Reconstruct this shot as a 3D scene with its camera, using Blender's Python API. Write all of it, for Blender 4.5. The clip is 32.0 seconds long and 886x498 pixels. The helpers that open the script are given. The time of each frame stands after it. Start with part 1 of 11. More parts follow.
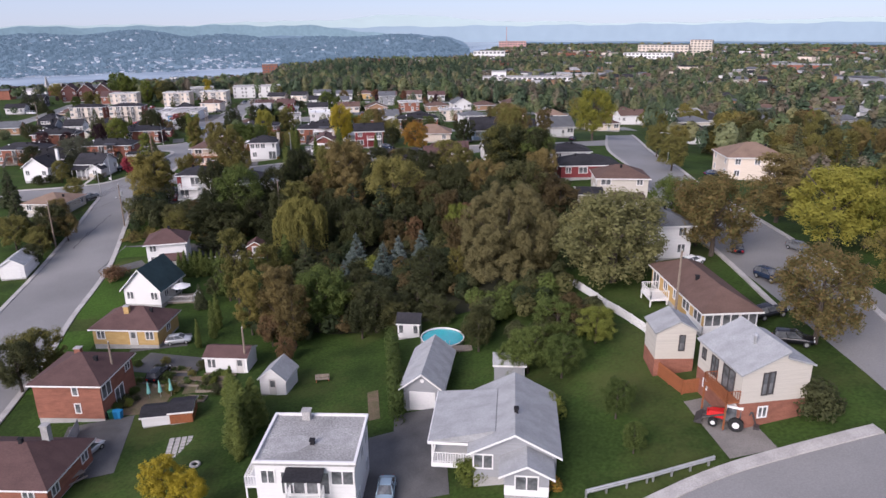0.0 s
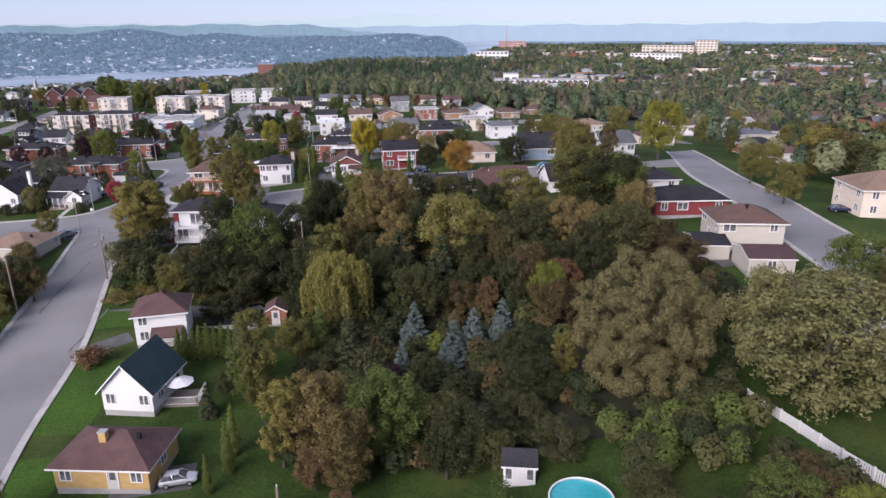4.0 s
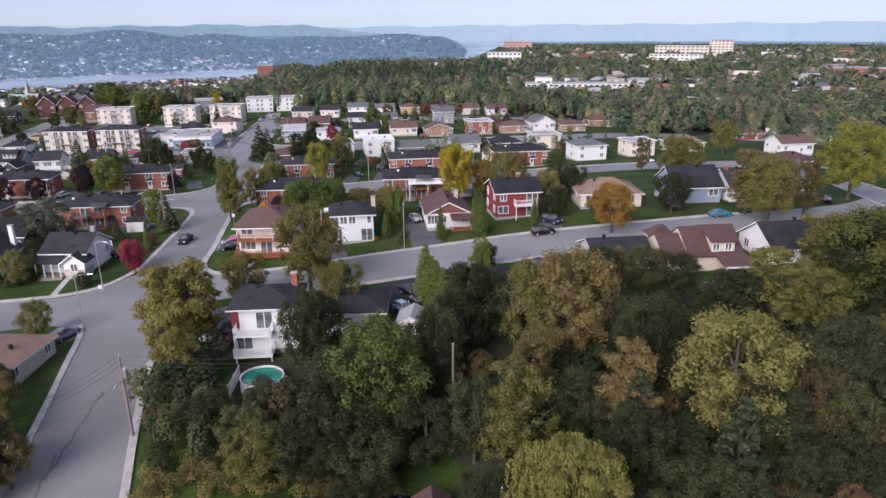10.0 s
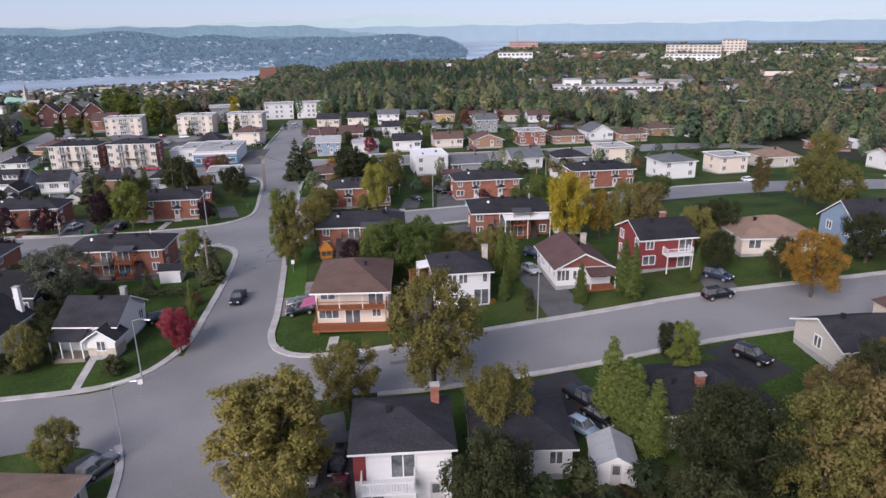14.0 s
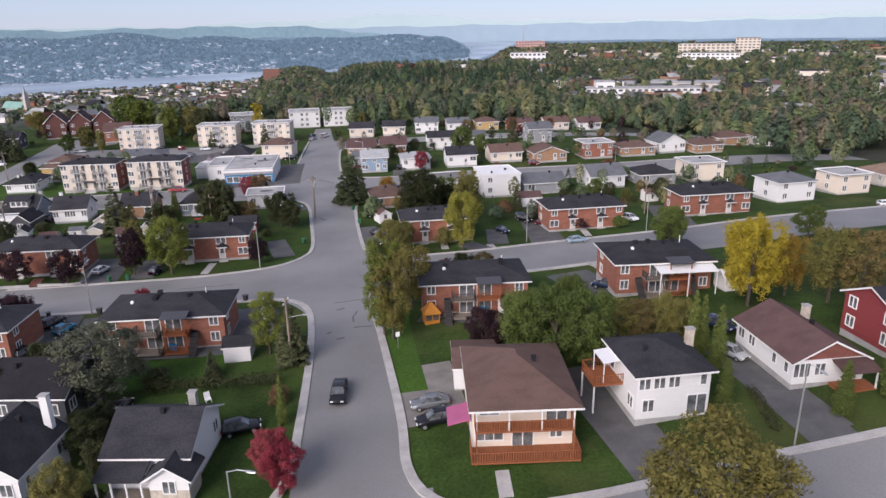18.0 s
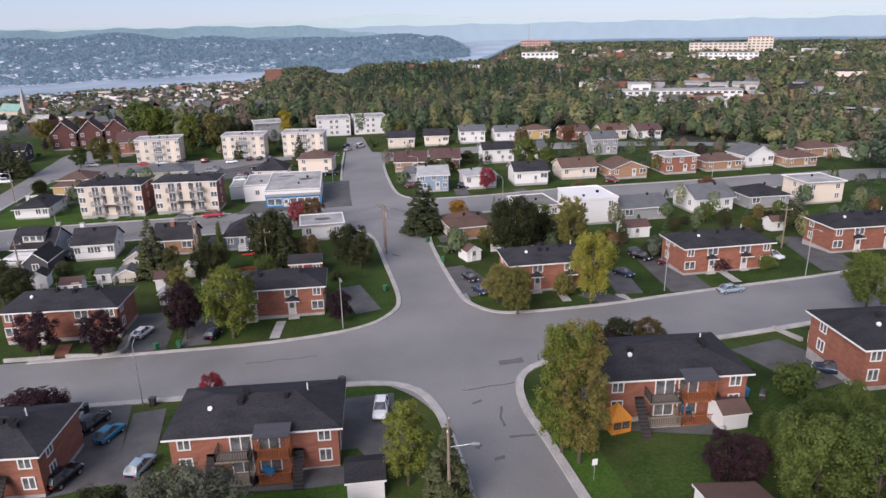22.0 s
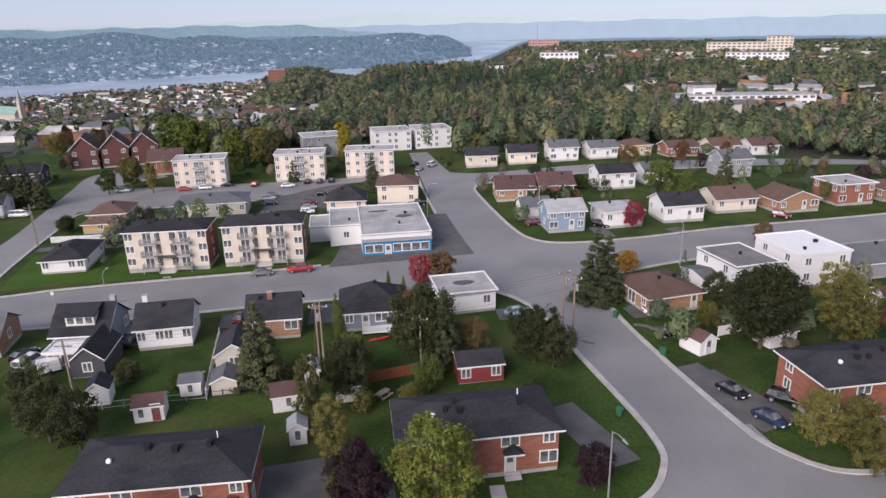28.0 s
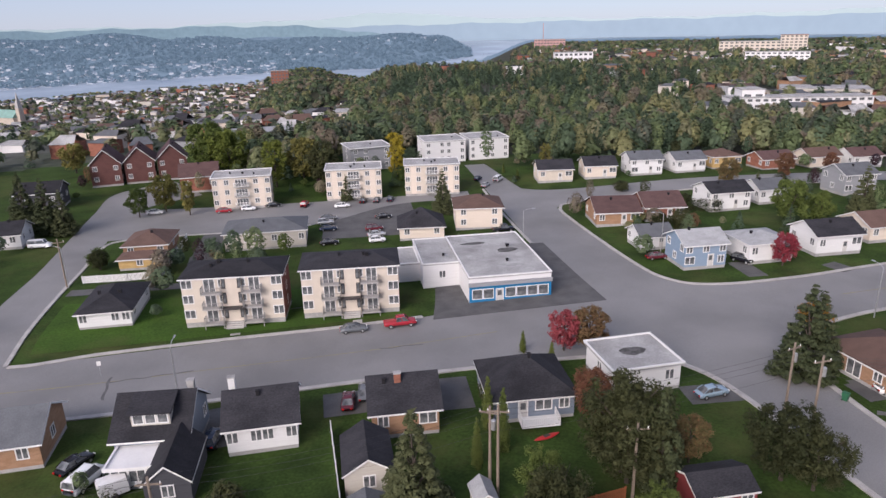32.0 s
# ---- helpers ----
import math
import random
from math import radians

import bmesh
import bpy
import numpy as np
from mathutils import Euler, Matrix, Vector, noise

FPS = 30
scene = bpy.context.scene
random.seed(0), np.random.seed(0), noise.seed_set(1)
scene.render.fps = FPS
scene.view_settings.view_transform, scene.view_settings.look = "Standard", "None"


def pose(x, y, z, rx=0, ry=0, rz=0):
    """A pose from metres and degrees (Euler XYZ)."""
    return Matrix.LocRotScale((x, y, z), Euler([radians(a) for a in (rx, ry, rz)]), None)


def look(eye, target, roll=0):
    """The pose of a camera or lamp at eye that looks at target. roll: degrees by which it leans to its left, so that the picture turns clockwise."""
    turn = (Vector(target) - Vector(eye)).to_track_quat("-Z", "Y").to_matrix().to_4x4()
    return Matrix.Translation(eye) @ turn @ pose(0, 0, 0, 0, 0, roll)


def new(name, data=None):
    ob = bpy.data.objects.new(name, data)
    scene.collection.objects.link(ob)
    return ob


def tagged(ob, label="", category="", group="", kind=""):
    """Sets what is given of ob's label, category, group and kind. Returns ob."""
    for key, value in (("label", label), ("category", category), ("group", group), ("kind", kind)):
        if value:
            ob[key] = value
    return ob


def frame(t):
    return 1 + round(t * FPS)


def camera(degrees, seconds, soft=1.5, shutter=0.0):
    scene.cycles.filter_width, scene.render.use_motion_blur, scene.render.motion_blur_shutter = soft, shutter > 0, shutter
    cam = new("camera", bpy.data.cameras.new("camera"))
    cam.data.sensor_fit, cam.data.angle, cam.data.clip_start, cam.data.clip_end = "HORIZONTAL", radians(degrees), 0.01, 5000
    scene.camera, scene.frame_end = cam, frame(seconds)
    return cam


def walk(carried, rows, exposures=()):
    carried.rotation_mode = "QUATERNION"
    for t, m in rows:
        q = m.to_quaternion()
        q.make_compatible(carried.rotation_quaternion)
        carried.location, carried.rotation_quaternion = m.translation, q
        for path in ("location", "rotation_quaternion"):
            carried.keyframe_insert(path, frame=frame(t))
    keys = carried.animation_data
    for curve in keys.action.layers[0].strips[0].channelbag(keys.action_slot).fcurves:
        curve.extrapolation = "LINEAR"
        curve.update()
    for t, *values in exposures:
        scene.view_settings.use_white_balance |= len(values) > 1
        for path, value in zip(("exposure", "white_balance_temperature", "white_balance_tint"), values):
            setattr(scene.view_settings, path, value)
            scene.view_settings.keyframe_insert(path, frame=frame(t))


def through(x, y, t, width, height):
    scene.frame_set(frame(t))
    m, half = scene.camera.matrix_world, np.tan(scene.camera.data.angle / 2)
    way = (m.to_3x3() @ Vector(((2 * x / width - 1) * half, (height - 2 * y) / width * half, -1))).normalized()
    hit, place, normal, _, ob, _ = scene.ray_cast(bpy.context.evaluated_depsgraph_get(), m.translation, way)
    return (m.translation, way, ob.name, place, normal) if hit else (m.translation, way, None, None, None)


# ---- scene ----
cam = camera(67.0, 32.0)
# seconds, x, y, z, yaw, pitch, roll
ROWS = [
    (0.0, -0.028, 0.009, 40.930, -3.837, -18.329, 0.460),
    (1.0, -2.019, 7.641, 41.037, -3.972, -18.356, 0.481),
    (2.0, -4.360, 15.382, 41.096, -4.093, -18.375, 0.481),
    (3.0, -7.000, 23.184, 41.119, -4.209, -18.378, 0.436),
    (4.0, -9.896, 31.004, 41.116, -4.316, -18.369, 0.397),
    (5.0, -13.009, 38.811, 41.091, -4.414, -18.356, 0.412),
    (6.0, -16.301, 46.576, 41.056, -4.501, -18.340, 0.440),
    (7.0, -19.739, 54.276, 41.016, -4.578, -18.324, 0.433),
    (8.0, -23.295, 61.895, 40.978, -4.649, -18.319, 0.423),
    (9.0, -26.946, 69.425, 40.946, -4.723, -18.331, 0.442),
    (10.0, -30.677, 76.860, 40.927, -4.796, -18.347, 0.479),
    (11.0, -34.474, 84.196, 40.926, -4.863, -18.354, 0.515),
    (12.0, -38.325, 91.435, 40.943, -4.926, -18.354, 0.556),
    (13.0, -42.220, 98.577, 40.981, -4.979, -18.352, 0.614),
    (14.0, -46.149, 105.628, 41.033, -5.024, -18.351, 0.696),
    (15.0, -50.105, 112.597, 41.101, -5.065, -18.351, 0.790),
    (16.0, -54.086, 119.493, 41.180, -5.109, -18.354, 0.880),
    (17.0, -58.088, 126.327, 41.268, -5.158, -18.359, 0.948),
    (18.0, -62.111, 133.112, 41.361, -5.217, -18.368, 1.000),
    (19.0, -66.157, 139.858, 41.458, -5.284, -18.379, 1.037),
    (20.0, -70.227, 146.577, 41.553, -5.358, -18.393, 1.066),
    (21.0, -74.323, 153.280, 41.644, -5.441, -18.412, 1.091),
    (22.0, -78.447, 159.976, 41.729, -5.529, -18.432, 1.111),
    (23.0, -82.602, 166.671, 41.806, -5.620, -18.451, 1.126),
    (24.0, -86.790, 173.371, 41.874, -5.709, -18.468, 1.133),
    (25.0, -91.010, 180.078, 41.931, -5.793, -18.481, 1.133),
    (26.0, -95.264, 186.791, 41.972, -5.874, -18.488, 1.132),
    (27.0, -99.550, 193.505, 41.998, -5.953, -18.494, 1.135),
    (28.0, -103.865, 200.210, 42.004, -6.029, -18.497, 1.150),
    (29.0, -108.204, 206.893, 41.988, -6.104, -18.498, 1.181),
    (30.0, -112.560, 213.537, 41.950, -6.185, -18.498, 1.223),
    (31.0, -116.923, 220.115, 41.888, -6.274, -18.497, 1.269),
    (32.0, -121.282, 226.599, 41.803, -6.377, -18.495, 1.311),
]
walk(cam, [(t, pose(x, y, z, 90 + pitch, roll, yaw)) for t, x, y, z, yaw, pitch, roll in ROWS], [(0, 0.92, 5950, 17), (7, 1.02, 5850, 17), (10, 0.96, 5850, 17), (14, 0.81, 5900, 15), (20, 0.89, 6100, 14), (26, 0.88, 6130, 15), (30, 0.8, 6130, 15), (32, 0.8, 6130, 15)])

# ---- light ----
SUN_EL, SUN_AZ = 28.0, 218.0
world = bpy.data.worlds.new("sky")
scene.world = world
world.use_nodes = True
wn = world.node_tree.nodes
sky = wn.new("ShaderNodeTexSky")
sky.sky_type = "NISHITA"
sky.sun_disc = False
sky.sun_elevation, sky.sun_rotation = radians(SUN_EL), radians(SUN_AZ)
sky.altitude, sky.air_density, sky.dust_density, sky.ozone_density = 150, 1.0, 0.2, 7.0
wn["Background"].inputs["Strength"].default_value = 0.064
veil = wn.new("ShaderNodeMix")
veil.data_type = "RGBA"
veil.inputs[0].default_value, veil.inputs[7].default_value = 0.6, (6.0, 6.1, 7.3, 1)
world.node_tree.links.new(sky.outputs[0], veil.inputs[6])
world.node_tree.links.new(veil.outputs[2], wn["Background"].inputs[0])
sun = new("sun", bpy.data.lights.new("sun", "SUN"))
sun.data.energy, sun.data.angle, sun.data.color = 3.0, radians(42), (1.0, 0.88, 0.78)
az, el = radians(SUN_AZ), radians(SUN_EL)
sun.matrix_world = look((0, 0, 300), (-300 * math.sin(az) * math.cos(el), -300 * math.cos(az) * math.cos(el), 300 - 300 * math.sin(el)))

# ---- shape of the land ----
STEP_X, STEP_Y, REACH = 55, 60, 48.0
HILLS = {-160: (-0.02, -0.0, 1.05, 1.1, -0.33, 0.07, -0.53),
         -105: (0.86, 0.98, -0.46, -0.66, 0.54, 0.05, -1.61),
         -50: (-0.91, -2.63, 1.46, 2.72, -1.18, 1.53, 0.5),
         5: (1.59, -1.84, 1.09, 4.84, -1.28, -0.52, 0.53),
         60: (5.62, 6.87, 3.16, 2.93, 1.43, 0.03, 0.02)}


def smooth(v):
    v = np.clip(v, 0, 1)
    return v * v * (3 - 2 * v)


def shore(bearing):
    """Distance of the river's far shore from the end of the walk."""
    return 1830 + 8 * np.clip(bearing + 27, -20, 34) + 850 * smooth((bearing - 1) / 12)


def land(x, y):
    """Height of the ground; works on numbers and on arrays."""
    x, y = np.asarray(x, float), np.asarray(y, float)
    z = np.zeros(np.broadcast(x, y).shape)
    for hx, heights in HILLS.items():
        for k, height in enumerate(heights):
            z = z + height * np.exp(-((x - hx) ** 2 + (y - 20 - STEP_Y * k) ** 2) / (2 * REACH * REACH))
    # the wooded hollow, the sunken drive and the garden shelf
    for hx, hy, rx, ry, height in ((-4, 98, 16, 19, -3.0), (-27, 124, 9, 9, -3.0), (23.5, 71, 7, 10, 1.3)):
        z = z + height * np.exp(-((x - hx) / rx) ** 2 / 2 - ((y - hy) / ry) ** 2 / 2)
    # the whole slope leans up towards the east in the south
    z = z + np.interp(y, (60, 115, 165, 225, 290), (0.0148, 0.0096, 0.007, 0.0026, 0)) * (np.clip(x, -100, 110) - np.interp(y, (60, 115, 165, 225), (2, -5, -18, -35)))
    dx, dy = x + 121, y - 226
    bearing, far = np.degrees(np.arctan2(dx, dy)), np.hypot(dx, dy)
    town = smooth((2.5 - bearing) / 7) * smooth((bearing + 100) / 30) * smooth((far - 225) / 800)
    knoll = smooth((far - 820) / 240) * smooth((bearing + 9.5) / 6)
    wood = smooth((bearing + 4) / 6) * smooth((95 - bearing) / 40)
    z = z - 80 * town * (1 - 0.72 * knoll) - wood * (8 * smooth((far - 200) / 130) + 9 * smooth((far - 500) / 700))
    z = z - 62 * smooth((far - 850) / 420) * smooth((14 - bearing) / 5) * smooth((bearing + 8) / 8)
    # the river's bed, and the hills on the far bank that end in a headland
    bank = shore(bearing)
    bed = smooth((far - bank + 290) / 250) * smooth((bearing + 75) / 20) * smooth((60 - bearing) / 30)
    z = z * (1 - bed) - 80 * bed
    rise = smooth((far - bank) / (520 + 520 * smooth((6 - bearing) / 22)))
    tall = 64 * smooth((9.5 - bearing) / 3.6) + 26 * smooth((-4 - bearing) / 14)
    ripple = 14 * np.sin(x / 190 + 1.3) * np.cos(y / 230) + 9 * np.sin(x / 83 + y / 111)
    z = z + bed * rise * (tall + ripple * smooth((8.6 - bearing) / 2))
    return z


def ground(x, y):
    return float(land(x, y))

# ---- helpers ----


class Shape:
    """Collects corners and faces of one mesh."""

    def __init__(self):
        self.v, self.f, self.m = [], [], []

    def face(self, pts, m=0):
        n = len(self.v)
        self.v += [tuple(p) for p in pts]
        self.f.append(tuple(range(n, n + len(pts))))
        self.m.append(m)

    def hexa(self, low, high, m=0):
        """A solid between two loops with the same number of corners (both anticlockwise from above)."""
        n, k = len(self.v), len(low)
        self.v += [tuple(p) for p in low] + [tuple(p) for p in high]
        self.f += [tuple(range(n + k - 1, n - 1, -1)), tuple(range(n + k, n + 2 * k))]
        self.m += [m, m]
        for i in range(k):
            j = (i + 1) % k
            self.f.append((n + i, n + j, n + k + j, n + k + i))
            self.m.append(m)
        return self

    def box(self, x0, x1, y0, y1, z0, z1, m=0):
        return self.hexa([(x0, y0, z0), (x1, y0, z0), (x1, y1, z0), (x0, y1, z0)],
                         [(x0, y0, z1), (x1, y0, z1), (x1, y1, z1), (x0, y1, z1)], m)

    def tube(self, a, b, r0, r1, n=8, m=0):
        a, b = Vector(a), Vector(b)
        u = (b - a).normalized()
        s = u.orthogonal().normalized()
        t = u.cross(s)
        ring = [(math.cos(2 * math.pi * i / n), math.sin(2 * math.pi * i / n)) for i in range(n)]
        return self.hexa([a + r0 * (c * s + d * t) for c, d in ring], [b + r1 * (c * s + d * t) for c, d in ring], m)

    def mesh(self, name, mats, flat=True):
        me = bpy.data.meshes.new(name)
        me.from_pydata(self.v, [], self.f)
        for mt in (mats if isinstance(mats, (list, tuple)) else [mats]):
            me.materials.append(mt)
        if any(self.m):
            me.polygons.foreach_set("material_index", self.m)
        if not flat:
            me.polygons.foreach_set("use_smooth", [True] * len(self.f))
        me.update()
        return me


def part(name, shape, material, parent, label="", at=None):
    """One mesh object under a thing or part; shape is a Shape or a finished mesh."""
    me = shape if isinstance(shape, bpy.types.Mesh) else shape.mesh(name, material)
    ob = new(name, me)
    ob.parent = parent
    if at is not None:
        ob.matrix_basis = at
    if label:
        ob["label"] = label
    return ob


def thing(name, m, label, category, group="", kind=""):
    ob = new(name)
    ob.empty_display_size = 0.3
    ob.matrix_world = m
    return tagged(ob, label, category, group, kind)


def solo(name, shape, material, label, category, kind="", m=None, group=""):
    """A thing that is one mesh."""
    me = shape if isinstance(shape, bpy.types.Mesh) else shape.mesh(name, material)
    ob = new(name, me)
    if m is not None:
        ob.matrix_world = m
    return tagged(ob, label, category, group, kind)


STORE = {}


def stored(key, make):
    if key not in STORE:
        STORE[key] = make()
    return STORE[key]

# ---- materials ----


def material(name, color, rough=0.8, spread=0.25, scale=3.0, fine=40.0, bump=0.3, metal=0.0, dist=0.02, tint=0.0, second=None, mix=0.5, stretch=(1, 1, 1), spec=0.3):
    """Colour with stains at one scale and grain at another, fine relief, and a small change from object to object."""
    mt = bpy.data.materials.new(name)
    mt.use_nodes = True
    nt = mt.node_tree
    nd, ln = nt.nodes, nt.links
    bsdf = nd["Principled BSDF"]
    co = nd.new("ShaderNodeTexCoord")
    mp = nd.new("ShaderNodeMapping")
    mp.inputs["Scale"].default_value = stretch
    ln.new(co.outputs["Object"], mp.inputs[0])
    big, small = nd.new("ShaderNodeTexNoise"), nd.new("ShaderNodeTexNoise")
    for n, s, det in ((big, scale, 5), (small, fine, 3)):
        n.inputs["Scale"].default_value, n.inputs["Detail"].default_value = s, det
        ln.new(mp.outputs[0], n.inputs["Vector"])
    ramp = nd.new("ShaderNodeValToRGB")
    c2 = second or tuple(c * (1 - spread) for c in color)
    ramp.color_ramp.elements[0].position, ramp.color_ramp.elements[1].position = 0.5 - 0.22 * mix - 0.1, 0.62
    ramp.color_ramp.elements[0].color, ramp.color_ramp.elements[1].color = (*c2, 1), (*color, 1)
    ln.new(big.outputs["Fac"], ramp.inputs[0])
    grain = nd.new("ShaderNodeMix")
    grain.data_type, grain.blend_type = "RGBA", "MULTIPLY"
    grain.inputs[0].default_value = min(1.0, spread * 2)
    gr = nd.new("ShaderNodeValToRGB")
    gr.color_ramp.elements[0].position, gr.color_ramp.elements[1].position = 0.3, 0.7
    gr.color_ramp.elements[0].color, gr.color_ramp.elements[1].color = (0.6, 0.6, 0.6, 1), (1.2, 1.2, 1.2, 1)
    ln.new(small.outputs["Fac"], gr.inputs[0])
    ln.new(ramp.outputs[0], grain.inputs[6])
    ln.new(gr.outputs[0], grain.inputs[7])
    out = grain.outputs[2]
    if tint:
        info, hsv, rng = nd.new("ShaderNodeObjectInfo"), nd.new("ShaderNodeHueSaturation"), nd.new("ShaderNodeMapRange")
        rng.inputs[3].default_value, rng.inputs[4].default_value = 1 - tint, 1 + tint
        ln.new(info.outputs["Random"], rng.inputs[0])
        ln.new(rng.outputs[0], hsv.inputs["Value"])
        ln.new(out, hsv.inputs["Color"])
        out = hsv.outputs[0]
    ln.new(out, bsdf.inputs["Base Color"])
    bsdf.inputs["Roughness"].default_value, bsdf.inputs["Metallic"].default_value = rough, metal
    bsdf.inputs["Specular IOR Level"].default_value = spec
    if bump:
        bp = nd.new("ShaderNodeBump")
        bp.inputs["Strength"].default_value, bp.inputs["Distance"].default_value = bump, dist
        ln.new(small.outputs["Fac"], bp.inputs["Height"])
        ln.new(bp.outputs[0], bsdf.inputs["Normal"])
    return mt


def leaf_material(name, color, other, rare=None, through=0.25, vary=0.32):
    """Leaves: from leaf to leaf and from tree to tree the colour wanders between two tones."""
    mt = bpy.data.materials.new(name)
    mt.use_nodes = True
    nt = mt.node_tree
    nd, ln = nt.nodes, nt.links
    bsdf = nd["Principled BSDF"]
    geo, info = nd.new("ShaderNodeNewGeometry"), nd.new("ShaderNodeObjectInfo")
    ramp = nd.new("ShaderNodeValToRGB")
    ramp.color_ramp.elements[0].color, ramp.color_ramp.elements[1].color = (*color, 1), (*other, 1)
    if rare:
        e = ramp.color_ramp.elements.new(0.93)
        e.color = (*rare, 1)
        ramp.color_ramp.elements[1].position = 0.85
    mixer = nd.new("ShaderNodeMath")
    mixer.operation = "MULTIPLY_ADD"
    mixer.inputs[1].default_value = vary
    sub = nd.new("ShaderNodeMath")
    sub.operation = "MULTIPLY"
    sub.inputs[1].default_value = 1 - vary
    ln.new(info.outputs["Random"], sub.inputs[0])
    ln.new(geo.outputs["Random Per Island"], mixer.inputs[0])
    ln.new(sub.outputs[0], mixer.inputs[2])
    ln.new(mixer.outputs[0], ramp.inputs[0])
    ln.new(ramp.outputs[0], bsdf.inputs["Base Color"])
    bsdf.inputs["Roughness"].default_value = 0.75
    bsdf.inputs["Specular IOR Level"].default_value = 0.15
    if through:
        tr, ms = nd.new("ShaderNodeBsdfTranslucent"), nd.new("ShaderNodeMixShader")
        ms.inputs[0].default_value = through
        ln.new(ramp.outputs[0], tr.inputs[0])
        ln.new(bsdf.outputs[0], ms.inputs[1])
        ln.new(tr.outputs[0], ms.inputs[2])
        ln.new(ms.outputs[0], nd["Material Output"].inputs[0])
    return mt


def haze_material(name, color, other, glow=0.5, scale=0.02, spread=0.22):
    """Far land seen through kilometres of air: haze painted in as dull blue colour and a partial glow of scattered
    light.
    """
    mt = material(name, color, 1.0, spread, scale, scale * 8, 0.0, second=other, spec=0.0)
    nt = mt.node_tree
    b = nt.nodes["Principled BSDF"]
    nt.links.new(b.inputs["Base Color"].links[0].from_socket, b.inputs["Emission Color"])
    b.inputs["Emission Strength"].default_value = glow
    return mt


def grass_material(name, color, dark, dry, dry_at=0.6):
    """Mown grass: broad lush and thin patches, dry and trodden places, fine tufts."""
    mt = material(name, color, 0.92, 0.4, 0.16, 3.2, 0.6, dist=0.06, second=dark, spec=0.08)
    nd, ln = mt.node_tree.nodes, mt.node_tree.links
    bsdf = nd["Principled BSDF"]
    src = bsdf.inputs["Base Color"].links[0].from_socket
    co = nd.new("ShaderNodeTexCoord")
    patchy, worn = nd.new("ShaderNodeTexNoise"), nd.new("ShaderNodeMapRange")
    patchy.inputs["Scale"].default_value, patchy.inputs["Detail"].default_value, patchy.inputs["Roughness"].default_value = 0.055, 7, 0.68
    ln.new(co.outputs["Object"], patchy.inputs["Vector"])
    worn.inputs[1].default_value, worn.inputs[2].default_value, worn.inputs[4].default_value = dry_at - 0.08, dry_at + 0.12, 0.75
    ln.new(patchy.outputs["Fac"], worn.inputs[0])
    mx = nd.new("ShaderNodeMix")
    mx.data_type = "RGBA"
    mx.inputs[7].default_value = (*dry, 1)
    ln.new(worn.outputs[0], mx.inputs[0])
    ln.new(src, mx.inputs[6])
    ln.new(mx.outputs[2], bsdf.inputs["Base Color"])
    return mt


GRASS = grass_material("grass", (0.042, 0.072, 0.016), (0.022, 0.038, 0.01), (0.074, 0.078, 0.027), 0.58)
LAWN = grass_material("lawn", (0.05, 0.098, 0.016), (0.038, 0.072, 0.014), (0.07, 0.08, 0.026), 0.62)
ASPHALT = material("asphalt", (0.212, 0.207, 0.203), 0.7, 0.16, 0.07, 7.0, 0.25, second=(0.15, 0.147, 0.144), spec=0.45)
DRIVE = material("drive", (0.11, 0.108, 0.108), 0.9, 0.25, 0.4, 9.0, 0.3, second=(0.075, 0.073, 0.074), spec=0.25)
FRESH = material("fresh_asphalt", (0.03, 0.03, 0.032), 0.85, 0.2, 0.6, 12.0, 0.3)
PATCH = material("patch", (0.135, 0.13, 0.13), 0.9, 0.2, 0.8, 9.0, 0.2)
GRAVEL = material("gravel", (0.2, 0.185, 0.17), 0.95, 0.3, 0.5, 12.0, 0.6)
CONCRETE = material("concrete", (0.42, 0.4, 0.38), 0.9, 0.25, 0.6, 9.0, 0.3)
FOUND = material("foundation", (0.36, 0.35, 0.34), 0.9, 0.25, 0.8, 9.0, 0.3)
WHITE = material("white_siding", (0.66, 0.65, 0.645), 0.6, 0.1, 0.7, 6.0, 0.15, stretch=(0.4, 0.4, 14))
CREAM = material("cream_siding", (0.66, 0.57, 0.48), 0.65, 0.12, 0.7, 6.0, 0.15, stretch=(0.4, 0.4, 14))
PINKISH = material("pale_brick", (0.57, 0.5, 0.42), 0.8, 0.12, 0.7, 14.0, 0.2)
BEIGE = material("beige_siding", (0.48, 0.445, 0.39), 0.7, 0.12, 0.7, 6.0, 0.15, stretch=(0.4, 0.4, 14))
GREYW = material("grey_siding", (0.27, 0.275, 0.29), 0.7, 0.14, 0.7, 6.0, 0.15, stretch=(0.4, 0.4, 14))
BLUEW = material("blue_siding", (0.22, 0.29, 0.38), 0.7, 0.14, 0.7, 6.0, 0.15, stretch=(0.4, 0.4, 14))
SLATEW = material("slate_blue_siding", (0.17, 0.2, 0.25), 0.7, 0.14, 0.7, 6.0, 0.15, stretch=(0.4, 0.4, 14))
DARKW = material("dark_siding", (0.06, 0.06, 0.07), 0.7, 0.2, 0.7, 6.0, 0.15, stretch=(0.4, 0.4, 14))
REDW = material("red_siding", (0.2, 0.04, 0.042), 0.65, 0.18, 0.7, 6.0, 0.15, stretch=(0.4, 0.4, 14))
BRICK = material("red_brick", (0.275, 0.114, 0.076), 0.9, 0.3, 0.9, 9.0, 0.35, second=(0.195, 0.08, 0.055), stretch=(1, 1, 3), tint=0.08)
OBRICK = material("orange_brick", (0.33, 0.2, 0.125), 0.9, 0.2, 0.9, 9.0, 0.35, second=(0.26, 0.15, 0.085), stretch=(1, 1, 3))
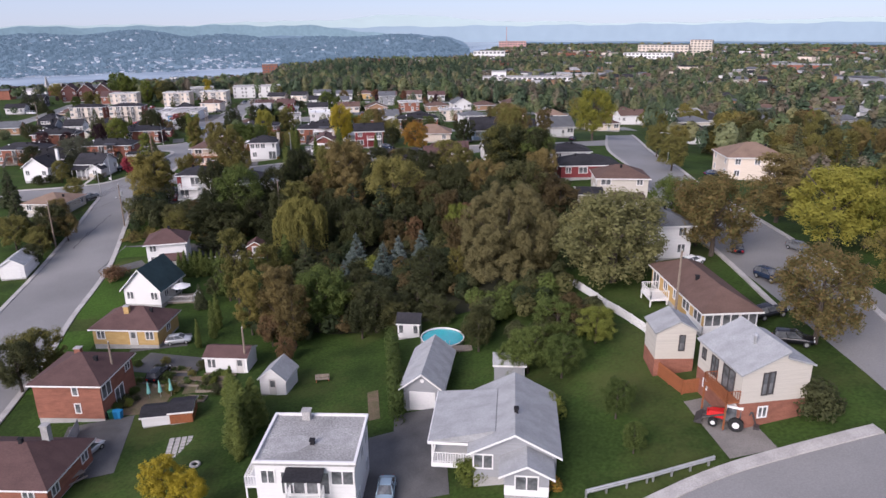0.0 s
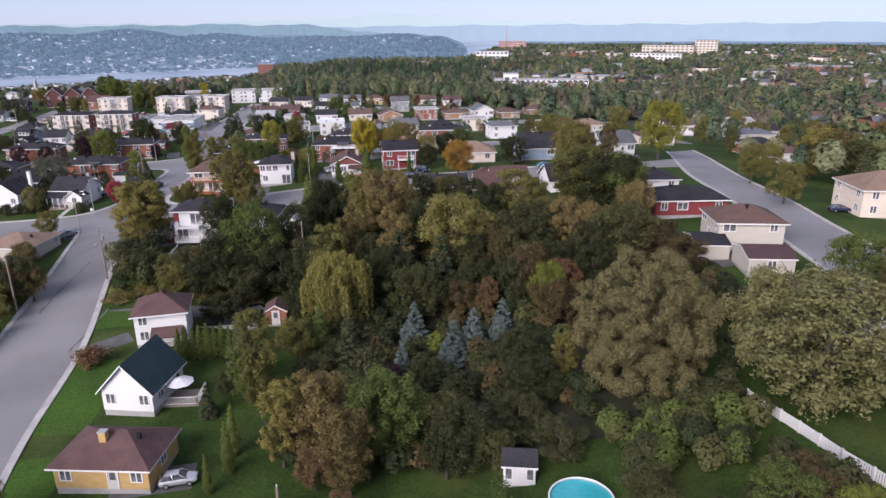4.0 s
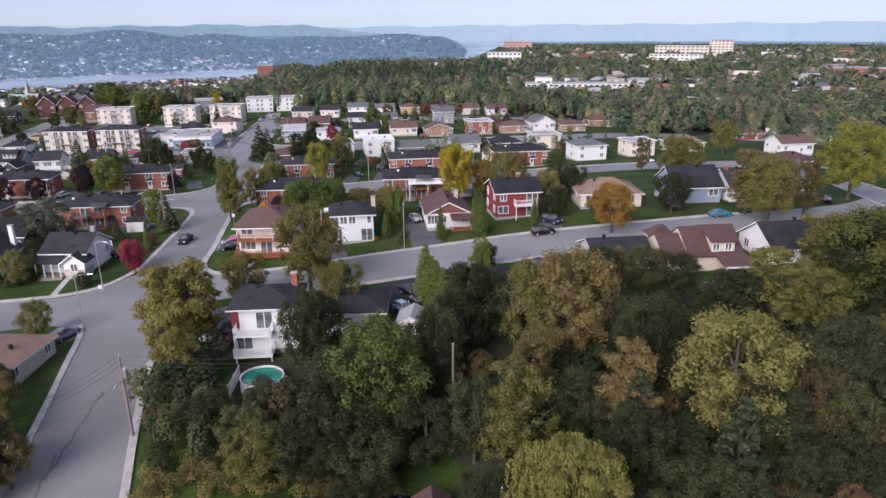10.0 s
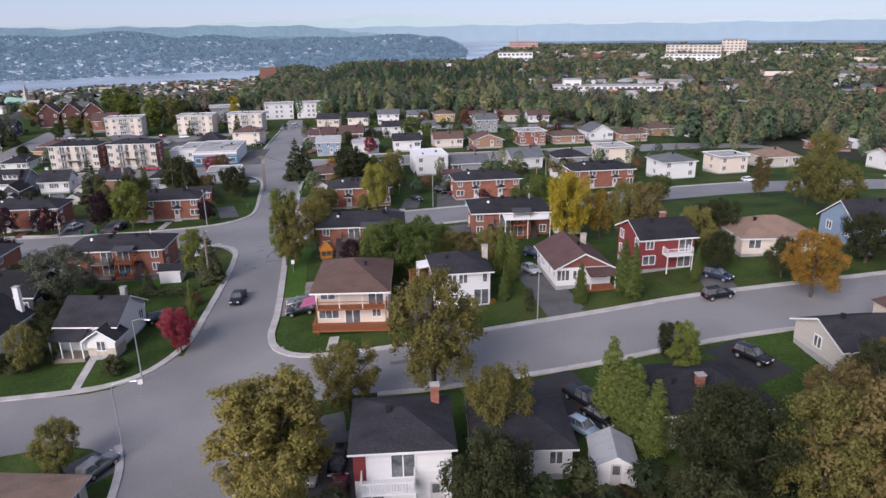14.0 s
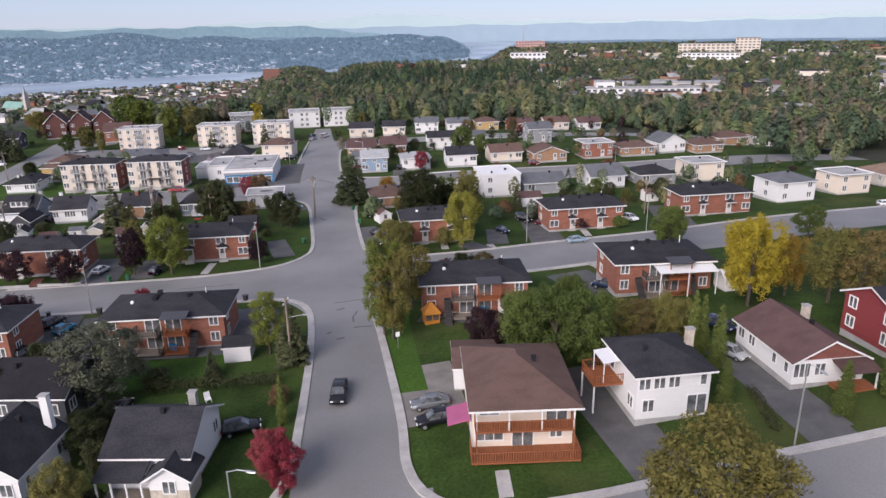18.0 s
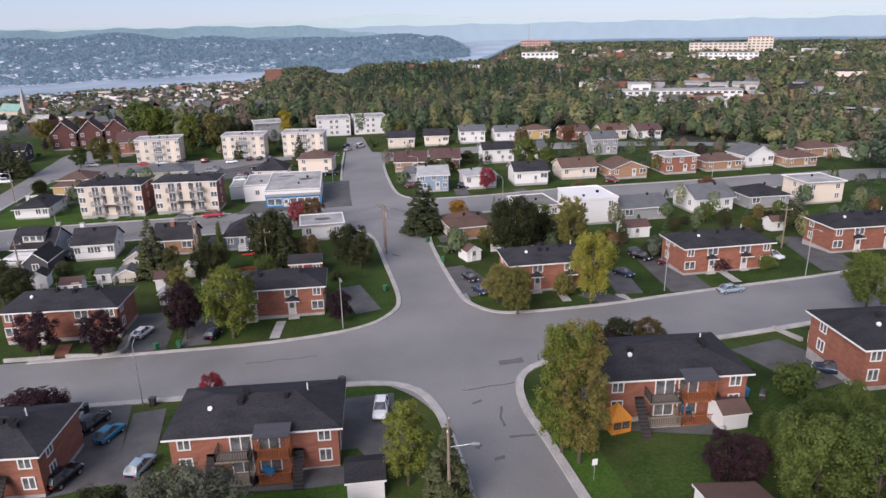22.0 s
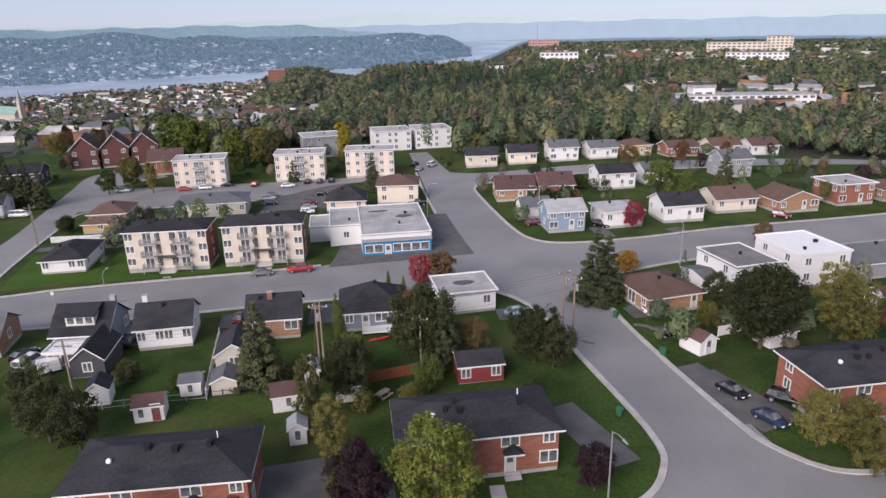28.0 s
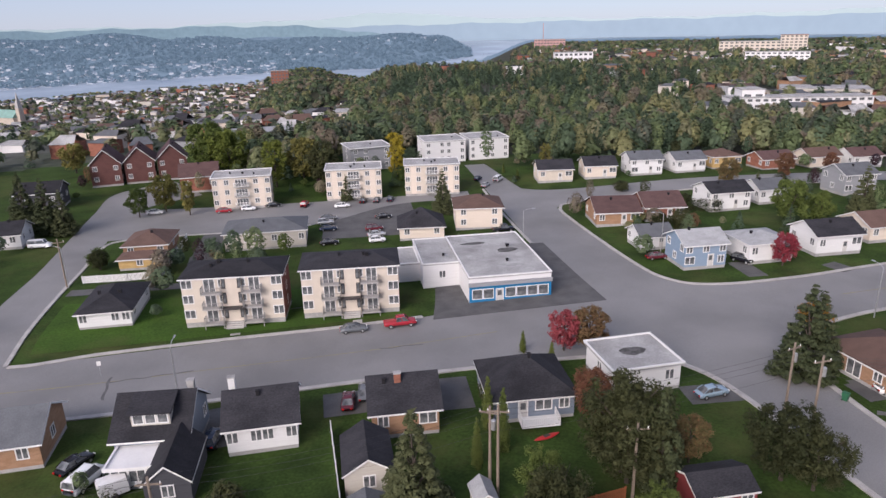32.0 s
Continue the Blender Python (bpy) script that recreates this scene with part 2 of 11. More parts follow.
YBRICK = material("yellow_brick", (0.48, 0.33, 0.14), 0.9, 0.2, 0.9, 9.0, 0.35, second=(0.4, 0.26, 0.1), stretch=(1, 1, 3))
DBRICK = material("dark_brick", (0.2, 0.075, 0.06), 0.9, 0.2, 0.9, 9.0, 0.35, stretch=(1, 1, 3))
UBRICK = material("umber_brick", (0.115, 0.052, 0.046), 0.9, 0.2, 0.9, 9.0, 0.35, stretch=(1, 1, 3))
RPLUM = material("plum_shingle", (0.075, 0.045, 0.046), 0.9, 0.22, 0.5, 7.0, 0.5, tint=0.1, spec=0.2)
STONE = material("pale_stone", (0.48, 0.42, 0.35), 0.9, 0.3, 1.6, 9.0, 0.5)
RDARK = material("charcoal_shingle", (0.035, 0.034, 0.039), 0.9, 0.45, 0.35, 5.0, 0.6, second=(0.02, 0.0195, 0.023), tint=0.18, stretch=(1, 1.8, 1.8), spec=0.2)
RBLACK = material("black_shingle", (0.022, 0.021, 0.024), 0.9, 0.3, 0.5, 7.0, 0.5, spec=0.15)
RGREEN = material("dark_green_shingle", (0.035, 0.06, 0.065), 0.9, 0.25, 0.5, 7.0, 0.5, spec=0.2)
RBROWN = material("brown_shingle", (0.12, 0.076, 0.062), 0.9, 0.22, 0.5, 7.0, 0.5, tint=0.1, stretch=(1, 1.6, 1.6), spec=0.2)
RWINE = material("wine_brown_shingle", (0.1, 0.06, 0.056), 0.9, 0.22, 0.5, 7.0, 0.5, tint=0.1, stretch=(1, 1.6, 1.6), spec=0.2)
RGREY = material("grey_shingle", (0.33, 0.335, 0.34), 0.85, 0.22, 0.6, 7.0, 0.5, tint=0.06, stretch=(1, 1.6, 1.6), spec=0.2)
RSLATE = material("slate_grey_shingle", (0.12, 0.125, 0.135), 0.85, 0.22, 0.5, 7.0, 0.5, tint=0.1, spec=0.2)
RTAN = material("tan_shingle", (0.23, 0.16, 0.12), 0.9, 0.22, 0.5, 7.0, 0.5, tint=0.06, spec=0.2)
RFLAT = material("gravel_roof", (0.4, 0.395, 0.385), 0.95, 0.45, 0.22, 6.0, 0.3, second=(0.24, 0.235, 0.23))
RGREYFLAT = material("grey_gravel_roof", (0.2, 0.19, 0.18), 0.95, 0.45, 0.22, 6.0, 0.3, second=(0.13, 0.125, 0.12))
TRIM = material("white_trim", (0.68, 0.67, 0.66), 0.5, 0.06, 1.0, 8.0, 0.05)
DTRIM = material("dark_trim", (0.05, 0.045, 0.045), 0.5, 0.1, 1.0, 8.0, 0.05)
GLASS = material("window_glass", (0.16, 0.165, 0.17), 0.08, 0.3, 0.9, 3.0, 0.0, second=(0.03, 0.034, 0.04), spec=0.6)
WOOD = material("stained_wood", (0.27, 0.095, 0.04), 0.7, 0.25, 1.0, 9.0, 0.3, stretch=(6, 1, 6))
GREYWOOD = material("weathered_wood", (0.26, 0.22, 0.18), 0.85, 0.3, 1.0, 9.0, 0.4, stretch=(6, 6, 1))
POLEWOOD = material("pole_wood", (0.24, 0.19, 0.15), 0.9, 0.3, 1.0, 12.0, 0.5, stretch=(8, 8, 0.6))
BARK = material("bark", (0.085, 0.068, 0.055), 0.95, 0.35, 2.0, 14.0, 0.8, stretch=(3, 3, 0.7))
METAL = material("galvanised_metal", (0.5, 0.5, 0.5), 0.4, 0.15, 2.0, 20.0, 0.1, metal=0.7)
GREYRAIL = material("grey_rail", (0.3, 0.29, 0.28), 0.5, 0.1, 2.0, 20.0, 0.05)
WIREM = material("wire", (0.03, 0.03, 0.03), 0.6, 0.1, 2.0, 20.0, 0.0)
RUBBER = material("tyre_rubber", (0.02, 0.02, 0.02), 0.85, 0.2, 5.0, 30.0, 0.2)
BLUE = material("blue_paint", (0.02, 0.17, 0.36), 0.5, 0.12, 1.0, 8.0, 0.05)
WATER = material("pool_water", (0.05, 0.36, 0.4), 0.05, 0.12, 0.6, 3.0, 0.15, spec=0.5)
DEEPWATER = material("deep_pool_water", (0.015, 0.09, 0.24), 0.06, 0.15, 0.6, 3.0, 0.15, spec=0.5)
GREENWATER = material("green_pool_water", (0.02, 0.2, 0.15), 0.06, 0.15, 0.6, 3.0, 0.15, spec=0.5)
DOORM = material("door_paint", (0.5, 0.48, 0.46), 0.5, 0.1, 1.0, 8.0, 0.05)
EARTH = material("bare_earth", (0.16, 0.115, 0.075), 0.95, 0.35, 0.5, 6.0, 0.6, second=(0.07, 0.085, 0.03))
# Leaf-strewn earth, its colour darkened to paint the shade under trees.
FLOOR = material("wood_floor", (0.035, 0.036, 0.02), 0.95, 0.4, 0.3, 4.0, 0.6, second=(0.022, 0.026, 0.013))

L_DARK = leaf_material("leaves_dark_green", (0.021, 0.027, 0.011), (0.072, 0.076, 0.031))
# Dark green with the shade between low bushes painted in.
L_SHADED = leaf_material("leaves_shaded_green", (0.014, 0.023, 0.01), (0.04, 0.053, 0.021))
L_GREEN = leaf_material("leaves_green", (0.046, 0.07, 0.018), (0.112, 0.142, 0.036))
L_OLIVE = leaf_material("leaves_olive", (0.082, 0.083, 0.023), (0.21, 0.188, 0.057))
L_GOLD = leaf_material("leaves_golden_olive", (0.1, 0.093, 0.027), (0.25, 0.207, 0.057))
# Olive and brown darkened for shade low in the wood; plain tones elsewhere.
L_MOSS = leaf_material("leaves_moss", (0.042, 0.048, 0.018), (0.112, 0.108, 0.04))
L_UMBER = leaf_material("leaves_umber", (0.052, 0.04, 0.02), (0.118, 0.088, 0.036))
L_WEEP = leaf_material("leaves_weeping", (0.15, 0.145, 0.04), (0.31, 0.275, 0.08))
L_BROWN = leaf_material("leaves_brown", (0.09, 0.07, 0.026), (0.2, 0.155, 0.06))
L_WILLOW = leaf_material("leaves_willow", (0.075, 0.069, 0.031), (0.18, 0.157, 0.07))
L_YELLOW = leaf_material("leaves_yellow", (0.33, 0.26, 0.02), (0.6, 0.43, 0.03), (0.3, 0.24, 0.03))
L_ORANGE = leaf_material("leaves_orange", (0.38, 0.15, 0.025), (0.34, 0.24, 0.03), (0.14, 0.14, 0.03), vary=0.75)
L_RED = leaf_material("leaves_red", (0.2, 0.022, 0.04), (0.32, 0.08, 0.085))
L_PLUM = leaf_material("leaves_plum", (0.026, 0.014, 0.019), (0.058, 0.03, 0.035))
L_GREY = leaf_material("leaves_grey_green", (0.065, 0.072, 0.045), (0.14, 0.145, 0.1))
L_RUST = leaf_material("leaves_rust", (0.15, 0.05, 0.038), (0.24, 0.09, 0.055), (0.14, 0.12, 0.05))
L_SPRUCE = leaf_material("needles_green", (0.034, 0.046, 0.021), (0.084, 0.09, 0.04), through=0.08)
L_BLUE = leaf_material("needles_blue", (0.056, 0.078, 0.066), (0.125, 0.152, 0.14), through=0.08)
L_CEDAR = leaf_material("cedar_green", (0.058, 0.082, 0.02), (0.12, 0.14, 0.034), through=0.1)
L_LIME = leaf_material("leaves_lime", (0.14, 0.15, 0.025), (0.27, 0.25, 0.045))
L_SILVER = leaf_material("leaves_grey_olive", (0.115, 0.115, 0.045), (0.235, 0.22, 0.095), vary=0.6)
L_TURN = leaf_material("leaves_turning", (0.075, 0.088, 0.026), (0.185, 0.125, 0.052), vary=0.85)
L_YGREEN = leaf_material("leaves_yellow_green", (0.085, 0.11, 0.022), (0.185, 0.2, 0.04))

TOWNLAND = material("town_ground", (0.1, 0.102, 0.09), 0.95, 0.3, 0.02, 0.3, 0.0, second=(0.045, 0.06, 0.034), spec=0.1)
MUD = material("river_mud", (0.13, 0.115, 0.1), 0.9, 0.25, 0.01, 0.2, 0.0)
# Blue tint and glow of these four paint the haze of distance.
FARLAND = haze_material("hazed_far_hills", (0.082, 0.112, 0.142), (0.068, 0.094, 0.12), 1.0, 0.012)
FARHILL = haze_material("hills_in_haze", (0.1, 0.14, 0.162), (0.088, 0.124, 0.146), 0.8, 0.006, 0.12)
FARRIDGE = haze_material("hazed_ridge", (0.15, 0.188, 0.222), (0.145, 0.182, 0.216), 0.7, 0.002, 0.04)
MOUNTAIN = haze_material("hazed_mountains", (0.215, 0.255, 0.26), (0.211, 0.25, 0.255), 0.7, 0.001, 0.03)
# Pale base colour paints the sky's reflection onto the river.
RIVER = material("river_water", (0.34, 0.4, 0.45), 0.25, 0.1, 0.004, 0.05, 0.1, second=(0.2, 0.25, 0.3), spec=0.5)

# ---- ground, streets ----


def spaced(lo, a, b, hi, step, grow):
    """Grid lines: even between a and b, wider and wider outside."""
    mid = list(np.arange(a, b + 0.01, step))
    up, s, v = [], step, b
    while v < hi:
        s *= grow
        v += s
        up.append(min(v, hi))
    dn, s, v = [], step, a
    while v > lo:
        s *= grow
        v -= s
        dn.append(max(v, lo))
    return np.array(dn[::-1] + mid + up)


gx, gy = spaced(-3600, -230, 140, 3600, 2.5, 1.09), spaced(-900, -20, 480, 4900, 2.5, 1.07)
gxx, gyy = np.meshgrid(gx, gy)
gz = land(gxx, gyy)
nx, ny = len(gx), len(gy)
me = bpy.data.meshes.new("ground")
ii = np.arange(nx * ny).reshape(ny, nx)
me.from_pydata(np.stack([gxx.ravel(), gyy.ravel(), gz.ravel()], -1).tolist(), [],
               np.stack([ii[:-1, :-1].ravel(), ii[:-1, 1:].ravel(), ii[1:, 1:].ravel(), ii[1:, :-1].ravel()], -1).tolist())
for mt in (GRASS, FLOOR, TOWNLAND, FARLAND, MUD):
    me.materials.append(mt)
fx = (gxx[:-1, :-1] + gxx[1:, 1:]).ravel() / 2
fy = (gyy[:-1, :-1] + gyy[1:, 1:]).ravel() / 2
fz = land(fx, fy)
fb, fr = np.degrees(np.arctan2(fx + 121, fy - 226)), np.hypot(fx + 121, fy - 226)
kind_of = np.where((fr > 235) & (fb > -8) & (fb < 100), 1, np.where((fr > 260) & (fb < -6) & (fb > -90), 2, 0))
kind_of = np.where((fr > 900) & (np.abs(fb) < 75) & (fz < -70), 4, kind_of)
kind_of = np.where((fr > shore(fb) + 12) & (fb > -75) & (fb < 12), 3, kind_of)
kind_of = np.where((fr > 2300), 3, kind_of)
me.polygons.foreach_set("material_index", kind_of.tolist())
me.polygons.foreach_set("use_smooth", [True] * len(me.polygons))
tagged(new("ground", me), "grassy sloping ground under the whole neighbourhood", "ground", kind="structure")


def curve_points(pts, step=2.0):
    """A smooth line through the given points, in even steps."""
    p = [np.array(q, float) for q in pts]
    p = [2 * p[0] - p[1]] + p + [2 * p[-1] - p[-2]]
    out = []
    for i in range(1, len(p) - 2):
        n = max(1, int(np.linalg.norm(p[i + 1] - p[i]) / step))
        for k in range(n):
            t = k / n
            out.append(0.5 * ((2 * p[i]) + (p[i + 1] - p[i - 1]) * t + (2 * p[i - 1] - 5 * p[i] + 4 * p[i + 1] - p[i + 2]) * t * t
                              + (3 * p[i] - p[i - 1] - 3 * p[i + 1] + p[i + 2]) * t ** 3))
    out.append(p[-2])
    return out


def draped(name, left, right, mat, lift, label, category, rows=8, kind="structure", step=2.0):
    """A sheet between two lines, lying on the ground."""
    a, b = curve_points(left, step), curve_points(right, step)
    n = max(len(a), len(b))

    def even(line):
        d = np.concatenate([[0], np.cumsum([np.linalg.norm(line[i + 1] - line[i]) for i in range(len(line) - 1)])])
        s = np.linspace(0, d[-1], n)
        arr = np.array(line)
        return np.stack([np.interp(s, d, arr[:, 0]), np.interp(s, d, arr[:, 1])], -1)
    a, b = even(a), even(b)
    w = np.linspace(0, 1, rows + 1)
    pts = a[:, None] * (1 - w[None, :, None]) + b[:, None] * w[None, :, None]
    z = land(pts[..., 0], pts[..., 1]) + lift
    v = np.concatenate([pts, z[..., None]], -1).reshape(-1, 3)
    k = np.arange(n * (rows + 1)).reshape(n, rows + 1)
    f = np.stack([k[:-1, :-1].ravel(), k[:-1, 1:].ravel(), k[1:, 1:].ravel(), k[1:, :-1].ravel()], -1)
    m = bpy.data.meshes.new(name)
    m.from_pydata(v.tolist(), [], f.tolist())
    m.materials.append(mat)
    m.polygons.foreach_set("use_smooth", [True] * len(f))
    return tagged(new(name, m), label, category, kind=kind)


def road(left, right, label, lift=0.05, mat=None, name="road"):
    return draped(name, left, right, mat or ASPHALT, lift, label, "road")


def kerb(pts, width=0.6, height=0.16, mat=None):
    """A concrete kerb along a line, its top a little above the street."""
    line = curve_points(pts, 1.5)
    s = Shape()
    rows = []
    for i, p in enumerate(line):
        q = line[min(i + 1, len(line) - 1)] - line[max(i - 1, 0)]
        u = np.array([-q[1], q[0]]) / max(1e-6, np.linalg.norm(q)) * width / 2
        a, b = p + u, p - u
        z = max(ground(*a), ground(*b))
        rows.append([(a[0], a[1], z - 0.3), (b[0], b[1], z - 0.3), (b[0], b[1], z + height), (a[0], a[1], z + height)])
    for i, r in enumerate(rows):
        s.v += r
        if i:
            o, n = 4 * (i - 1), 4 * i
            for k in range(4):
                j = (k + 1) % 4
                s.f.append((o + k, n + k, n + j, o + j))
                s.m.append(0)
    return solo("kerb", s, mat or CONCRETE, "pale worn concrete kerb along the street", "kerb", "structure")


def driveway(x0, y0, x1, y1, width, mat=None, label="grey asphalt driveway beside a house", lift=0.035):
    q = np.array([x1 - x0, y1 - y0])
    u = np.array([-q[1], q[0]]) / np.linalg.norm(q) * width / 2
    a, b = np.array([x0, y0]), np.array([x1, y1])
    return draped("driveway", [a + u, b + u], [a - u, b - u], mat or DRIVE, lift, label, "driveway", 4)

# ---- houses ----


WALL_TURN = {"front": 0, "right": 90, "back": 180, "left": 270}
OPENING = {"w": (1.0, 1.15), "W": (1.7, 1.2), "p": (2.4, 1.4), "s": (0.55, 1.1), "b": (0.9, 0.45), "t": (0.7, 1.5)}


def window(parent, m, w, h, frame_mat, bars=1):
    """A framed window: frame with bars, and the pane set back in it."""
    t = 0.11

    def frame_shape():
        xs, zs, solid = [-w / 2 - t, -w / 2], [-h / 2 - t, -h / 2, h / 2, h / 2 + t], [True, False]
        for k in range(bars):
            x = -w / 2 + w * (k + 1) / (bars + 1)
            xs += [x - 0.05, x + 0.05]
            solid += [True, False]
        xs += [w / 2, w / 2 + t]
        solid.append(True)
        s, n = Shape(), len(xs)
        for y in (-0.06, 0.02):
            s.v += [(x, y, z) for z in zs for x in xs]
        full = [[solid[i] or j != 1 for i in range(n - 1)] for j in range(3)]
        o = 4 * n
        for j in range(3):
            for i in range(n - 1):
                if not full[j][i]:
                    continue
                a, b2, c, d = j * n + i, j * n + i + 1, (j + 1) * n + i + 1, (j + 1) * n + i
                s.f.append((a, b2, c, d))
                for u, v, ni, nj in ((a, b2, i, j - 1), (b2, c, i + 1, j), (c, d, i, j + 1), (d, a, i - 1, j)):
                    if not (0 <= nj < 3 and 0 <= ni < n - 1 and full[nj][ni]):
                        s.f.append((v, u, u + o, v + o))
        s.m = [0] * len(s.f)
        return s.mesh("window", frame_mat)
    ob = part("window", stored(("wf", w, h, bars, frame_mat.name), frame_shape), None, parent, at=m)
    part("pane", stored(("wp", w, h), lambda: Shape().box(-w / 2, w / 2, -0.012, 0.02, -h / 2, h / 2).mesh("pane", GLASS)), None, ob)
    return ob


def door(parent, m, w, h, mat, glass=True):
    def leaf():
        s = Shape().box(-w / 2, w / 2, -0.03, 0.02, -h / 2, h / 2)
        s.box(-w / 2 - 0.1, -w / 2, -0.07, 0.02, -h / 2, h / 2 + 0.1, 1).box(w / 2, w / 2 + 0.1, -0.07, 0.02, -h / 2, h / 2 + 0.1, 1)
        s.box(-w / 2, w / 2, -0.07, 0.02, h / 2, h / 2 + 0.1, 1)
        return s.mesh("door", [mat, TRIM])
    ob = part("door", stored(("dr", w, h, mat.name), leaf), None, parent, at=m)
    if glass:
        part("pane", stored(("dp", w, h), lambda: Shape().box(-w * 0.32, w * 0.32, -0.045, 0, 0, h * 0.4).mesh("pane", GLASS)), None, ob)
    return ob


def garage_door(parent, m, w, h):
    def leaf():
        s = Shape()
        for k in range(4):
            s.box(-w / 2, w / 2, -0.05, 0.02, -h / 2 + k * h / 4 + 0.012, -h / 2 + (k + 1) * h / 4 - 0.012)
        return s.mesh("garage_door", TRIM)
    return part("garage_door", stored(("gd", w, h), leaf), None, parent, "white sectional garage door", at=m)


def wall_openings(ob, side, rows, w, d, base, h, trim):
    """Sets the openings of one wall. rows: storeys from the bottom, one letter an opening."""
    span = w if side in ("front", "back") else d
    off = d / 2 if side in ("front", "back") else w / 2
    turn = pose(0, 0, 0, 0, 0, WALL_TURN[side])
    tall = (h - base) / len(rows)
    for k, row in enumerate(rows):
        n = len(row)
        for i, c in enumerate(row):
            if c == ".":
                continue
            x = -span / 2 + span * (i + 0.5) / n
            floor_z = base + k * tall
            if c in OPENING:
                ww, hh = OPENING[c]
                ww = min(ww, span / n * 0.86)
                z = floor_z + tall * 0.58 if c != "b" else base * 0.5
                window(ob, turn @ pose(x, -off, z), round(ww, 2), min(hh, tall * 0.62), trim, 0 if c in "sb" else (2 if c in "p" else 1))
            elif c == "d":
                door(ob, turn @ pose(x, -off, floor_z + 1.03), 0.92, 2.06, DOORM)
            elif c == "r":
                door(ob, turn @ pose(x, -off, floor_z + 1.03), 0.92, 2.06, REDW)
            elif c == "D":
                ww = min(1.8, span / n * 0.9)
                window(ob, turn @ pose(x, -off, floor_z + 1.05), round(ww, 2), 2.0, trim, 1)
            elif c == "g":
                garage_door(ob, turn @ pose(x, -off, 1.08), min(2.7, span * 0.8), 2.15)


def roof_shape(kind, w, d, h, rise, over):
    """Roof slab as a closed solid; returns it and the gables' corners."""
    a, b, t = w / 2 + over, d / 2 + over, 0.2
    e = h - rise * over / ((d if kind in ("gx", "hip") else w) / 2 + over) * 0.5
    s, gables = Shape(), []
    if kind == "flat":
        s.box(-a, a, -b, b, h, h + 0.18)
        return s, gables
    if kind == "hip":
        r = max(0.0, a - b) if a >= b else 0.0
        q = max(0.0, b - a) if b > a else 0.0
        top = [(-r, -q), (r, q)]
        eave = [(-a, -b), (a, -b), (a, b), (-a, b)]
        P = [(x, y, e) for x, y in eave] + [(-r, -q if q else 0, h + rise), (r, q if q else 0, h + rise)]
        F = [(0, 1, 5, 4), (1, 2, 5), (2, 3, 4, 5), (3, 0, 4)] if a >= b else [(0, 1, 4), (1, 2, 5, 4), (2, 3, 5), (3, 0, 4, 5)]
    elif kind == "gx":
        P = [(-a, -b, e), (a, -b, e), (a, b, e), (-a, b, e), (-a, 0, h + rise), (a, 0, h + rise)]
        F = [(0, 1, 5, 4), (2, 3, 4, 5)]
        gables = [[(x, -d / 2, h - 0.02), (x, d / 2, h - 0.02), (x, 0, h + rise - 0.12)] for x in (-w / 2, w / 2)]
    else:
        P = [(-a, -b, e), (a, -b, e), (a, b, e), (-a, b, e), (0, -b, h + rise), (0, b, h + rise)]
        F = [(1, 2, 5, 4), (3, 0, 4, 5)]
        gables = [[(-w / 2, y, h - 0.02), (w / 2, y, h - 0.02), (0, y, h + rise - 0.12)] for y in (-d / 2, d / 2)]
    n = len(P)
    s.v = P + [(x, y, z - t) for x, y, z in P]
    s.f = list(F) + [tuple(n + i for i in reversed(f)) for f in F]
    s.m = [0] * len(s.f)
    edges = {}
    for f in F:
        for i in range(len(f)):
            edges.setdefault(frozenset((f[i], f[(i + 1) % len(f)])), []).append((f[i], f[(i + 1) % len(f)]))
    for e2 in edges.values():
        if len(e2) == 1:
            i, j = e2[0]
            s.f.append((j, i, n + i, n + j))
            s.m.append(1)
    return s, gables


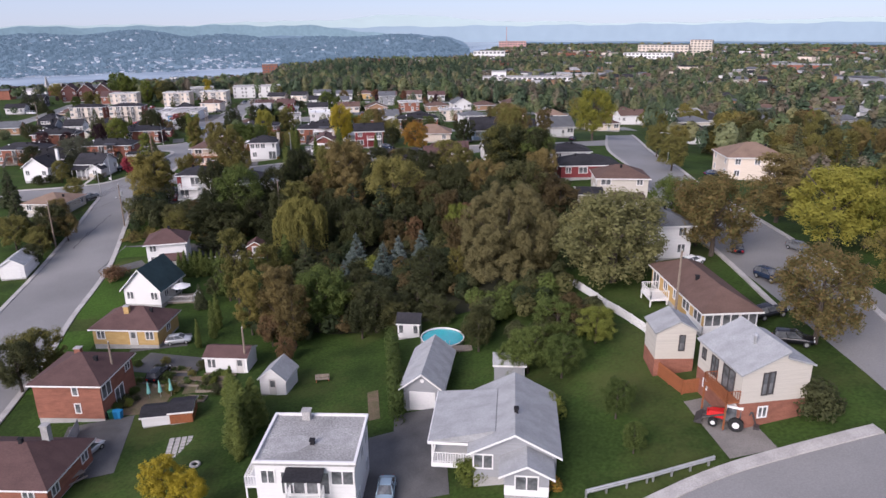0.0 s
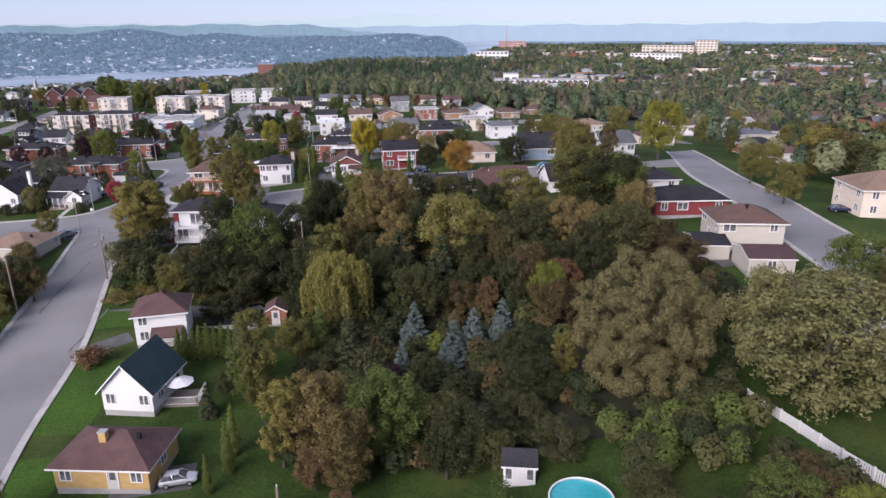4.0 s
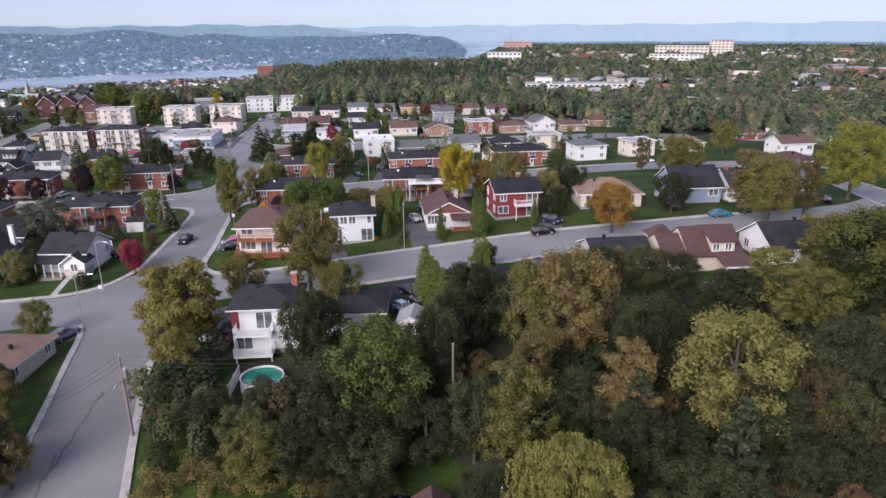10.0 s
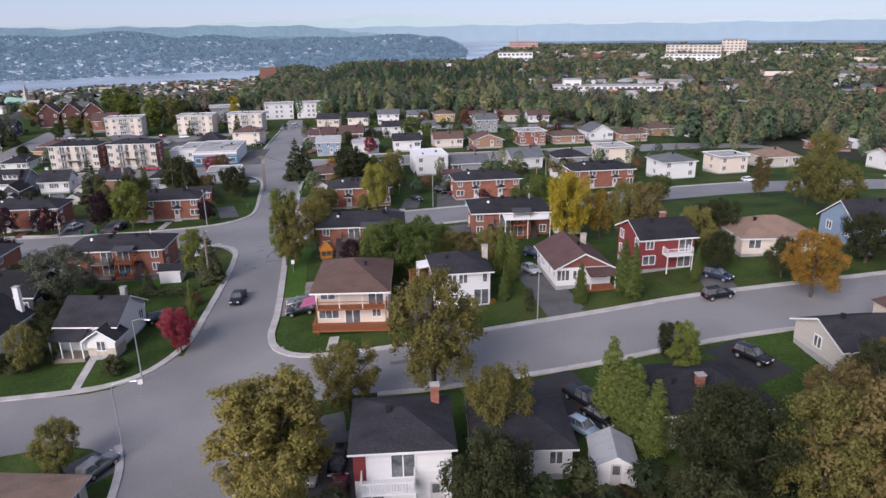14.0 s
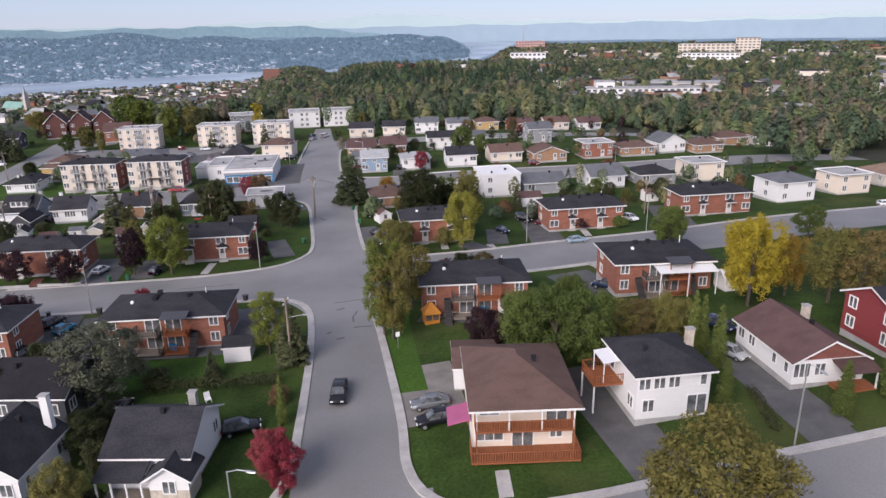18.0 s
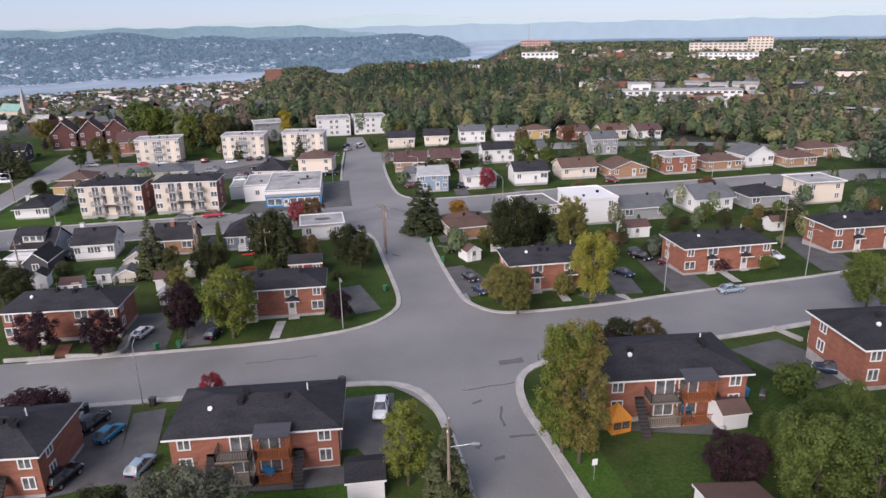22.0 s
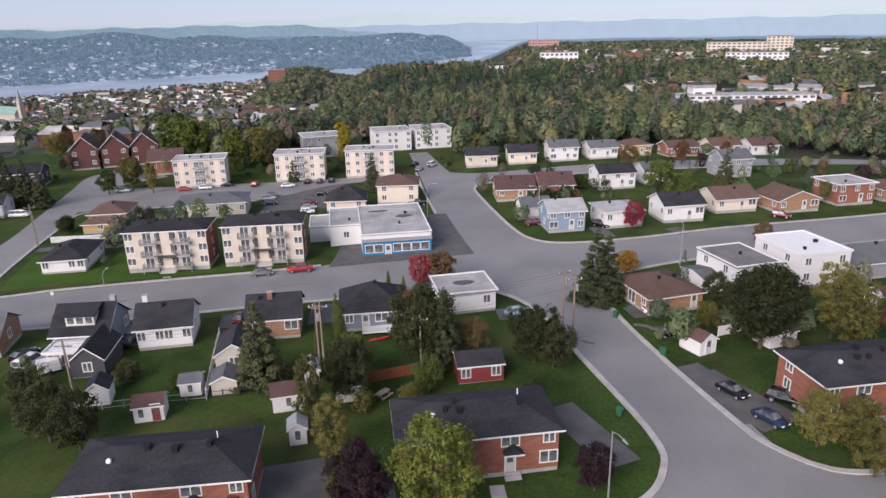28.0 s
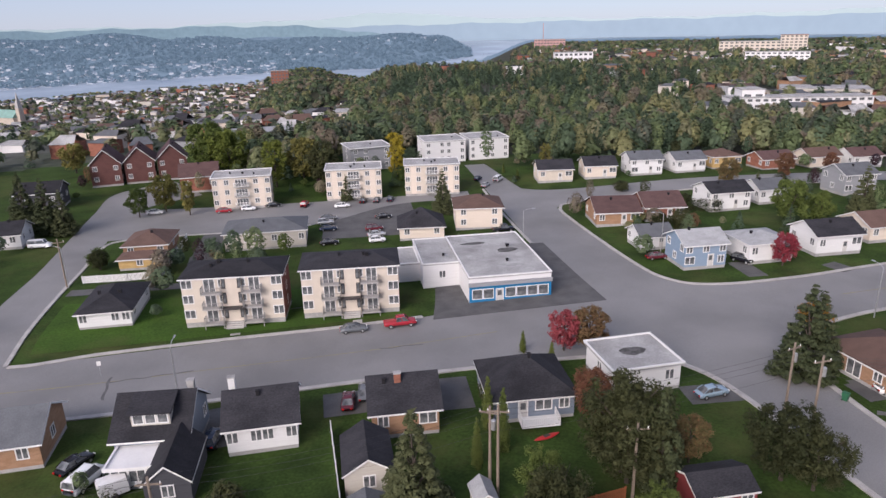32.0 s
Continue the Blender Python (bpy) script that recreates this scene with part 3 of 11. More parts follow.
def house(label, x, y, rot, w, d, h, roof, rise, wall, roofing, front=(), back=(), left=(), right=(), base=0.5, over=0.45, trim=None, chimney=None,
          vents=1, category="house", name="house", lower=None, sink=0.0, split=0.45, fascia=None, gable=None):
    """A house on its own ground: foundation, walls, gables, roof, openings, chimney and roof vents."""
    rad = radians(rot)
    cx = [(x + sx * w / 2 * math.cos(rad) - sy * d / 2 * math.sin(rad), y + sx * w / 2 * math.sin(rad) + sy * d / 2 * math.cos(rad)) for sx in (-1, 1) for sy in (-1, 1)]
    hs = [ground(*c) for c in cx]
    z = sum(hs) / 4 - sink
    low = min(hs) - z - 0.4
    trim = trim or TRIM
    ob = thing(name, pose(x, y, z, 0, 0, rot), label, category)
    part("foundation", Shape().box(-w / 2 + 0.04, w / 2 - 0.04, -d / 2 + 0.04, d / 2 - 0.04, min(low, -0.4), base), FOUND, ob)
    if lower:
        mid = base + (h - base) * split
        part("lower_wall", Shape().box(-w / 2, w / 2, -d / 2, d / 2, base, mid), lower, ob)
        part("wall", Shape().box(-w / 2, w / 2, -d / 2, d / 2, mid, h), wall, ob)
    else:
        part("wall", Shape().box(-w / 2, w / 2, -d / 2, d / 2, base, h), wall, ob)
    s, gables = roof_shape(roof, w, d, h, rise, over)
    rf = part("roof", s, [roofing, fascia or trim], ob)
    for gb in gables:
        n = (1, 0) if roof == "gx" else (0, 1)
        sh = Shape()
        k = 1 if gb[0][0] > 0 or gb[0][1] > 0 else -1
        lo = [(p[0] - k * 0.15 * n[0], p[1] - k * 0.15 * n[1], p[2]) for p in gb]
        sh.v = lo + list(gb)
        sh.f = [(0, 1, 2), (3, 5, 4), (0, 3, 4, 1), (1, 4, 5, 2), (2, 5, 3, 0)]
        sh.m = [0] * 5
        part("gable", sh, gable or wall, ob)
    if roof == "flat":
        rim = Shape()
        a, b = w / 2 + over, d / 2 + over
        rim.box(-a, a, -b, -b + 0.22, h + 0.18, h + 0.36).box(-a, a, b - 0.22, b, h + 0.18, h + 0.36)
        rim.box(-a, -a + 0.22, -b + 0.22, b - 0.22, h + 0.18, h + 0.36).box(a - 0.22, a, -b + 0.22, b - 0.22, h + 0.18, h + 0.36)
        part("parapet", rim, fascia or trim, rf)
    for side, rows in (("front", front), ("back", back), ("left", left), ("right", right)):
        if rows:
            wall_openings(ob, side, rows, w, d, base, h, trim)
    rng = random.Random(int(x * 7 + y * 13))
    top = h + rise
    if chimney:
        u, v, tall, cm = chimney
        px, py = u * w / 2, v * d / 2
        ch = part("chimney", Shape().box(px - 0.35, px + 0.35, py - 0.3, py + 0.3, h - 1.0, top + tall), cm, ob)
        part("chimney_cap", Shape().box(px - 0.42, px + 0.42, py - 0.37, py + 0.37, top + tall, top + tall + 0.1), FOUND, ch)
    for k in range(vents):
        px, py = rng.uniform(-0.3, 0.3) * w, rng.uniform(-0.3, 0.3) * d
        ea, eb = w / 2 + over, d / 2 + over
        if roof == "flat":
            pz = h + 0.18
        elif roof == "hip":
            py = -abs(py) * 0.6
            pz = h + rise * min(1, min(ea - abs(px), eb - abs(py)) / min(ea, eb))
        elif roof == "gy":
            px = abs(px) * 0.6
            pz = h + rise * (1 - abs(px) / ea)
        else:
            py = -abs(py) * 0.6
            pz = h + rise * (1 - abs(py) / eb)
        q = 0.17 + 0.07 * (k % 2)
        vs = Shape().box(px - q, px + q, py - q, py + q, pz - 0.3, pz + 0.36).box(px - q * 1.3, px + q * 1.3, py - q * 1.3, py + q * 1.3, pz + 0.36, pz + 0.46)
        part("roof_vent", vs, RBLACK, rf)
    return ob


def steps(ob, x, y, z, width, n=3, mat=None, turn=0):
    s = Shape()
    for k in range(n):
        s.box(-width / 2, width / 2, -0.28 * (n - k), 0, -0.5, z * (k + 1) / n)
    return part("steps", s, mat or CONCRETE, ob, at=pose(x, y, 0, 0, 0, turn))


def canopy(ob, x, y, z, width, deep, mat, turn=0):
    """Small pitched roof over a door."""
    a = width / 2
    s = Shape()
    s.hexa([(-a, -deep, 0), (a, -deep, 0), (a, 0.02, 0), (-a, 0.02, 0)], [(-a * 0.25, -deep * 0.9, 0.5), (a * 0.25, -deep * 0.9, 0.5), (a * 0.25, 0.02, 0.62), (-a * 0.25, 0.02, 0.62)])
    c = part("canopy", s, mat, ob, at=pose(x, y, z, 0, 0, turn))
    part("canopy_fascia", Shape().box(-a - 0.04, a + 0.04, -deep - 0.05, -deep + 0.02, -0.12, 0.04), TRIM, c)
    return c


def railing(parent, pts, z, tall, mat, gap=0.22, post=0.05):
    """Rail with posts and bars along a line of corners."""
    s = Shape()
    for (x0, y0), (x1, y1) in zip(pts, pts[1:]):
        L = math.hypot(x1 - x0, y1 - y0)
        s.tube((x0, y0, z + tall), (x1, y1, z + tall), 0.045, 0.045, 4).tube((x0, y0, z + 0.12), (x1, y1, z + 0.12), 0.03, 0.03, 4)
        n = max(1, int(L / gap))
        for k in range(n + 1):
            u = k / n
            r = post if k in (0, n) else 0.02
            px, py = x0 + (x1 - x0) * u, y0 + (y1 - y0) * u
            s.box(px - r, px + r, py - r, py + r, z, z + tall)
    return tagged(part("railing", s, mat, parent), kind="stuff")


def balcony(ob, x, y, z, w, deep, mat, rail=None, posts=False, roof=None, turn=0):
    """Balcony on a wall: slab, rail round three sides, posts to the ground, its own roof."""
    m = pose(x, y, z, 0, 0, turn)
    b = part("balcony", Shape().box(-w / 2, w / 2, -deep, 0.02, -0.16, 0), mat, ob, at=m)
    railing(b, [(-w / 2 + 0.05, 0), (-w / 2 + 0.05, -deep + 0.05), (w / 2 - 0.05, -deep + 0.05), (w / 2 - 0.05, 0)], 0, 0.95, rail or mat)
    if posts:
        for px in (-w / 2 + 0.08, w / 2 - 0.08):
            part("post", Shape().box(px - 0.06, px + 0.06, -deep + 0.02, -deep + 0.14, -z - 0.4, 2.3 if roof else 0), rail or mat, b)
    if roof:
        s = Shape().hexa([(-w / 2 - 0.15, -deep - 0.2, 2.25), (w / 2 + 0.15, -deep - 0.2, 2.25), (w / 2 + 0.15, 0.02, 2.55), (-w / 2 - 0.15, 0.02, 2.55)],
                         [(-w / 2 - 0.15, -deep - 0.2, 2.33), (w / 2 + 0.15, -deep - 0.2, 2.33), (w / 2 + 0.15, 0.02, 2.63), (-w / 2 - 0.15, 0.02, 2.63)])
        part("balcony_roof", s, roof, b)
    return b


def shed(label, x, y, rot, w, d, h, rise, wall, roofing, kind="gy", front=("d",), name="garden_shed", right=(), left=()):
    return house(label, x, y, rot, w, d, h, kind, rise, wall, roofing, front=front, right=right, left=left, base=0.12, over=0.2, vents=0, category="shed", name=name)

# ---- trees ----


def leaf_cloud(name, mat, centres, radii, count, size, rng, droop=0.0, squash=0.85, up=0.35):
    """Leaves scattered in the outer shells of many clumps, turned mostly outwards, with some larger ones deep inside."""
    count = int(count * 1.9)
    size = size * 0.76
    centres, radii = np.asarray(centres, float), np.asarray(radii, float)
    w = radii ** 2
    idx = rng.choice(len(centres), count, p=w / w.sum())
    dirs = rng.normal(size=(count, 3)) + np.array([0, 0, 0.3])
    dirs /= np.linalg.norm(dirs, axis=1)[:, None]
    deep = rng.random(count) < 0.1
    r = radii[idx] * np.where(deep, 0.45 * rng.random(count), 0.62 + 0.44 * rng.random(count) ** 0.8)
    p = centres[idx] + dirs * r[:, None] * np.array([1, 1, squash])
    if droop:
        p[:, 2] -= droop * rng.random(count) ** 1.5
    n = dirs * 1.0 + rng.normal(scale=0.36, size=(count, 3)) + np.array([0, 0, up])
    n /= np.linalg.norm(n, axis=1)[:, None]
    a = np.cross(n, rng.normal(size=(count, 3)))
    a /= np.linalg.norm(a, axis=1)[:, None]
    if droop > 0.5:
        a = a * 0.4 + np.array([0, 0, -1.0])
        a /= np.linalg.norm(a, axis=1)[:, None]
    b = np.cross(n, a)
    s = size * (0.6 + 0.8 * rng.random(count) + 1.1 * deep)[:, None]
    long = 1.0 if droop else 0.86
    v = np.stack([p + a * s * long, p - a * s * 0.5 + b * s * 0.45, p - a * s * 0.5 - b * s * 0.45], 1).reshape(-1, 3)
    me = bpy.data.meshes.new(name)
    me.vertices.add(len(v))
    me.vertices.foreach_set("co", np.ascontiguousarray(v, np.float32).ravel())
    me.loops.add(3 * count)
    me.loops.foreach_set("vertex_index", np.arange(3 * count, dtype=np.int32))
    me.polygons.add(count)
    me.polygons.foreach_set("loop_start", np.arange(0, 3 * count, 3, dtype=np.int32))
    me.update(calc_edges=True)
    me.shade_flat()
    me.materials.append(mat)
    return me


def limbs(name, height, spread, radius, rng, forks=5, crown0=0.35):
    s = Shape()
    s.tube((0, 0, -0.5), (0, 0, height * crown0), radius, radius * 0.75, 8)
    s.tube((0, 0, height * crown0 - 0.05), (rng.uniform(-0.2, 0.2), rng.uniform(-0.2, 0.2), height * 0.85), radius * 0.75, radius * 0.15, 7)
    for k in range(forks):
        a = 2 * math.pi * (k + rng.uniform(-0.3, 0.3)) / forks
        z0 = height * (crown0 * 0.8 + 0.35 * k / forks)
        z1 = z0 + height * rng.uniform(0.18, 0.32)
        e = (math.cos(a) * spread * 0.7, math.sin(a) * spread * 0.7, z1)
        s.tube((0, 0, z0), e, radius * 0.45, radius * 0.1, 5)
        q = (e[0] * 1.25 + rng.uniform(-0.5, 0.5), e[1] * 1.25 + rng.uniform(-0.5, 0.5), z1 + height * 0.1)
        s.tube((e[0] * 0.55, e[1] * 0.55, z0 + (z1 - z0) * 0.55), q, radius * 0.2, radius * 0.05, 4)
    return s.mesh(name, BARK)


def clumps(rng, n, spread, z0, z1, r0, r1):
    """Centres and radii of a round bush's clumps, between two heights."""
    c, r = [], []
    for k in range(n):
        u = (k + 0.5) / n
        a = k * 2.39996 + rng.uniform(-0.4, 0.4)
        q = spread * math.sin(math.pi * (0.12 + 0.8 * u)) ** 0.7 * rng.uniform(0.45, 1.0)
        c.append((math.cos(a) * q, math.sin(a) * q, z0 + (z1 - z0) * u))
        r.append(rng.uniform(r0, r1))
    return c, r


def lobed(rng, n, spread, z0, z1, lobe0, lobe1, shape="round", each=8):
    """A crown of lobes: each lobe is a bunch of small clumps round its own centre, more of them outwards and above."""
    c, r = [], []
    for k in range(n):
        u = (k + 0.5) / n
        prof = math.sin(math.pi * (0.14 + 0.74 * u)) ** 0.75 * (1.0 if shape == "round" else 0.82)
        a = k * 2.39996 + rng.uniform(-0.5, 0.5)
        q = spread * prof * rng.uniform(0.3, 0.8)
        x, y, z = math.cos(a) * q, math.sin(a) * q, z0 + (z1 - z0) * u + rng.uniform(-0.3, 0.3)
        lobe = rng.uniform(lobe0, lobe1)
        for j in range(each):
            d = Vector((rng.gauss(0, 1) + 0.5 * math.cos(a), rng.gauss(0, 1) + 0.5 * math.sin(a), rng.gauss(0, 1) + 0.35)).normalized() * lobe * rng.uniform(0.45, 0.8)
            c.append((x + d.x, y + d.y, z + d.z * 0.85))
            r.append(lobe * rng.uniform(0.3, 0.52))
    return c, r


TREES = {}


def tree_kind(key, trunk, crown):
    TREES[key] = (trunk, crown)


def make_trees():
    rr, rn = random.Random(5), np.random.default_rng(5)
    maple_cols = (("green", L_GREEN), ("olive", L_OLIVE), ("yellow", L_YELLOW), ("orange", L_ORANGE), ("red", L_RED), ("plum", L_PLUM), ("rust", L_RUST), ("dark", L_DARK), ("ygreen", L_YGREEN), ("lime", L_LIME), ("silver", L_SILVER), ("turning", L_TURN), ("brown", L_BROWN), ("grey", L_GREY), ("gold", L_GOLD), ("moss", L_MOSS), ("umber", L_UMBER))
    slim_cols = (("brown", L_BROWN), ("olive", L_OLIVE), ("yellow", L_YELLOW), ("green", L_GREEN), ("dark", L_DARK), ("ygreen", L_YGREEN), ("lime", L_LIME), ("silver", L_SILVER), ("turning", L_TURN), ("gold", L_GOLD), ("moss", L_MOSS), ("umber", L_UMBER))
    for i in range(3):
        for tag, cols, n, reach, z0, z1, r0, r1, prof, girth, levels in (("maple", maple_cols, 34, 3.9, 2.2, 9.0, 1.0, 1.75, "round", 0.24, ((8800, 0.19), (5400, 0.245), (2200, 0.4))), ("slim", slim_cols, 32, 2.5, 1.7, 9.4, 0.65, 1.15, "oval", 0.16, ((6400, 0.16), (4000, 0.2), (1700, 0.33)))):
            c, r = lobed(rr, n, reach, z0, z1, r0, r1, prof)
            tr = limbs("trunk", 10, reach * 0.88, girth, rr, 6, 0.33)
            for level, (count, size) in zip(("", "mid", "far"), levels):
                base = leaf_cloud("crown", L_GREEN, c, r, count, size, rn, squash=1.2, up=0.15)
                for col, mt in cols:
                    me = base.copy()
                    me.materials.clear()
                    me.materials.append(mt)
                    tree_kind((tag + level, col, i), tr, me)
        # conifer: whorls of drooping boughs
        c, r = [], []
        for k in range(17):
            u = k / 17
            n = max(3, int(11 * (1 - u)))
            for j in range(n):
                a = 2 * math.pi * (j + rr.random()) / n
                q = 2.1 * (1 - u) ** 0.85 * rr.uniform(0.55, 1.05)
                c.append((math.cos(a) * q, math.sin(a) * q, 1.0 + 8.7 * u - 0.25 * q))
                r.append(0.28 + 0.42 * (1 - u))
        c.append((0, 0, 9.7))
        r.append(0.15)
        tr = limbs("trunk", 10, 0.8, 0.17, rr, 4, 0.3)
        base = leaf_cloud("crown", L_SPRUCE, c, r, 4600, 0.26, rn, squash=0.55, up=0.5)
        for col, mt in (("green", L_SPRUCE), ("blue", L_BLUE)):
            me = base.copy()
            me.materials.clear()
            me.materials.append(mt)
            tree_kind(("spruce", col, i), tr, me)
        # cedar: narrow column
        c, r = [], []
        for k in range(26):
            u = k / 26
            a = k * 2.4
            q = 0.5 * (1 - u) ** 0.6
            c.append((math.cos(a) * q, math.sin(a) * q, 0.3 + 9.4 * u))
            r.append(0.14 + 0.78 * (1 - u) ** 0.75 * min(1, 0.55 + 2 * u))
        tr = limbs("trunk", 9, 0.3, 0.12, rr, 3, 0.2)
        tree_kind(("cedar", "green", i), tr, leaf_cloud("crown", L_CEDAR, c, r, 4000, 0.17, rn, squash=1.3, up=0.2))
        # shrub: 2 m high
        c, r = clumps(rr, 14, 1.0, 0.4, 1.7, 0.4, 0.65)
        tr = limbs("stem", 1.8, 0.8, 0.05, rr, 5, 0.2)
        base = leaf_cloud("crown", L_GREEN, c, r, 800, 0.17, rn)
        for col, mt in (("green", L_GREEN), ("dark", L_DARK), ("plum", L_PLUM), ("rust", L_RUST), ("yellow", L_YELLOW), ("orange", L_ORANGE), ("olive", L_OLIVE), ("ygreen", L_YGREEN)):
            me = base.copy()
            me.materials.clear()
            me.materials.append(mt)
            tree_kind(("shrub", col, i), tr, me)
    # great willow: broad dome of many round puffs, 16 m high
    c, r = [], []
    for k in range(132):
        u, a = (k % 88 + rr.random()) / 88, k * 2.4 + rr.uniform(-0.3, 0.3)
        z = 2.8 + 11.4 * u
        q = 7.4 * math.sqrt(max(0.03, 1 - (max(0, u - 0.25) / 0.8) ** 2)) * (rr.uniform(0.66, 1.0) if k < 88 else rr.uniform(0.2, 0.66))
        big = rr.uniform(1.1, 1.9)
        for j in range(9):
            d = Vector((rr.gauss(0, 1) + 0.6 * math.cos(a), rr.gauss(0, 1) + 0.6 * math.sin(a), rr.gauss(0, 1) + 0.4)).normalized() * big * rr.uniform(0.45, 0.8)
            c.append((math.cos(a) * q + d.x, math.sin(a) * q + d.y, z + 0.75 * d.z))
            r.append(big * rr.uniform(0.28, 0.5))
    tr = limbs("trunk", 14, 7, 0.6, rr, 8, 0.25)
    tree_kind(("bigwillow", "brown", 0), tr, leaf_cloud("crown", L_WILLOW, c, r, 112000, 0.16, rn, droop=0.25, squash=1.0, up=0.15))
    # weeping willow: mops of strands that arch over and hang, 13 m high
    c, r = [], []
    for k in range(34):
        a, q = k * 2.4 + rr.uniform(-0.3, 0.3), 4.3 * math.sqrt((k + 0.5) / 34)
        top = 12.3 - 0.2 * q * q * rr.uniform(0.7, 1.2)
        for strand in range(8):
            b, out = rr.uniform(0, 6.283), rr.uniform(0.3, 1.25)
            n = rr.randint(4, 8)
            for j in range(n):
                e = out * min(1.0, 0.45 + 0.25 * j)
                c.append((math.cos(a) * q + math.cos(b) * e, math.sin(a) * q + math.sin(b) * e, max(1.0, top - 0.12 * j - 0.09 * j * j * 1.6 - rr.uniform(0, 0.3))))
                r.append(0.3)
    tr = limbs("trunk", 12, 4, 0.4, rr, 7, 0.3)
    tree_kind(("weeping", "olive", 0), tr, leaf_cloud("crown", L_WEEP, c, r, 22000, 0.19, rn, droop=0.8, squash=1.4, up=0.1))


make_trees()
TREE_LABEL = {"maple": "broad-leaved tree with a rounded %s crown", "slim": "slender upright tree with %s leaves", "spruce": "conical spruce with %s needles",
              "cedar": "narrow columnar cedar, %s foliage", "shrub": "dense rounded bush with %s leaves", "bigwillow": "huge spreading willow with a lobed %s-green crown", "weeping": "weeping willow with hanging %s-yellow strands"}
COLOR_WORD = {"moss": "mossy green", "lime": "lime yellow", "silver": "grey-olive", "turning": "rust-tipped olive", "umber": "dull brown", "gold": "golden olive", "ygreen": "yellow-green", "plum": "dark plum", "rust": "rusty red", "dark": "dark green", "blue": "silvery blue"}
FULL = {"maple": 10.6, "slim": 10.4, "spruce": 10.0, "cedar": 10.2, "shrub": 2.2, "bigwillow": 16.2, "weeping": 13.0}
tree_rng = random.Random(11)


def tree(x, y, height, kind="maple", color="green", wide=1.0, group="", sink=0.0, level=None):
    """A tree or bush of that height, standing on the ground."""
    if level is None:
        level = "" if kind not in ("maple", "slim") or y < 212 else ("mid" if y < 300 else "far")
    variants = [k for k in TREES if k[0] == kind + level and k[1] == color]
    trunk, crown = TREES[tree_rng.choice(variants)]
    s = height / FULL[kind]
    name = {"shrub": "bush", "spruce": "spruce_tree", "cedar": "cedar_tree", "slim": "slender_tree", "bigwillow": "willow_tree", "weeping": "willow_tree"}.get(kind, "tree")
    ob = new(name)
    ob.matrix_world = Matrix.LocRotScale((x, y, ground(x, y) - sink), Euler((0, 0, tree_rng.uniform(0, 6.28))), (s * wide, s * wide, s))
    tagged(ob, TREE_LABEL[kind] % COLOR_WORD.get(color, color), "bush" if kind == "shrub" else "tree", group)
    part("trunk" if kind != "shrub" else "stem", trunk, None, ob)
    part("crown", crown, None, ob)
    return ob


def hedge(x0, y0, x1, y1, w, h, mat=None, dens=1.0):
    """Clipped hedge along a line: a mass of small leaves."""
    rn = np.random.default_rng(int(abs(x0 * 3 + y0 * 7)) + 1)
    L = math.hypot(x1 - x0, y1 - y0)
    n = max(2, int(L / (w * 0.6)))
    c, r = [], []
    for k in range(n + 1):
        px, py = x0 + (x1 - x0) * k / n, y0 + (y1 - y0) * k / n
        for z in np.arange(w * 0.45, h, w * 0.6):
            c.append((px, py, ground(px, py) + z))
            r.append(w * 0.55)
    me = leaf_cloud("hedge", mat or L_DARK, c, r, int(L * h * 42 * dens), 0.24, rn)
    return tagged(new("hedge", me), "clipped green hedge along a garden edge", "hedge")

# ---- vehicles ----


def paint(name, c, metal=0.3):
    return material("car_paint_" + name, c, 0.25, 0.04, 1.0, 8.0, 0.0, metal=metal, spec=0.6)


PAINT = {"black": paint("black", (0.012, 0.012, 0.015)), "grey": paint("grey", (0.16, 0.17, 0.18)), "silver": paint("silver", (0.45, 0.46, 0.47)), "white": paint("white", (0.75, 0.75, 0.75), 0),
         "blue": paint("blue", (0.02, 0.035, 0.07)), "red": paint("red", (0.3, 0.02, 0.03), 0), "teal": paint("teal", (0.03, 0.2, 0.3)), "wine": paint("wine", (0.12, 0.02, 0.03)), "lightblue": paint("lightblue", (0.3, 0.4, 0.47))}
LAMPM = material("headlight", (0.75, 0.75, 0.72), 0.15, 0.05, 2.0, 8.0, 0.0, spec=0.6)
TAILM = material("tail_light", (0.35, 0.01, 0.01), 0.2, 0.05, 2.0, 8.0, 0.0, spec=0.6)
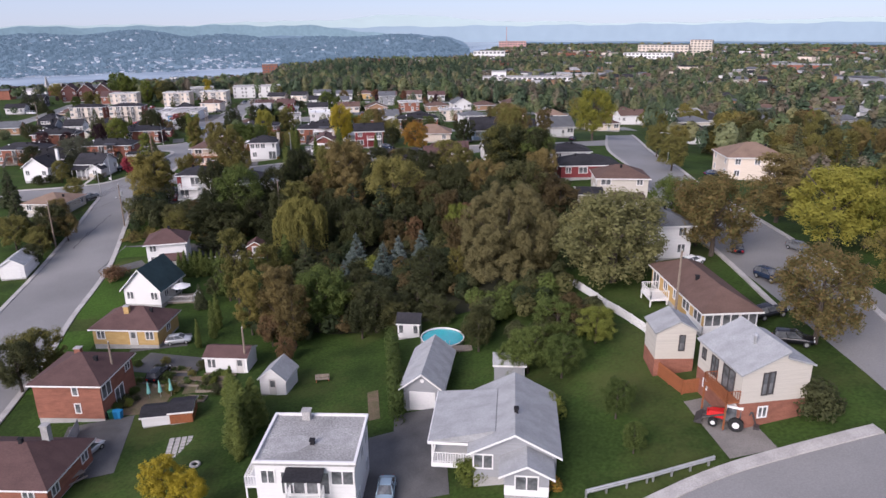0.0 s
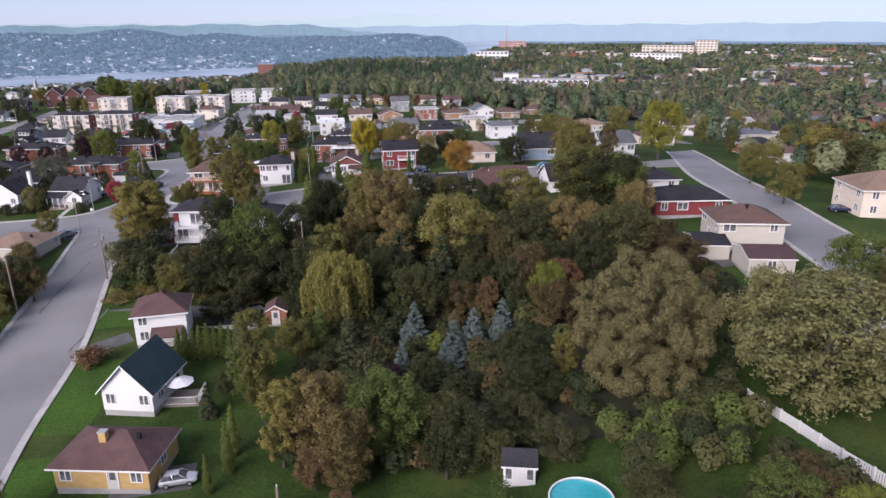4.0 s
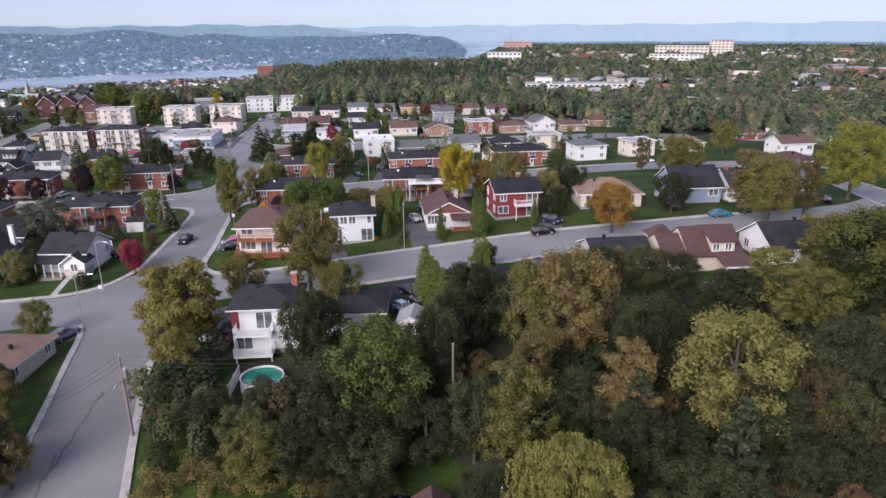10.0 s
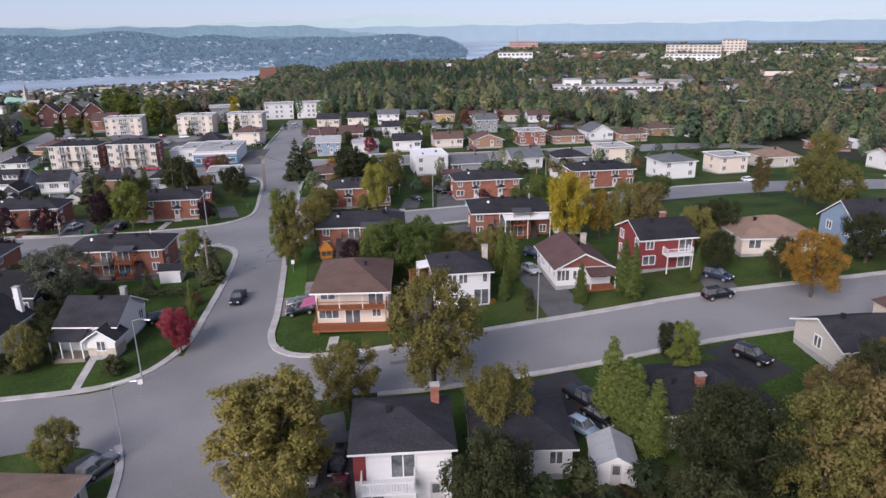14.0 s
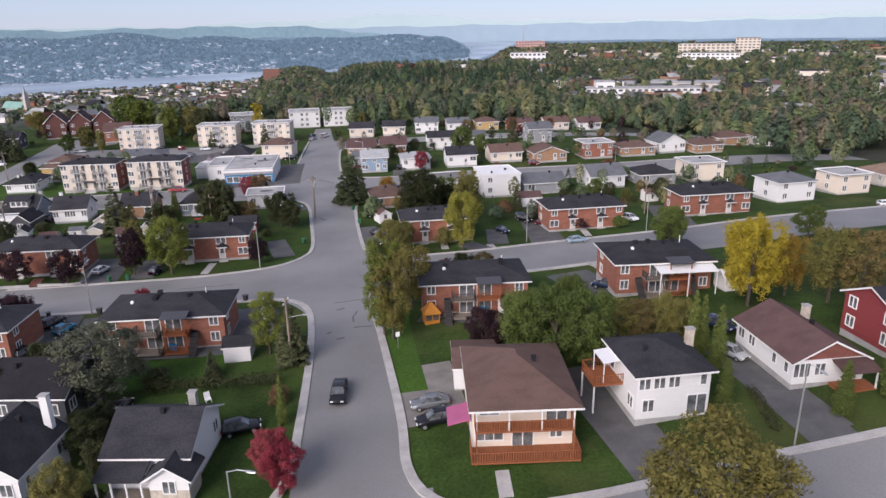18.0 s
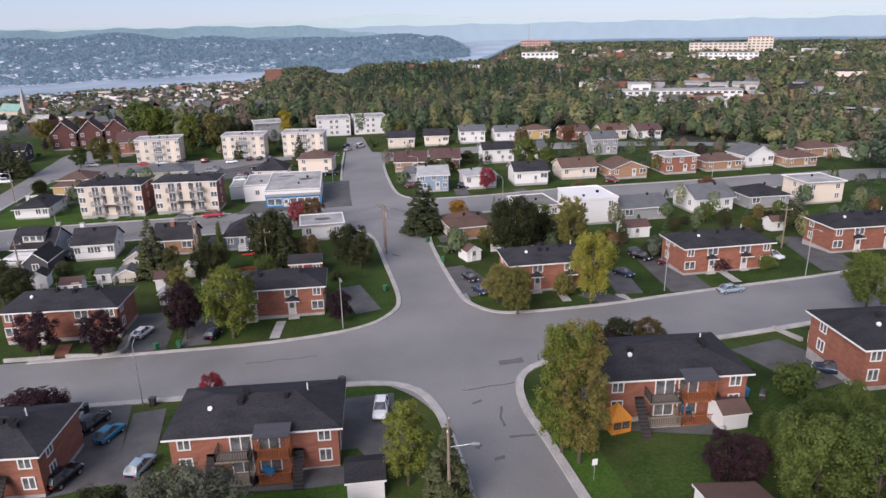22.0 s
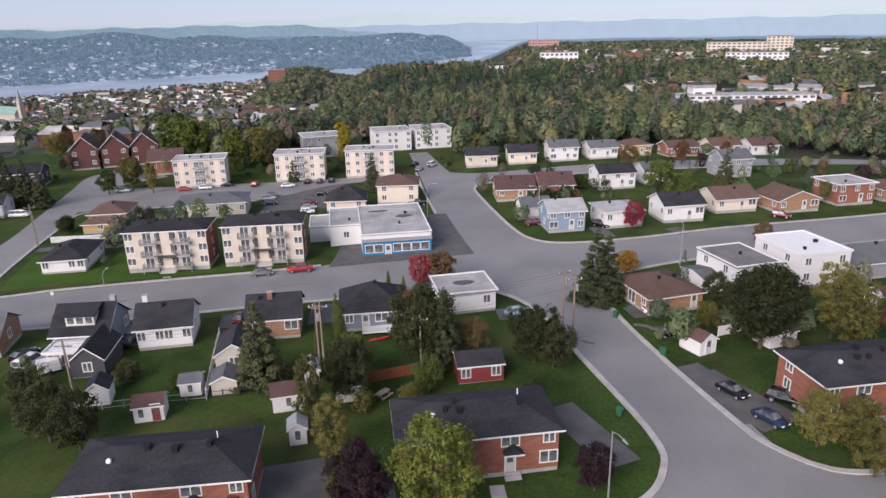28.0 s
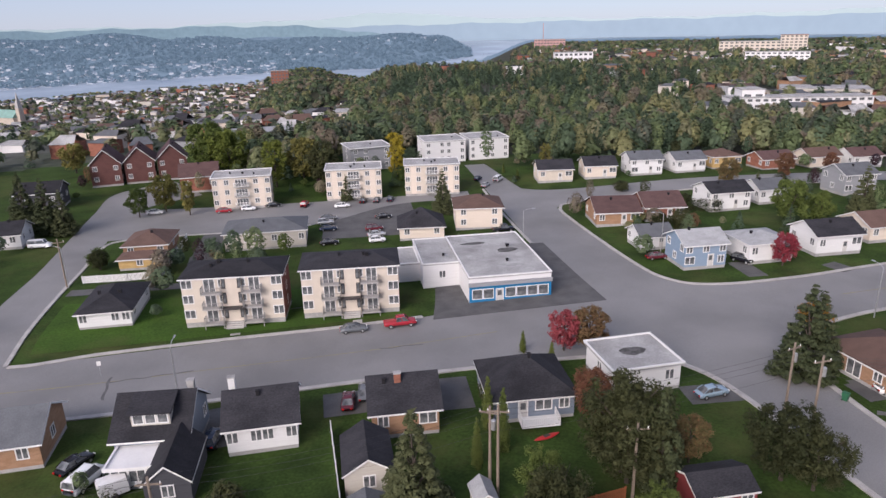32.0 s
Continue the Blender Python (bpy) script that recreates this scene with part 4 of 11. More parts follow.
CAR = {"sedan": dict(L=4.6, W=1.8, low=[(-2.3, 0.35), (-2.28, 0.75), (-1.6, 0.95), (1.2, 0.98), (2.15, 0.8), (2.3, 0.55), (2.28, 0.3)], cab=[(-1.75, 0.95), (-1.0, 1.42), (0.35, 1.45), (1.2, 0.97)]),
       "suv": dict(L=4.5, W=1.85, low=[(-2.25, 0.4), (-2.25, 0.95), (-2.1, 1.05), (1.05, 1.08), (2.05, 0.95), (2.25, 0.65), (2.22, 0.38)], cab=[(-2.1, 1.03), (-1.8, 1.68), (0.15, 1.72), (1.05, 1.06)]),
       "hatch": dict(L=4.1, W=1.75, low=[(-2.05, 0.35), (-2.05, 0.85), (-1.9, 0.95), (1.05, 0.97), (1.95, 0.78), (2.05, 0.5), (2.03, 0.3)], cab=[(-1.9, 0.94), (-1.35, 1.46), (0.3, 1.5), (1.05, 0.96)]),
       "pickup": dict(L=5.6, W=1.95, low=[(-2.8, 0.5), (-2.8, 1.1), (-0.6, 1.12), (1.4, 1.15), (2.6, 1.05), (2.8, 0.75), (2.78, 0.45)], cab=[(-0.75, 1.1), (-0.6, 1.85), (0.85, 1.88), (1.5, 1.13)]),
       "van": dict(L=5.2, W=1.95, low=[(-2.6, 0.4), (-2.6, 1.2), (-2.5, 1.3), (1.5, 1.3), (2.4, 1.05), (2.6, 0.7), (2.58, 0.4)], cab=[(-2.55, 1.28), (-2.45, 2.05), (1.0, 2.08), (1.6, 1.28)])}


def car_body(kind):
    """Rounded lower body lofted along the car, the roof skin and the pillars."""
    k = CAR[kind]
    W, L, top = k["W"] / 2, k["L"], [p for p in k["low"] if p[1] > 0.5]
    xs, zs = [p[0] for p in top], [p[1] for p in top]
    sill = k["low"][0][1] - 0.08
    s, rings = Shape(), []
    for u, wide, lift in ((-0.5, 0.76, 0.16), (-0.485, 0.9, 0.05), (-0.44, 0.98, 0), (-0.3, 1, 0), (-0.12, 1, 0), (0.06, 1, 0), (0.22, 1, 0), (0.36, 0.99, 0), (0.45, 0.94, 0.02), (0.485, 0.85, 0.06), (0.5, 0.7, 0.14)):
        x, w, z0 = u * L, W * wide, sill + lift
        z1 = float(np.interp(x, xs, zs)) - (0.1 if abs(u) > 0.49 else 0.0)
        h = z1 - z0
        side = [(w * 0.86, z0), (w * 0.98, z0 + 0.16 * h), (w, z0 + 0.5 * h), (w * 0.97, z0 + 0.8 * h), (w * 0.86, z1 - 0.015), (w * 0.45, z1 + 0.02)]
        rings.append([(x, y, z) for y, z in side] + [(x, -y, z) for y, z in reversed(side)])
    n = len(rings[0])
    for r in rings:
        s.v += r
    for i in range(len(rings) - 1):
        for j in range(n):
            q = (j + 1) % n
            s.f.append((i * n + j, i * n + q, (i + 1) * n + q, (i + 1) * n + j))
    s.f += [tuple(range(n)), tuple(range(len(s.v) - 1, len(s.v) - n - 1, -1))]
    s.m = [0] * len(s.f)
    c = k["cab"]
    lo, mid, hi = W - 0.27, W - 0.3, W - 0.42
    x0, x1 = c[1][0], c[2][0]
    s.hexa([(x0 - 0.04, -lo, c[1][1] - 0.03), (x1 + 0.05, -lo, c[2][1] - 0.03), (x1 + 0.05, lo, c[2][1] - 0.03), (x0 - 0.04, lo, c[1][1] - 0.03)],
           [(x0 + 0.16, -hi, c[1][1] + 0.05), (x1 - 0.16, -hi, c[2][1] + 0.05), (x1 - 0.16, hi, c[2][1] + 0.05), (x0 + 0.16, hi, c[1][1] + 0.05)])
    for y in (-1, 1):
        for (xa, za), (xb, zb) in ((c[0], c[1]), (c[3], c[2]), (((c[0][0] + c[3][0]) / 2, c[0][1]), ((x0 + x1) / 2, c[1][1]))):
            s.tube((xa, y * (W - 0.1), za), (xb, y * lo, zb), 0.055, 0.045, 5)
    return s


def car_glass(kind):
    k = CAR[kind]
    W = k["W"] / 2
    c = k["cab"]
    s = Shape()
    s.hexa([(c[0][0], -W + 0.11, c[0][1] - 0.05), (c[3][0], -W + 0.11, c[3][1] - 0.05), (c[3][0], W - 0.11, c[3][1] - 0.05), (c[0][0], W - 0.11, c[0][1] - 0.05)],
           [(c[1][0], -W + 0.28, c[1][1]), (c[2][0], -W + 0.28, c[2][1]), (c[2][0], W - 0.28, c[2][1]), (c[1][0], W - 0.28, c[1][1])])
    return s


def car(x, y, rot, kind="sedan", color="grey", group="parked cars"):
    """A vehicle facing +x before the turn."""
    k = CAR[kind]
    W, L = k["W"] / 2, k["L"]
    dx, dy = math.cos(radians(rot)), math.sin(radians(rot))
    z0, z1 = ground(x - dx * 1.4, y - dy * 1.4), ground(x + dx * 1.4, y + dy * 1.4)
    tilt = -math.degrees(math.atan2(z1 - z0, 2.8))
    word = {"suv": "sport utility vehicle", "hatch": "hatchback", "pickup": "pickup truck"}.get(kind, kind)
    ob = thing("car", pose(x, y, (z0 + z1) / 2 + 0.07, 0, 0, rot) @ pose(0, 0, 0, 0, tilt, 0) @ Matrix.Scale(0.86, 4), "%s %s parked with its wheels straight" % (color, word), "car", group)
    part("body", stored(("cb", kind, color), lambda: car_body(kind).mesh("body", PAINT[color], False)), None, ob)
    part("glasshouse", stored(("cg", kind), lambda: car_glass(kind).mesh("glasshouse", GLASS)), None, ob, "dark tinted glass")
    r = 0.32 if kind in ("sedan", "hatch") else 0.37
    tyre = stored(("tyre", r), lambda: Shape().tube((0, -0.11, 0), (0, 0.11, 0), r, r, 14).mesh("tyre", RUBBER))
    rim = stored(("rim", r), lambda: Shape().tube((0, -0.12, 0), (0, 0.12, 0), r * 0.6, r * 0.6, 10).mesh("rim", METAL))
    for wx in (-L * 0.3, L * 0.31):
        for wy in (-W + 0.09, W - 0.09):
            t = part("wheel", tyre, None, ob, at=pose(wx, wy, r))
            part("rim", rim, None, t)
    hl = stored(("hl", kind), lambda: Shape().box(-0.05, 0.06, -0.18, 0.18, -0.07, 0.07).mesh("headlight", LAMPM))
    tl = stored(("tl", kind), lambda: Shape().box(-0.05, 0.05, -0.14, 0.14, -0.09, 0.09).mesh("tail_light", TAILM))
    zf, zb = k["low"][-2][1] + 0.12, k["low"][1][1] - 0.12
    for wy in (-W + 0.35, W - 0.35):
        part("headlight", hl, None, ob, at=pose(k["low"][-2][0] - 0.05, wy, zf))
        part("tail_light", tl, None, ob, at=pose(k["low"][0][0] + 0.0, wy, zb))
    return ob

# ---- street furniture ----


def street_lamp(x, y, turn, height=7.6, arm=1.8):
    ob = thing("street_lamp", pose(x, y, ground(x, y), 0, 0, turn), "grey steel street lamp with a curved arm", "street lamp", "street lamps")
    part("pole", Shape().tube((0, 0, -0.4), (0, 0, height), 0.09, 0.055, 8), METAL, ob)
    part("arm", Shape().tube((0, 0, height - 0.05), (arm * 0.5, 0, height + 0.3), 0.04, 0.035, 6).tube((arm * 0.5, 0, height + 0.3), (arm, 0, height + 0.35), 0.035, 0.03, 6), METAL, ob)
    s = Shape().hexa([(arm - 0.1, -0.12, height + 0.26), (arm + 0.6, -0.1, height + 0.3), (arm + 0.6, 0.1, height + 0.3), (arm - 0.1, 0.12, height + 0.26)],
                     [(arm - 0.1, -0.08, height + 0.4), (arm + 0.55, -0.05, height + 0.38), (arm + 0.55, 0.05, height + 0.38), (arm - 0.1, 0.08, height + 0.4)])
    part("lamp_head", s, METAL, ob)
    return ob


def utility_pole(x, y, height=10.0, turn=0.0, can=False, lean=0.0, lamp=False, arm=True):
    ob = thing("utility_pole", pose(x, y, ground(x, y), lean, 0, turn), "weathered wooden utility pole with a crossarm" if arm else "plain weathered wooden utility pole", "utility pole", "utility poles")
    part("pole", Shape().tube((0, 0, -0.5), (0, 0, height), 0.16, 0.11, 9), POLEWOOD, ob)
    if arm:
        part("crossarm", Shape().box(-1.0, 1.0, -0.06, 0.06, height - 0.75, height - 0.62), POLEWOOD, ob)
    for px, low in ((-0.9, 0.62), (0.0, 0.62), (0.9, 0.62)) if arm else ((0.0, 0.02),):
        part("insulator", Shape().tube((px, 0, height - low), (px, 0, height - low + 0.2), 0.05, 0.04, 6), TRIM, ob)
    if can:
        part("transformer", Shape().tube((0.32, 0, height - 2.3), (0.32, 0, height - 1.4), 0.24, 0.24, 10).tube((0.32, 0, height - 1.4), (0.32, 0, height - 1.3), 0.24, 0.12, 10), METAL, ob)
    if lamp:
        part("lamp_arm", Shape().tube((0, 0, height - 2.6), (0, -1.9, height - 2.2), 0.035, 0.03, 6).box(-0.1, 0.1, -2.5, -1.85, height - 2.26, height - 2.12), METAL, ob)
    return ob


def wires(a, b, ha, hb, offs=(-0.9, 0.0, 0.9, 0.1), sag=0.9):
    """Wires that sag between two poles."""
    s = Shape()
    pa, pb = Vector((*a, ground(*a) + ha - 0.45)), Vector((*b, ground(*b) + hb - 0.45))
    q = (pb - pa)
    side = Vector((-q.y, q.x, 0)).normalized()
    for k, o in enumerate(offs):
        low = 0 if k < 3 else 2.2
        pts = [pa.lerp(pb, i / 10) + side * o - Vector((0, 0, low + sag * 4 * (i / 10) * (1 - i / 10))) for i in range(11)]
        for u, v in zip(pts, pts[1:]):
            s.tube(u, v, 0.014, 0.014, 3)
    return solo("wires", s, WIREM, "thin black overhead wires between two poles", "wire", "structure")


def fence(pts, tall, mat, label, gap=0.14, post=2.2, board=0.1, name="fence", solid=True):
    """Fence of posts and boards along a line."""
    s = thing(name, Matrix(), label, "fence")
    for (x0, y0), (x1, y1) in zip(pts, pts[1:]):
        L = math.hypot(x1 - x0, y1 - y0)
        u = ((x1 - x0) / L, (y1 - y0) / L)
        ang = math.degrees(math.atan2(u[1], u[0]))
        n = max(1, round(L / post))
        pm = stored(("fp", tall, mat.name), lambda: Shape().box(-0.06, 0.06, -0.06, 0.06, -0.4, tall + 0.08).mesh("post", mat))
        for k in range(n + 1):
            px, py = x0 + u[0] * L * k / n, y0 + u[1] * L * k / n
            part("post", pm, None, s, at=pose(px, py, ground(px, py)))
        for k in range(n):
            mx, my = x0 + u[0] * L * (k + 0.5) / n, y0 + u[1] * L * (k + 0.5) / n
            seg = L / n
            za, zb = [ground(x0 + u[0] * L * j / n, y0 + u[1] * L * j / n) for j in (k, k + 1)]
            zm = (za + zb) / 2
            c = max(2, int(seg / gap)) if solid else 0
            bm_ = stored(("fb", tall, gap, mat.name), lambda: Shape().box(-gap * 0.42, gap * 0.42, -0.012, 0.012, 0.05, tall).mesh("board", mat))
            for i in range(c):
                t = (i + 0.5) / c
                part("board", bm_, None, s, at=pose(x0 + u[0] * L * (k + t) / n, y0 + u[1] * L * (k + t) / n, za + (zb - za) * t, 0, 0, ang))
            for z in (0.25, tall - 0.15):
                rail = Shape().tube((-seg / 2, 0.03, za - zm + z), (seg / 2, 0.03, zb - zm + z), 0.035, 0.035, 4)
                part("rail", rail, mat, s, at=pose(mx, my, zm, 0, 0, ang))
    return s


def pool(x, y, r, wall_mat, label, tall=1.2):
    ob = thing("pool", pose(x, y, ground(x, y)), label, "pool")
    n = 40
    s = Shape()
    for i in range(n):
        a, b = 2 * math.pi * i / n, 2 * math.pi * (i + 1) / n
        c, d, e, f = math.cos(a), math.sin(a), math.cos(b), math.sin(b)
        s.hexa([(r * c, r * d, -0.3), (r * e, r * f, -0.3), ((r - 0.06) * e, (r - 0.06) * f, -0.3), ((r - 0.06) * c, (r - 0.06) * d, -0.3)],
               [(r * c, r * d, tall), (r * e, r * f, tall), ((r - 0.06) * e, (r - 0.06) * f, tall), ((r - 0.06) * c, (r - 0.06) * d, tall)])
    part("pool_wall", s, wall_mat, ob)
    rim = Shape()
    for i in range(n):
        a, b = 2 * math.pi * i / n, 2 * math.pi * (i + 1) / n
        rim.tube(((r - 0.03) * math.cos(a), (r - 0.03) * math.sin(a), tall + 0.03), ((r - 0.03) * math.cos(b), (r - 0.03) * math.sin(b), tall + 0.03), 0.08, 0.08, 5)
    part("rim", rim, TRIM, ob)
    wt = Shape()
    wt.face([((r - 0.05) * math.cos(2 * math.pi * i / n), (r - 0.05) * math.sin(2 * math.pi * i / n), tall - 0.15) for i in range(n)])
    part("water", wt, WATER, ob)
    return ob


def bin_(x, y, mat, turn=0, tall=1.05):
    ob = thing("wheeled_bin", pose(x, y, ground(x, y), 0, 0, turn), "plastic wheeled bin standing on the ground", "bin", "wheeled bins")
    part("bin_body", stored(("bin", mat.name), lambda: Shape().hexa([(-0.22, -0.25, 0.08), (0.22, -0.25, 0.08), (0.22, 0.25, 0.08), (-0.22, 0.25, 0.08)], [(-0.29, -0.35, 0.98), (0.29, -0.35, 0.98), (0.29, 0.35, 0.98), (-0.29, 0.35, 0.98)]).mesh("bin_body", mat)), None, ob)
    part("lid", stored(("lid", mat.name), lambda: Shape().box(-0.31, 0.31, -0.38, 0.36, 0.98, 1.05).mesh("lid", mat)), None, ob)
    for px in (-0.24, 0.24):
        part("wheel", stored("binwheel", lambda: Shape().tube((-0.03, 0, 0), (0.03, 0, 0), 0.1, 0.1, 8).mesh("wheel", RUBBER)), None, ob, at=pose(px, 0.25, 0.1))
    return ob

# ---- streets ----
MAIN_L = [(-58, 40), (-61, 80), (-63.2, 100), (-65, 118), (-68, 140), (-71, 157), (-72, 168), (-71.5, 180), (-71.6, 192), (-72, 206), (-73, 218), (-74.5, 237), (-76.8, 258), (-78.7, 276), (-81, 292), (-85.5, 312), (-89, 333), (-90, 352), (-91, 403), (-92, 436)]
MAIN_R = [(-44, 40), (-48, 80), (-50.6, 97), (-52.4, 116), (-57, 137), (-59.6, 150), (-60, 163), (-61, 180), (-61.6, 192), (-63.5, 212), (-64.6, 224), (-65.6, 240), (-66.8, 256), (-68.6, 274), (-69.6, 290), (-71.5, 310), (-75.4, 337), (-77.5, 366), (-78, 380), (-82, 404), (-85.5, 436)]
road(MAIN_L, MAIN_R, "long grey asphalt street running through the neighbourhood", 0.06, name="road_main")
road([(-66, 177), (-60.5, 178.5), (-55, 176.2), (-46, 176), (-34.6, 177.2), (-21, 178.4), (-8, 179.9), (12, 181), (29, 183), (50, 189), (62, 197)], [(-64, 164), (-58, 166.5), (-50, 167.2), (-39, 166.8), (-25, 167.6), (-12, 169.2), (7, 170.3), (23, 172.3), (44, 178), (68, 186)], "grey asphalt side street past front lawns", 0.052, name="road_cross_south")
road([(-100, 175), (-88, 174.7), (-78, 174.6), (-72.4, 180), (-67, 182)], [(-100, 162), (-88, 163.5), (-77, 164.2), (-71, 160), (-66, 158)], "grey asphalt side street meeting the main street", 0.048, name="road_left")
road([(-175, 243), (-126, 243.8), (-94, 244.8), (-82, 247), (-77.5, 253), (-76, 259)], [(-175, 230.5), (-119, 230.6), (-84, 230.2), (-77, 227), (-73.8, 221), (-72, 216)], "grey asphalt cross street by brick duplexes", 0.052, name="road_middle_west")
road([(-66, 259), (-67, 255), (-63, 248.5), (-57, 247.4), (-45, 248), (-34, 249.6), (-8, 253), (14, 258), (44, 262), (90, 262)], [(-64, 217), (-64.8, 224), (-62, 230), (-57, 231.6), (-37, 232.4), (-26, 234), (-4, 236.5), (14, 241), (44, 246), (90, 247)], "grey asphalt cross street by brick duplexes", 0.048, name="road_middle_east")
road([(-230, 311), (-171, 313), (-157, 314.3), (-142, 316.3), (-127, 317.6), (-114, 319.5), (-104, 323), (-88, 330)], [(-230, 296), (-159, 297.7), (-141, 299.4), (-123, 301.2), (-110, 302), (-97, 302.4), (-89, 301.5), (-84, 298), (-81, 292)], "wide grey asphalt street with a faint yellow line", 0.052, name="road_north_west")
road([(-76, 338), (-74, 327.5), (-66.6, 322.4), (-52, 323), (-32, 326.7), (-3, 330), (30, 335), (90, 342)], [(-69.5, 288), (-70, 297), (-67, 303.5), (-58, 307), (-44, 310.4), (-6, 315.2), (23, 321), (90, 329)], "wide grey asphalt street between front lawns", 0.048, name="road_north_east")
road([(-86, 404), (-72, 396), (-36, 398), (12, 397), (80, 399)], [(-80, 376), (-71, 382.5), (-42, 386), (3, 385), (80, 387)], "grey asphalt lane by a row of houses", 0.052, name="road_far")
road([(-181, 302), (-182.4, 321), (-183.8, 339), (-184.8, 352), (-187.2, 370), (-190.5, 396), (-192, 416), (-180, 430)], [(-169, 302), (-171.8, 313), (-174, 325), (-175.8, 340), (-177.1, 353), (-178.4, 366), (-180, 384), (-179, 400), (-168, 412)], "grey asphalt street down to the town", 0.046, name="road_west")
road([(-186, 397), (-157, 398.5), (-116, 401), (-96, 402)], [(-181, 371.4), (-164, 374.2), (-150, 375.4), (-134, 379), (-116, 393), (-96, 394)], "asphalt lane in front of apartment blocks", 0.044, name="road_court")
road([(68, 215), (56, 175), (53.2, 150), (50, 131), (46.2, 110), (44.2, 92), (43.9, 76), (42.6, 59), (42, 49), (40, 30), (36, 10)], [(79, 224), (67, 175), (64, 150), (60, 127), (58, 105), (56.4, 87), (55.2, 70), (54, 57), (53, 45), (51, 28), (48, 10)], "grey asphalt street on the hill", 0.05, name="road_east")
road([(6, 36), (19, 40.6), (24.7, 42.2), (30, 43), (38, 44)], [(8, 27), (20, 31), (27, 33.5), (34, 35.5), (40, 37)], "grey asphalt street at the foot of the lawn", 0.044, name="road_near")
# apron of the shop and the parking court
draped("apron", [(-113.5, 318), (-112, 330), (-111, 352)], [(-86, 320), (-87, 333), (-88, 352)], DRIVE, 0.066, "asphalt apron round the shop", "parking", 10)
draped("parking_lot", [(-133, 366), (-133, 396)], [(-111, 366), (-112, 396)], DRIVE, 0.036, "asphalt parking court with parked cars", "parking", 8)

kerb([(-58, 40), (-61, 80), (-63.2, 100), (-65, 118), (-68, 140), (-70.5, 154), (-71.6, 160), (-73, 163.5)], 0.7)
kerb([(-44, 40), (-48, 80), (-50.6, 97), (-52.4, 116), (-57, 137), (-59.6, 150), (-59.8, 160)], 0.8)
kerb([(-100, 175.4), (-88, 175), (-79, 175.4), (-74.5, 178), (-72, 184), (-71.8, 192), (-72.2, 206), (-73, 217), (-74.2, 224), (-77, 228.5), (-84, 230.4), (-106, 230.8), (-150, 230.8)], 0.9)
kerb([(-126, 243.6), (-110, 244), (-94, 244.6), (-83, 247), (-78.2, 251.5), (-76.8, 258), (-78.7, 276), (-80.5, 290), (-83, 297), (-88, 301.3), (-97, 302.2), (-110, 301.8), (-123, 301), (-141, 299.2), (-159, 297.5), (-190, 297)], 0.7)
kerb([(29, 183.4), (12, 181.4), (-8, 180.3), (-21, 178.8), (-34.6, 177.6), (-46, 176.4), (-55, 176.6), (-59.3, 178.6), (-61.3, 183), (-61.7, 192), (-63.6, 212), (-64.6, 222), (-63, 228.5), (-58, 231.4), (-50, 231.9), (-37, 232.2), (-20, 234.2)], 0.9)
kerb([(7, 170), (-12, 168.9), (-25, 167.3), (-39, 166.5), (-48, 166.8)], 0.7)
kerb([(44, 262.4), (14, 258.4), (-8, 253.3), (-34, 250), (-45, 248.3), (-57, 247.8), (-63, 249), (-66.3, 254), (-67.2, 259), (-68.6, 274), (-69.4, 288), (-68.5, 299), (-65, 303.6), (-58, 306.6), (-44, 310), (-6, 314.8), (23, 320.6)], 0.7)
kerb([(-171.2, 312.4), (-168.4, 312.5), (-164.9, 313.4), (-158.8, 314.8), (-142, 316.8), (-127, 318), (-115, 319.5)], 0.7)
kerb([(30, 335.4), (-3, 330.4), (-32, 327), (-52, 323.4), (-66.6, 322.8), (-73, 326.5), (-75.6, 337), (-77.5, 366), (-77, 378), (-71, 382), (-42, 385.6), (3, 384.6)], 0.7)
kerb([(-90.3, 352), (-91.3, 380), (-91.6, 403)], 0.6)
kerb([(-171.6, 312.6), (-174, 324.7), (-175.8, 339.6), (-177, 353.5), (-178.3, 366), (-175.8, 371.4), (-163.7, 373.8), (-150, 374.9), (-136, 378)], 0.6)
kerb([(42, 66), (44.2, 84), (46.7, 110), (49.7, 131), (52.9, 150), (55.7, 175), (67.7, 215)], 0.7)
kerb([(46.4, 40), (50.9, 62), (55.4, 80), (58.4, 105), (60.4, 127), (64.4, 150), (67.4, 175), (79.4, 224)], 0.7)
kerb([(6, 36.4), (19, 41), (24.7, 42.6), (30, 43.4), (38, 44.4)], 1.2)

# ---- houses by the west street and round the first lawns ----
f1 = house("two-storey white house with a stained flat gravel roof", -7.9, 48.9, -6, 8.0, 6.8, 6.0, "flat", 0, WHITE, RFLAT, ("sWDw", "wDDW"), ("ww", "ww"), ("w.w", "w.w"), ("w.w", ".ww"), over=0.15, chimney=(-0.3, 0.85, 1.0, FOUND), vents=1)
balcony(f1, 0.1, -3.5, 3.2, 2.8, 1.2, TRIM, TRIM, True, RDARK)
balcony(f1, -4.3, 0.0, 3.2, 5.0, 1.0, TRIM, TRIM, True, None, 270)
# dark rings where water dries on the flat roof
RING = material("roof_stain", (0.06, 0.058, 0.056), 0.95, 0.4, 1.2, 8.0, 0.2, second=(0.15, 0.147, 0.144))


FAINT = material("faint_roof_stain", (0.3, 0.295, 0.29), 0.95, 0.4, 1.2, 8.0, 0.2, second=(0.4, 0.395, 0.39))


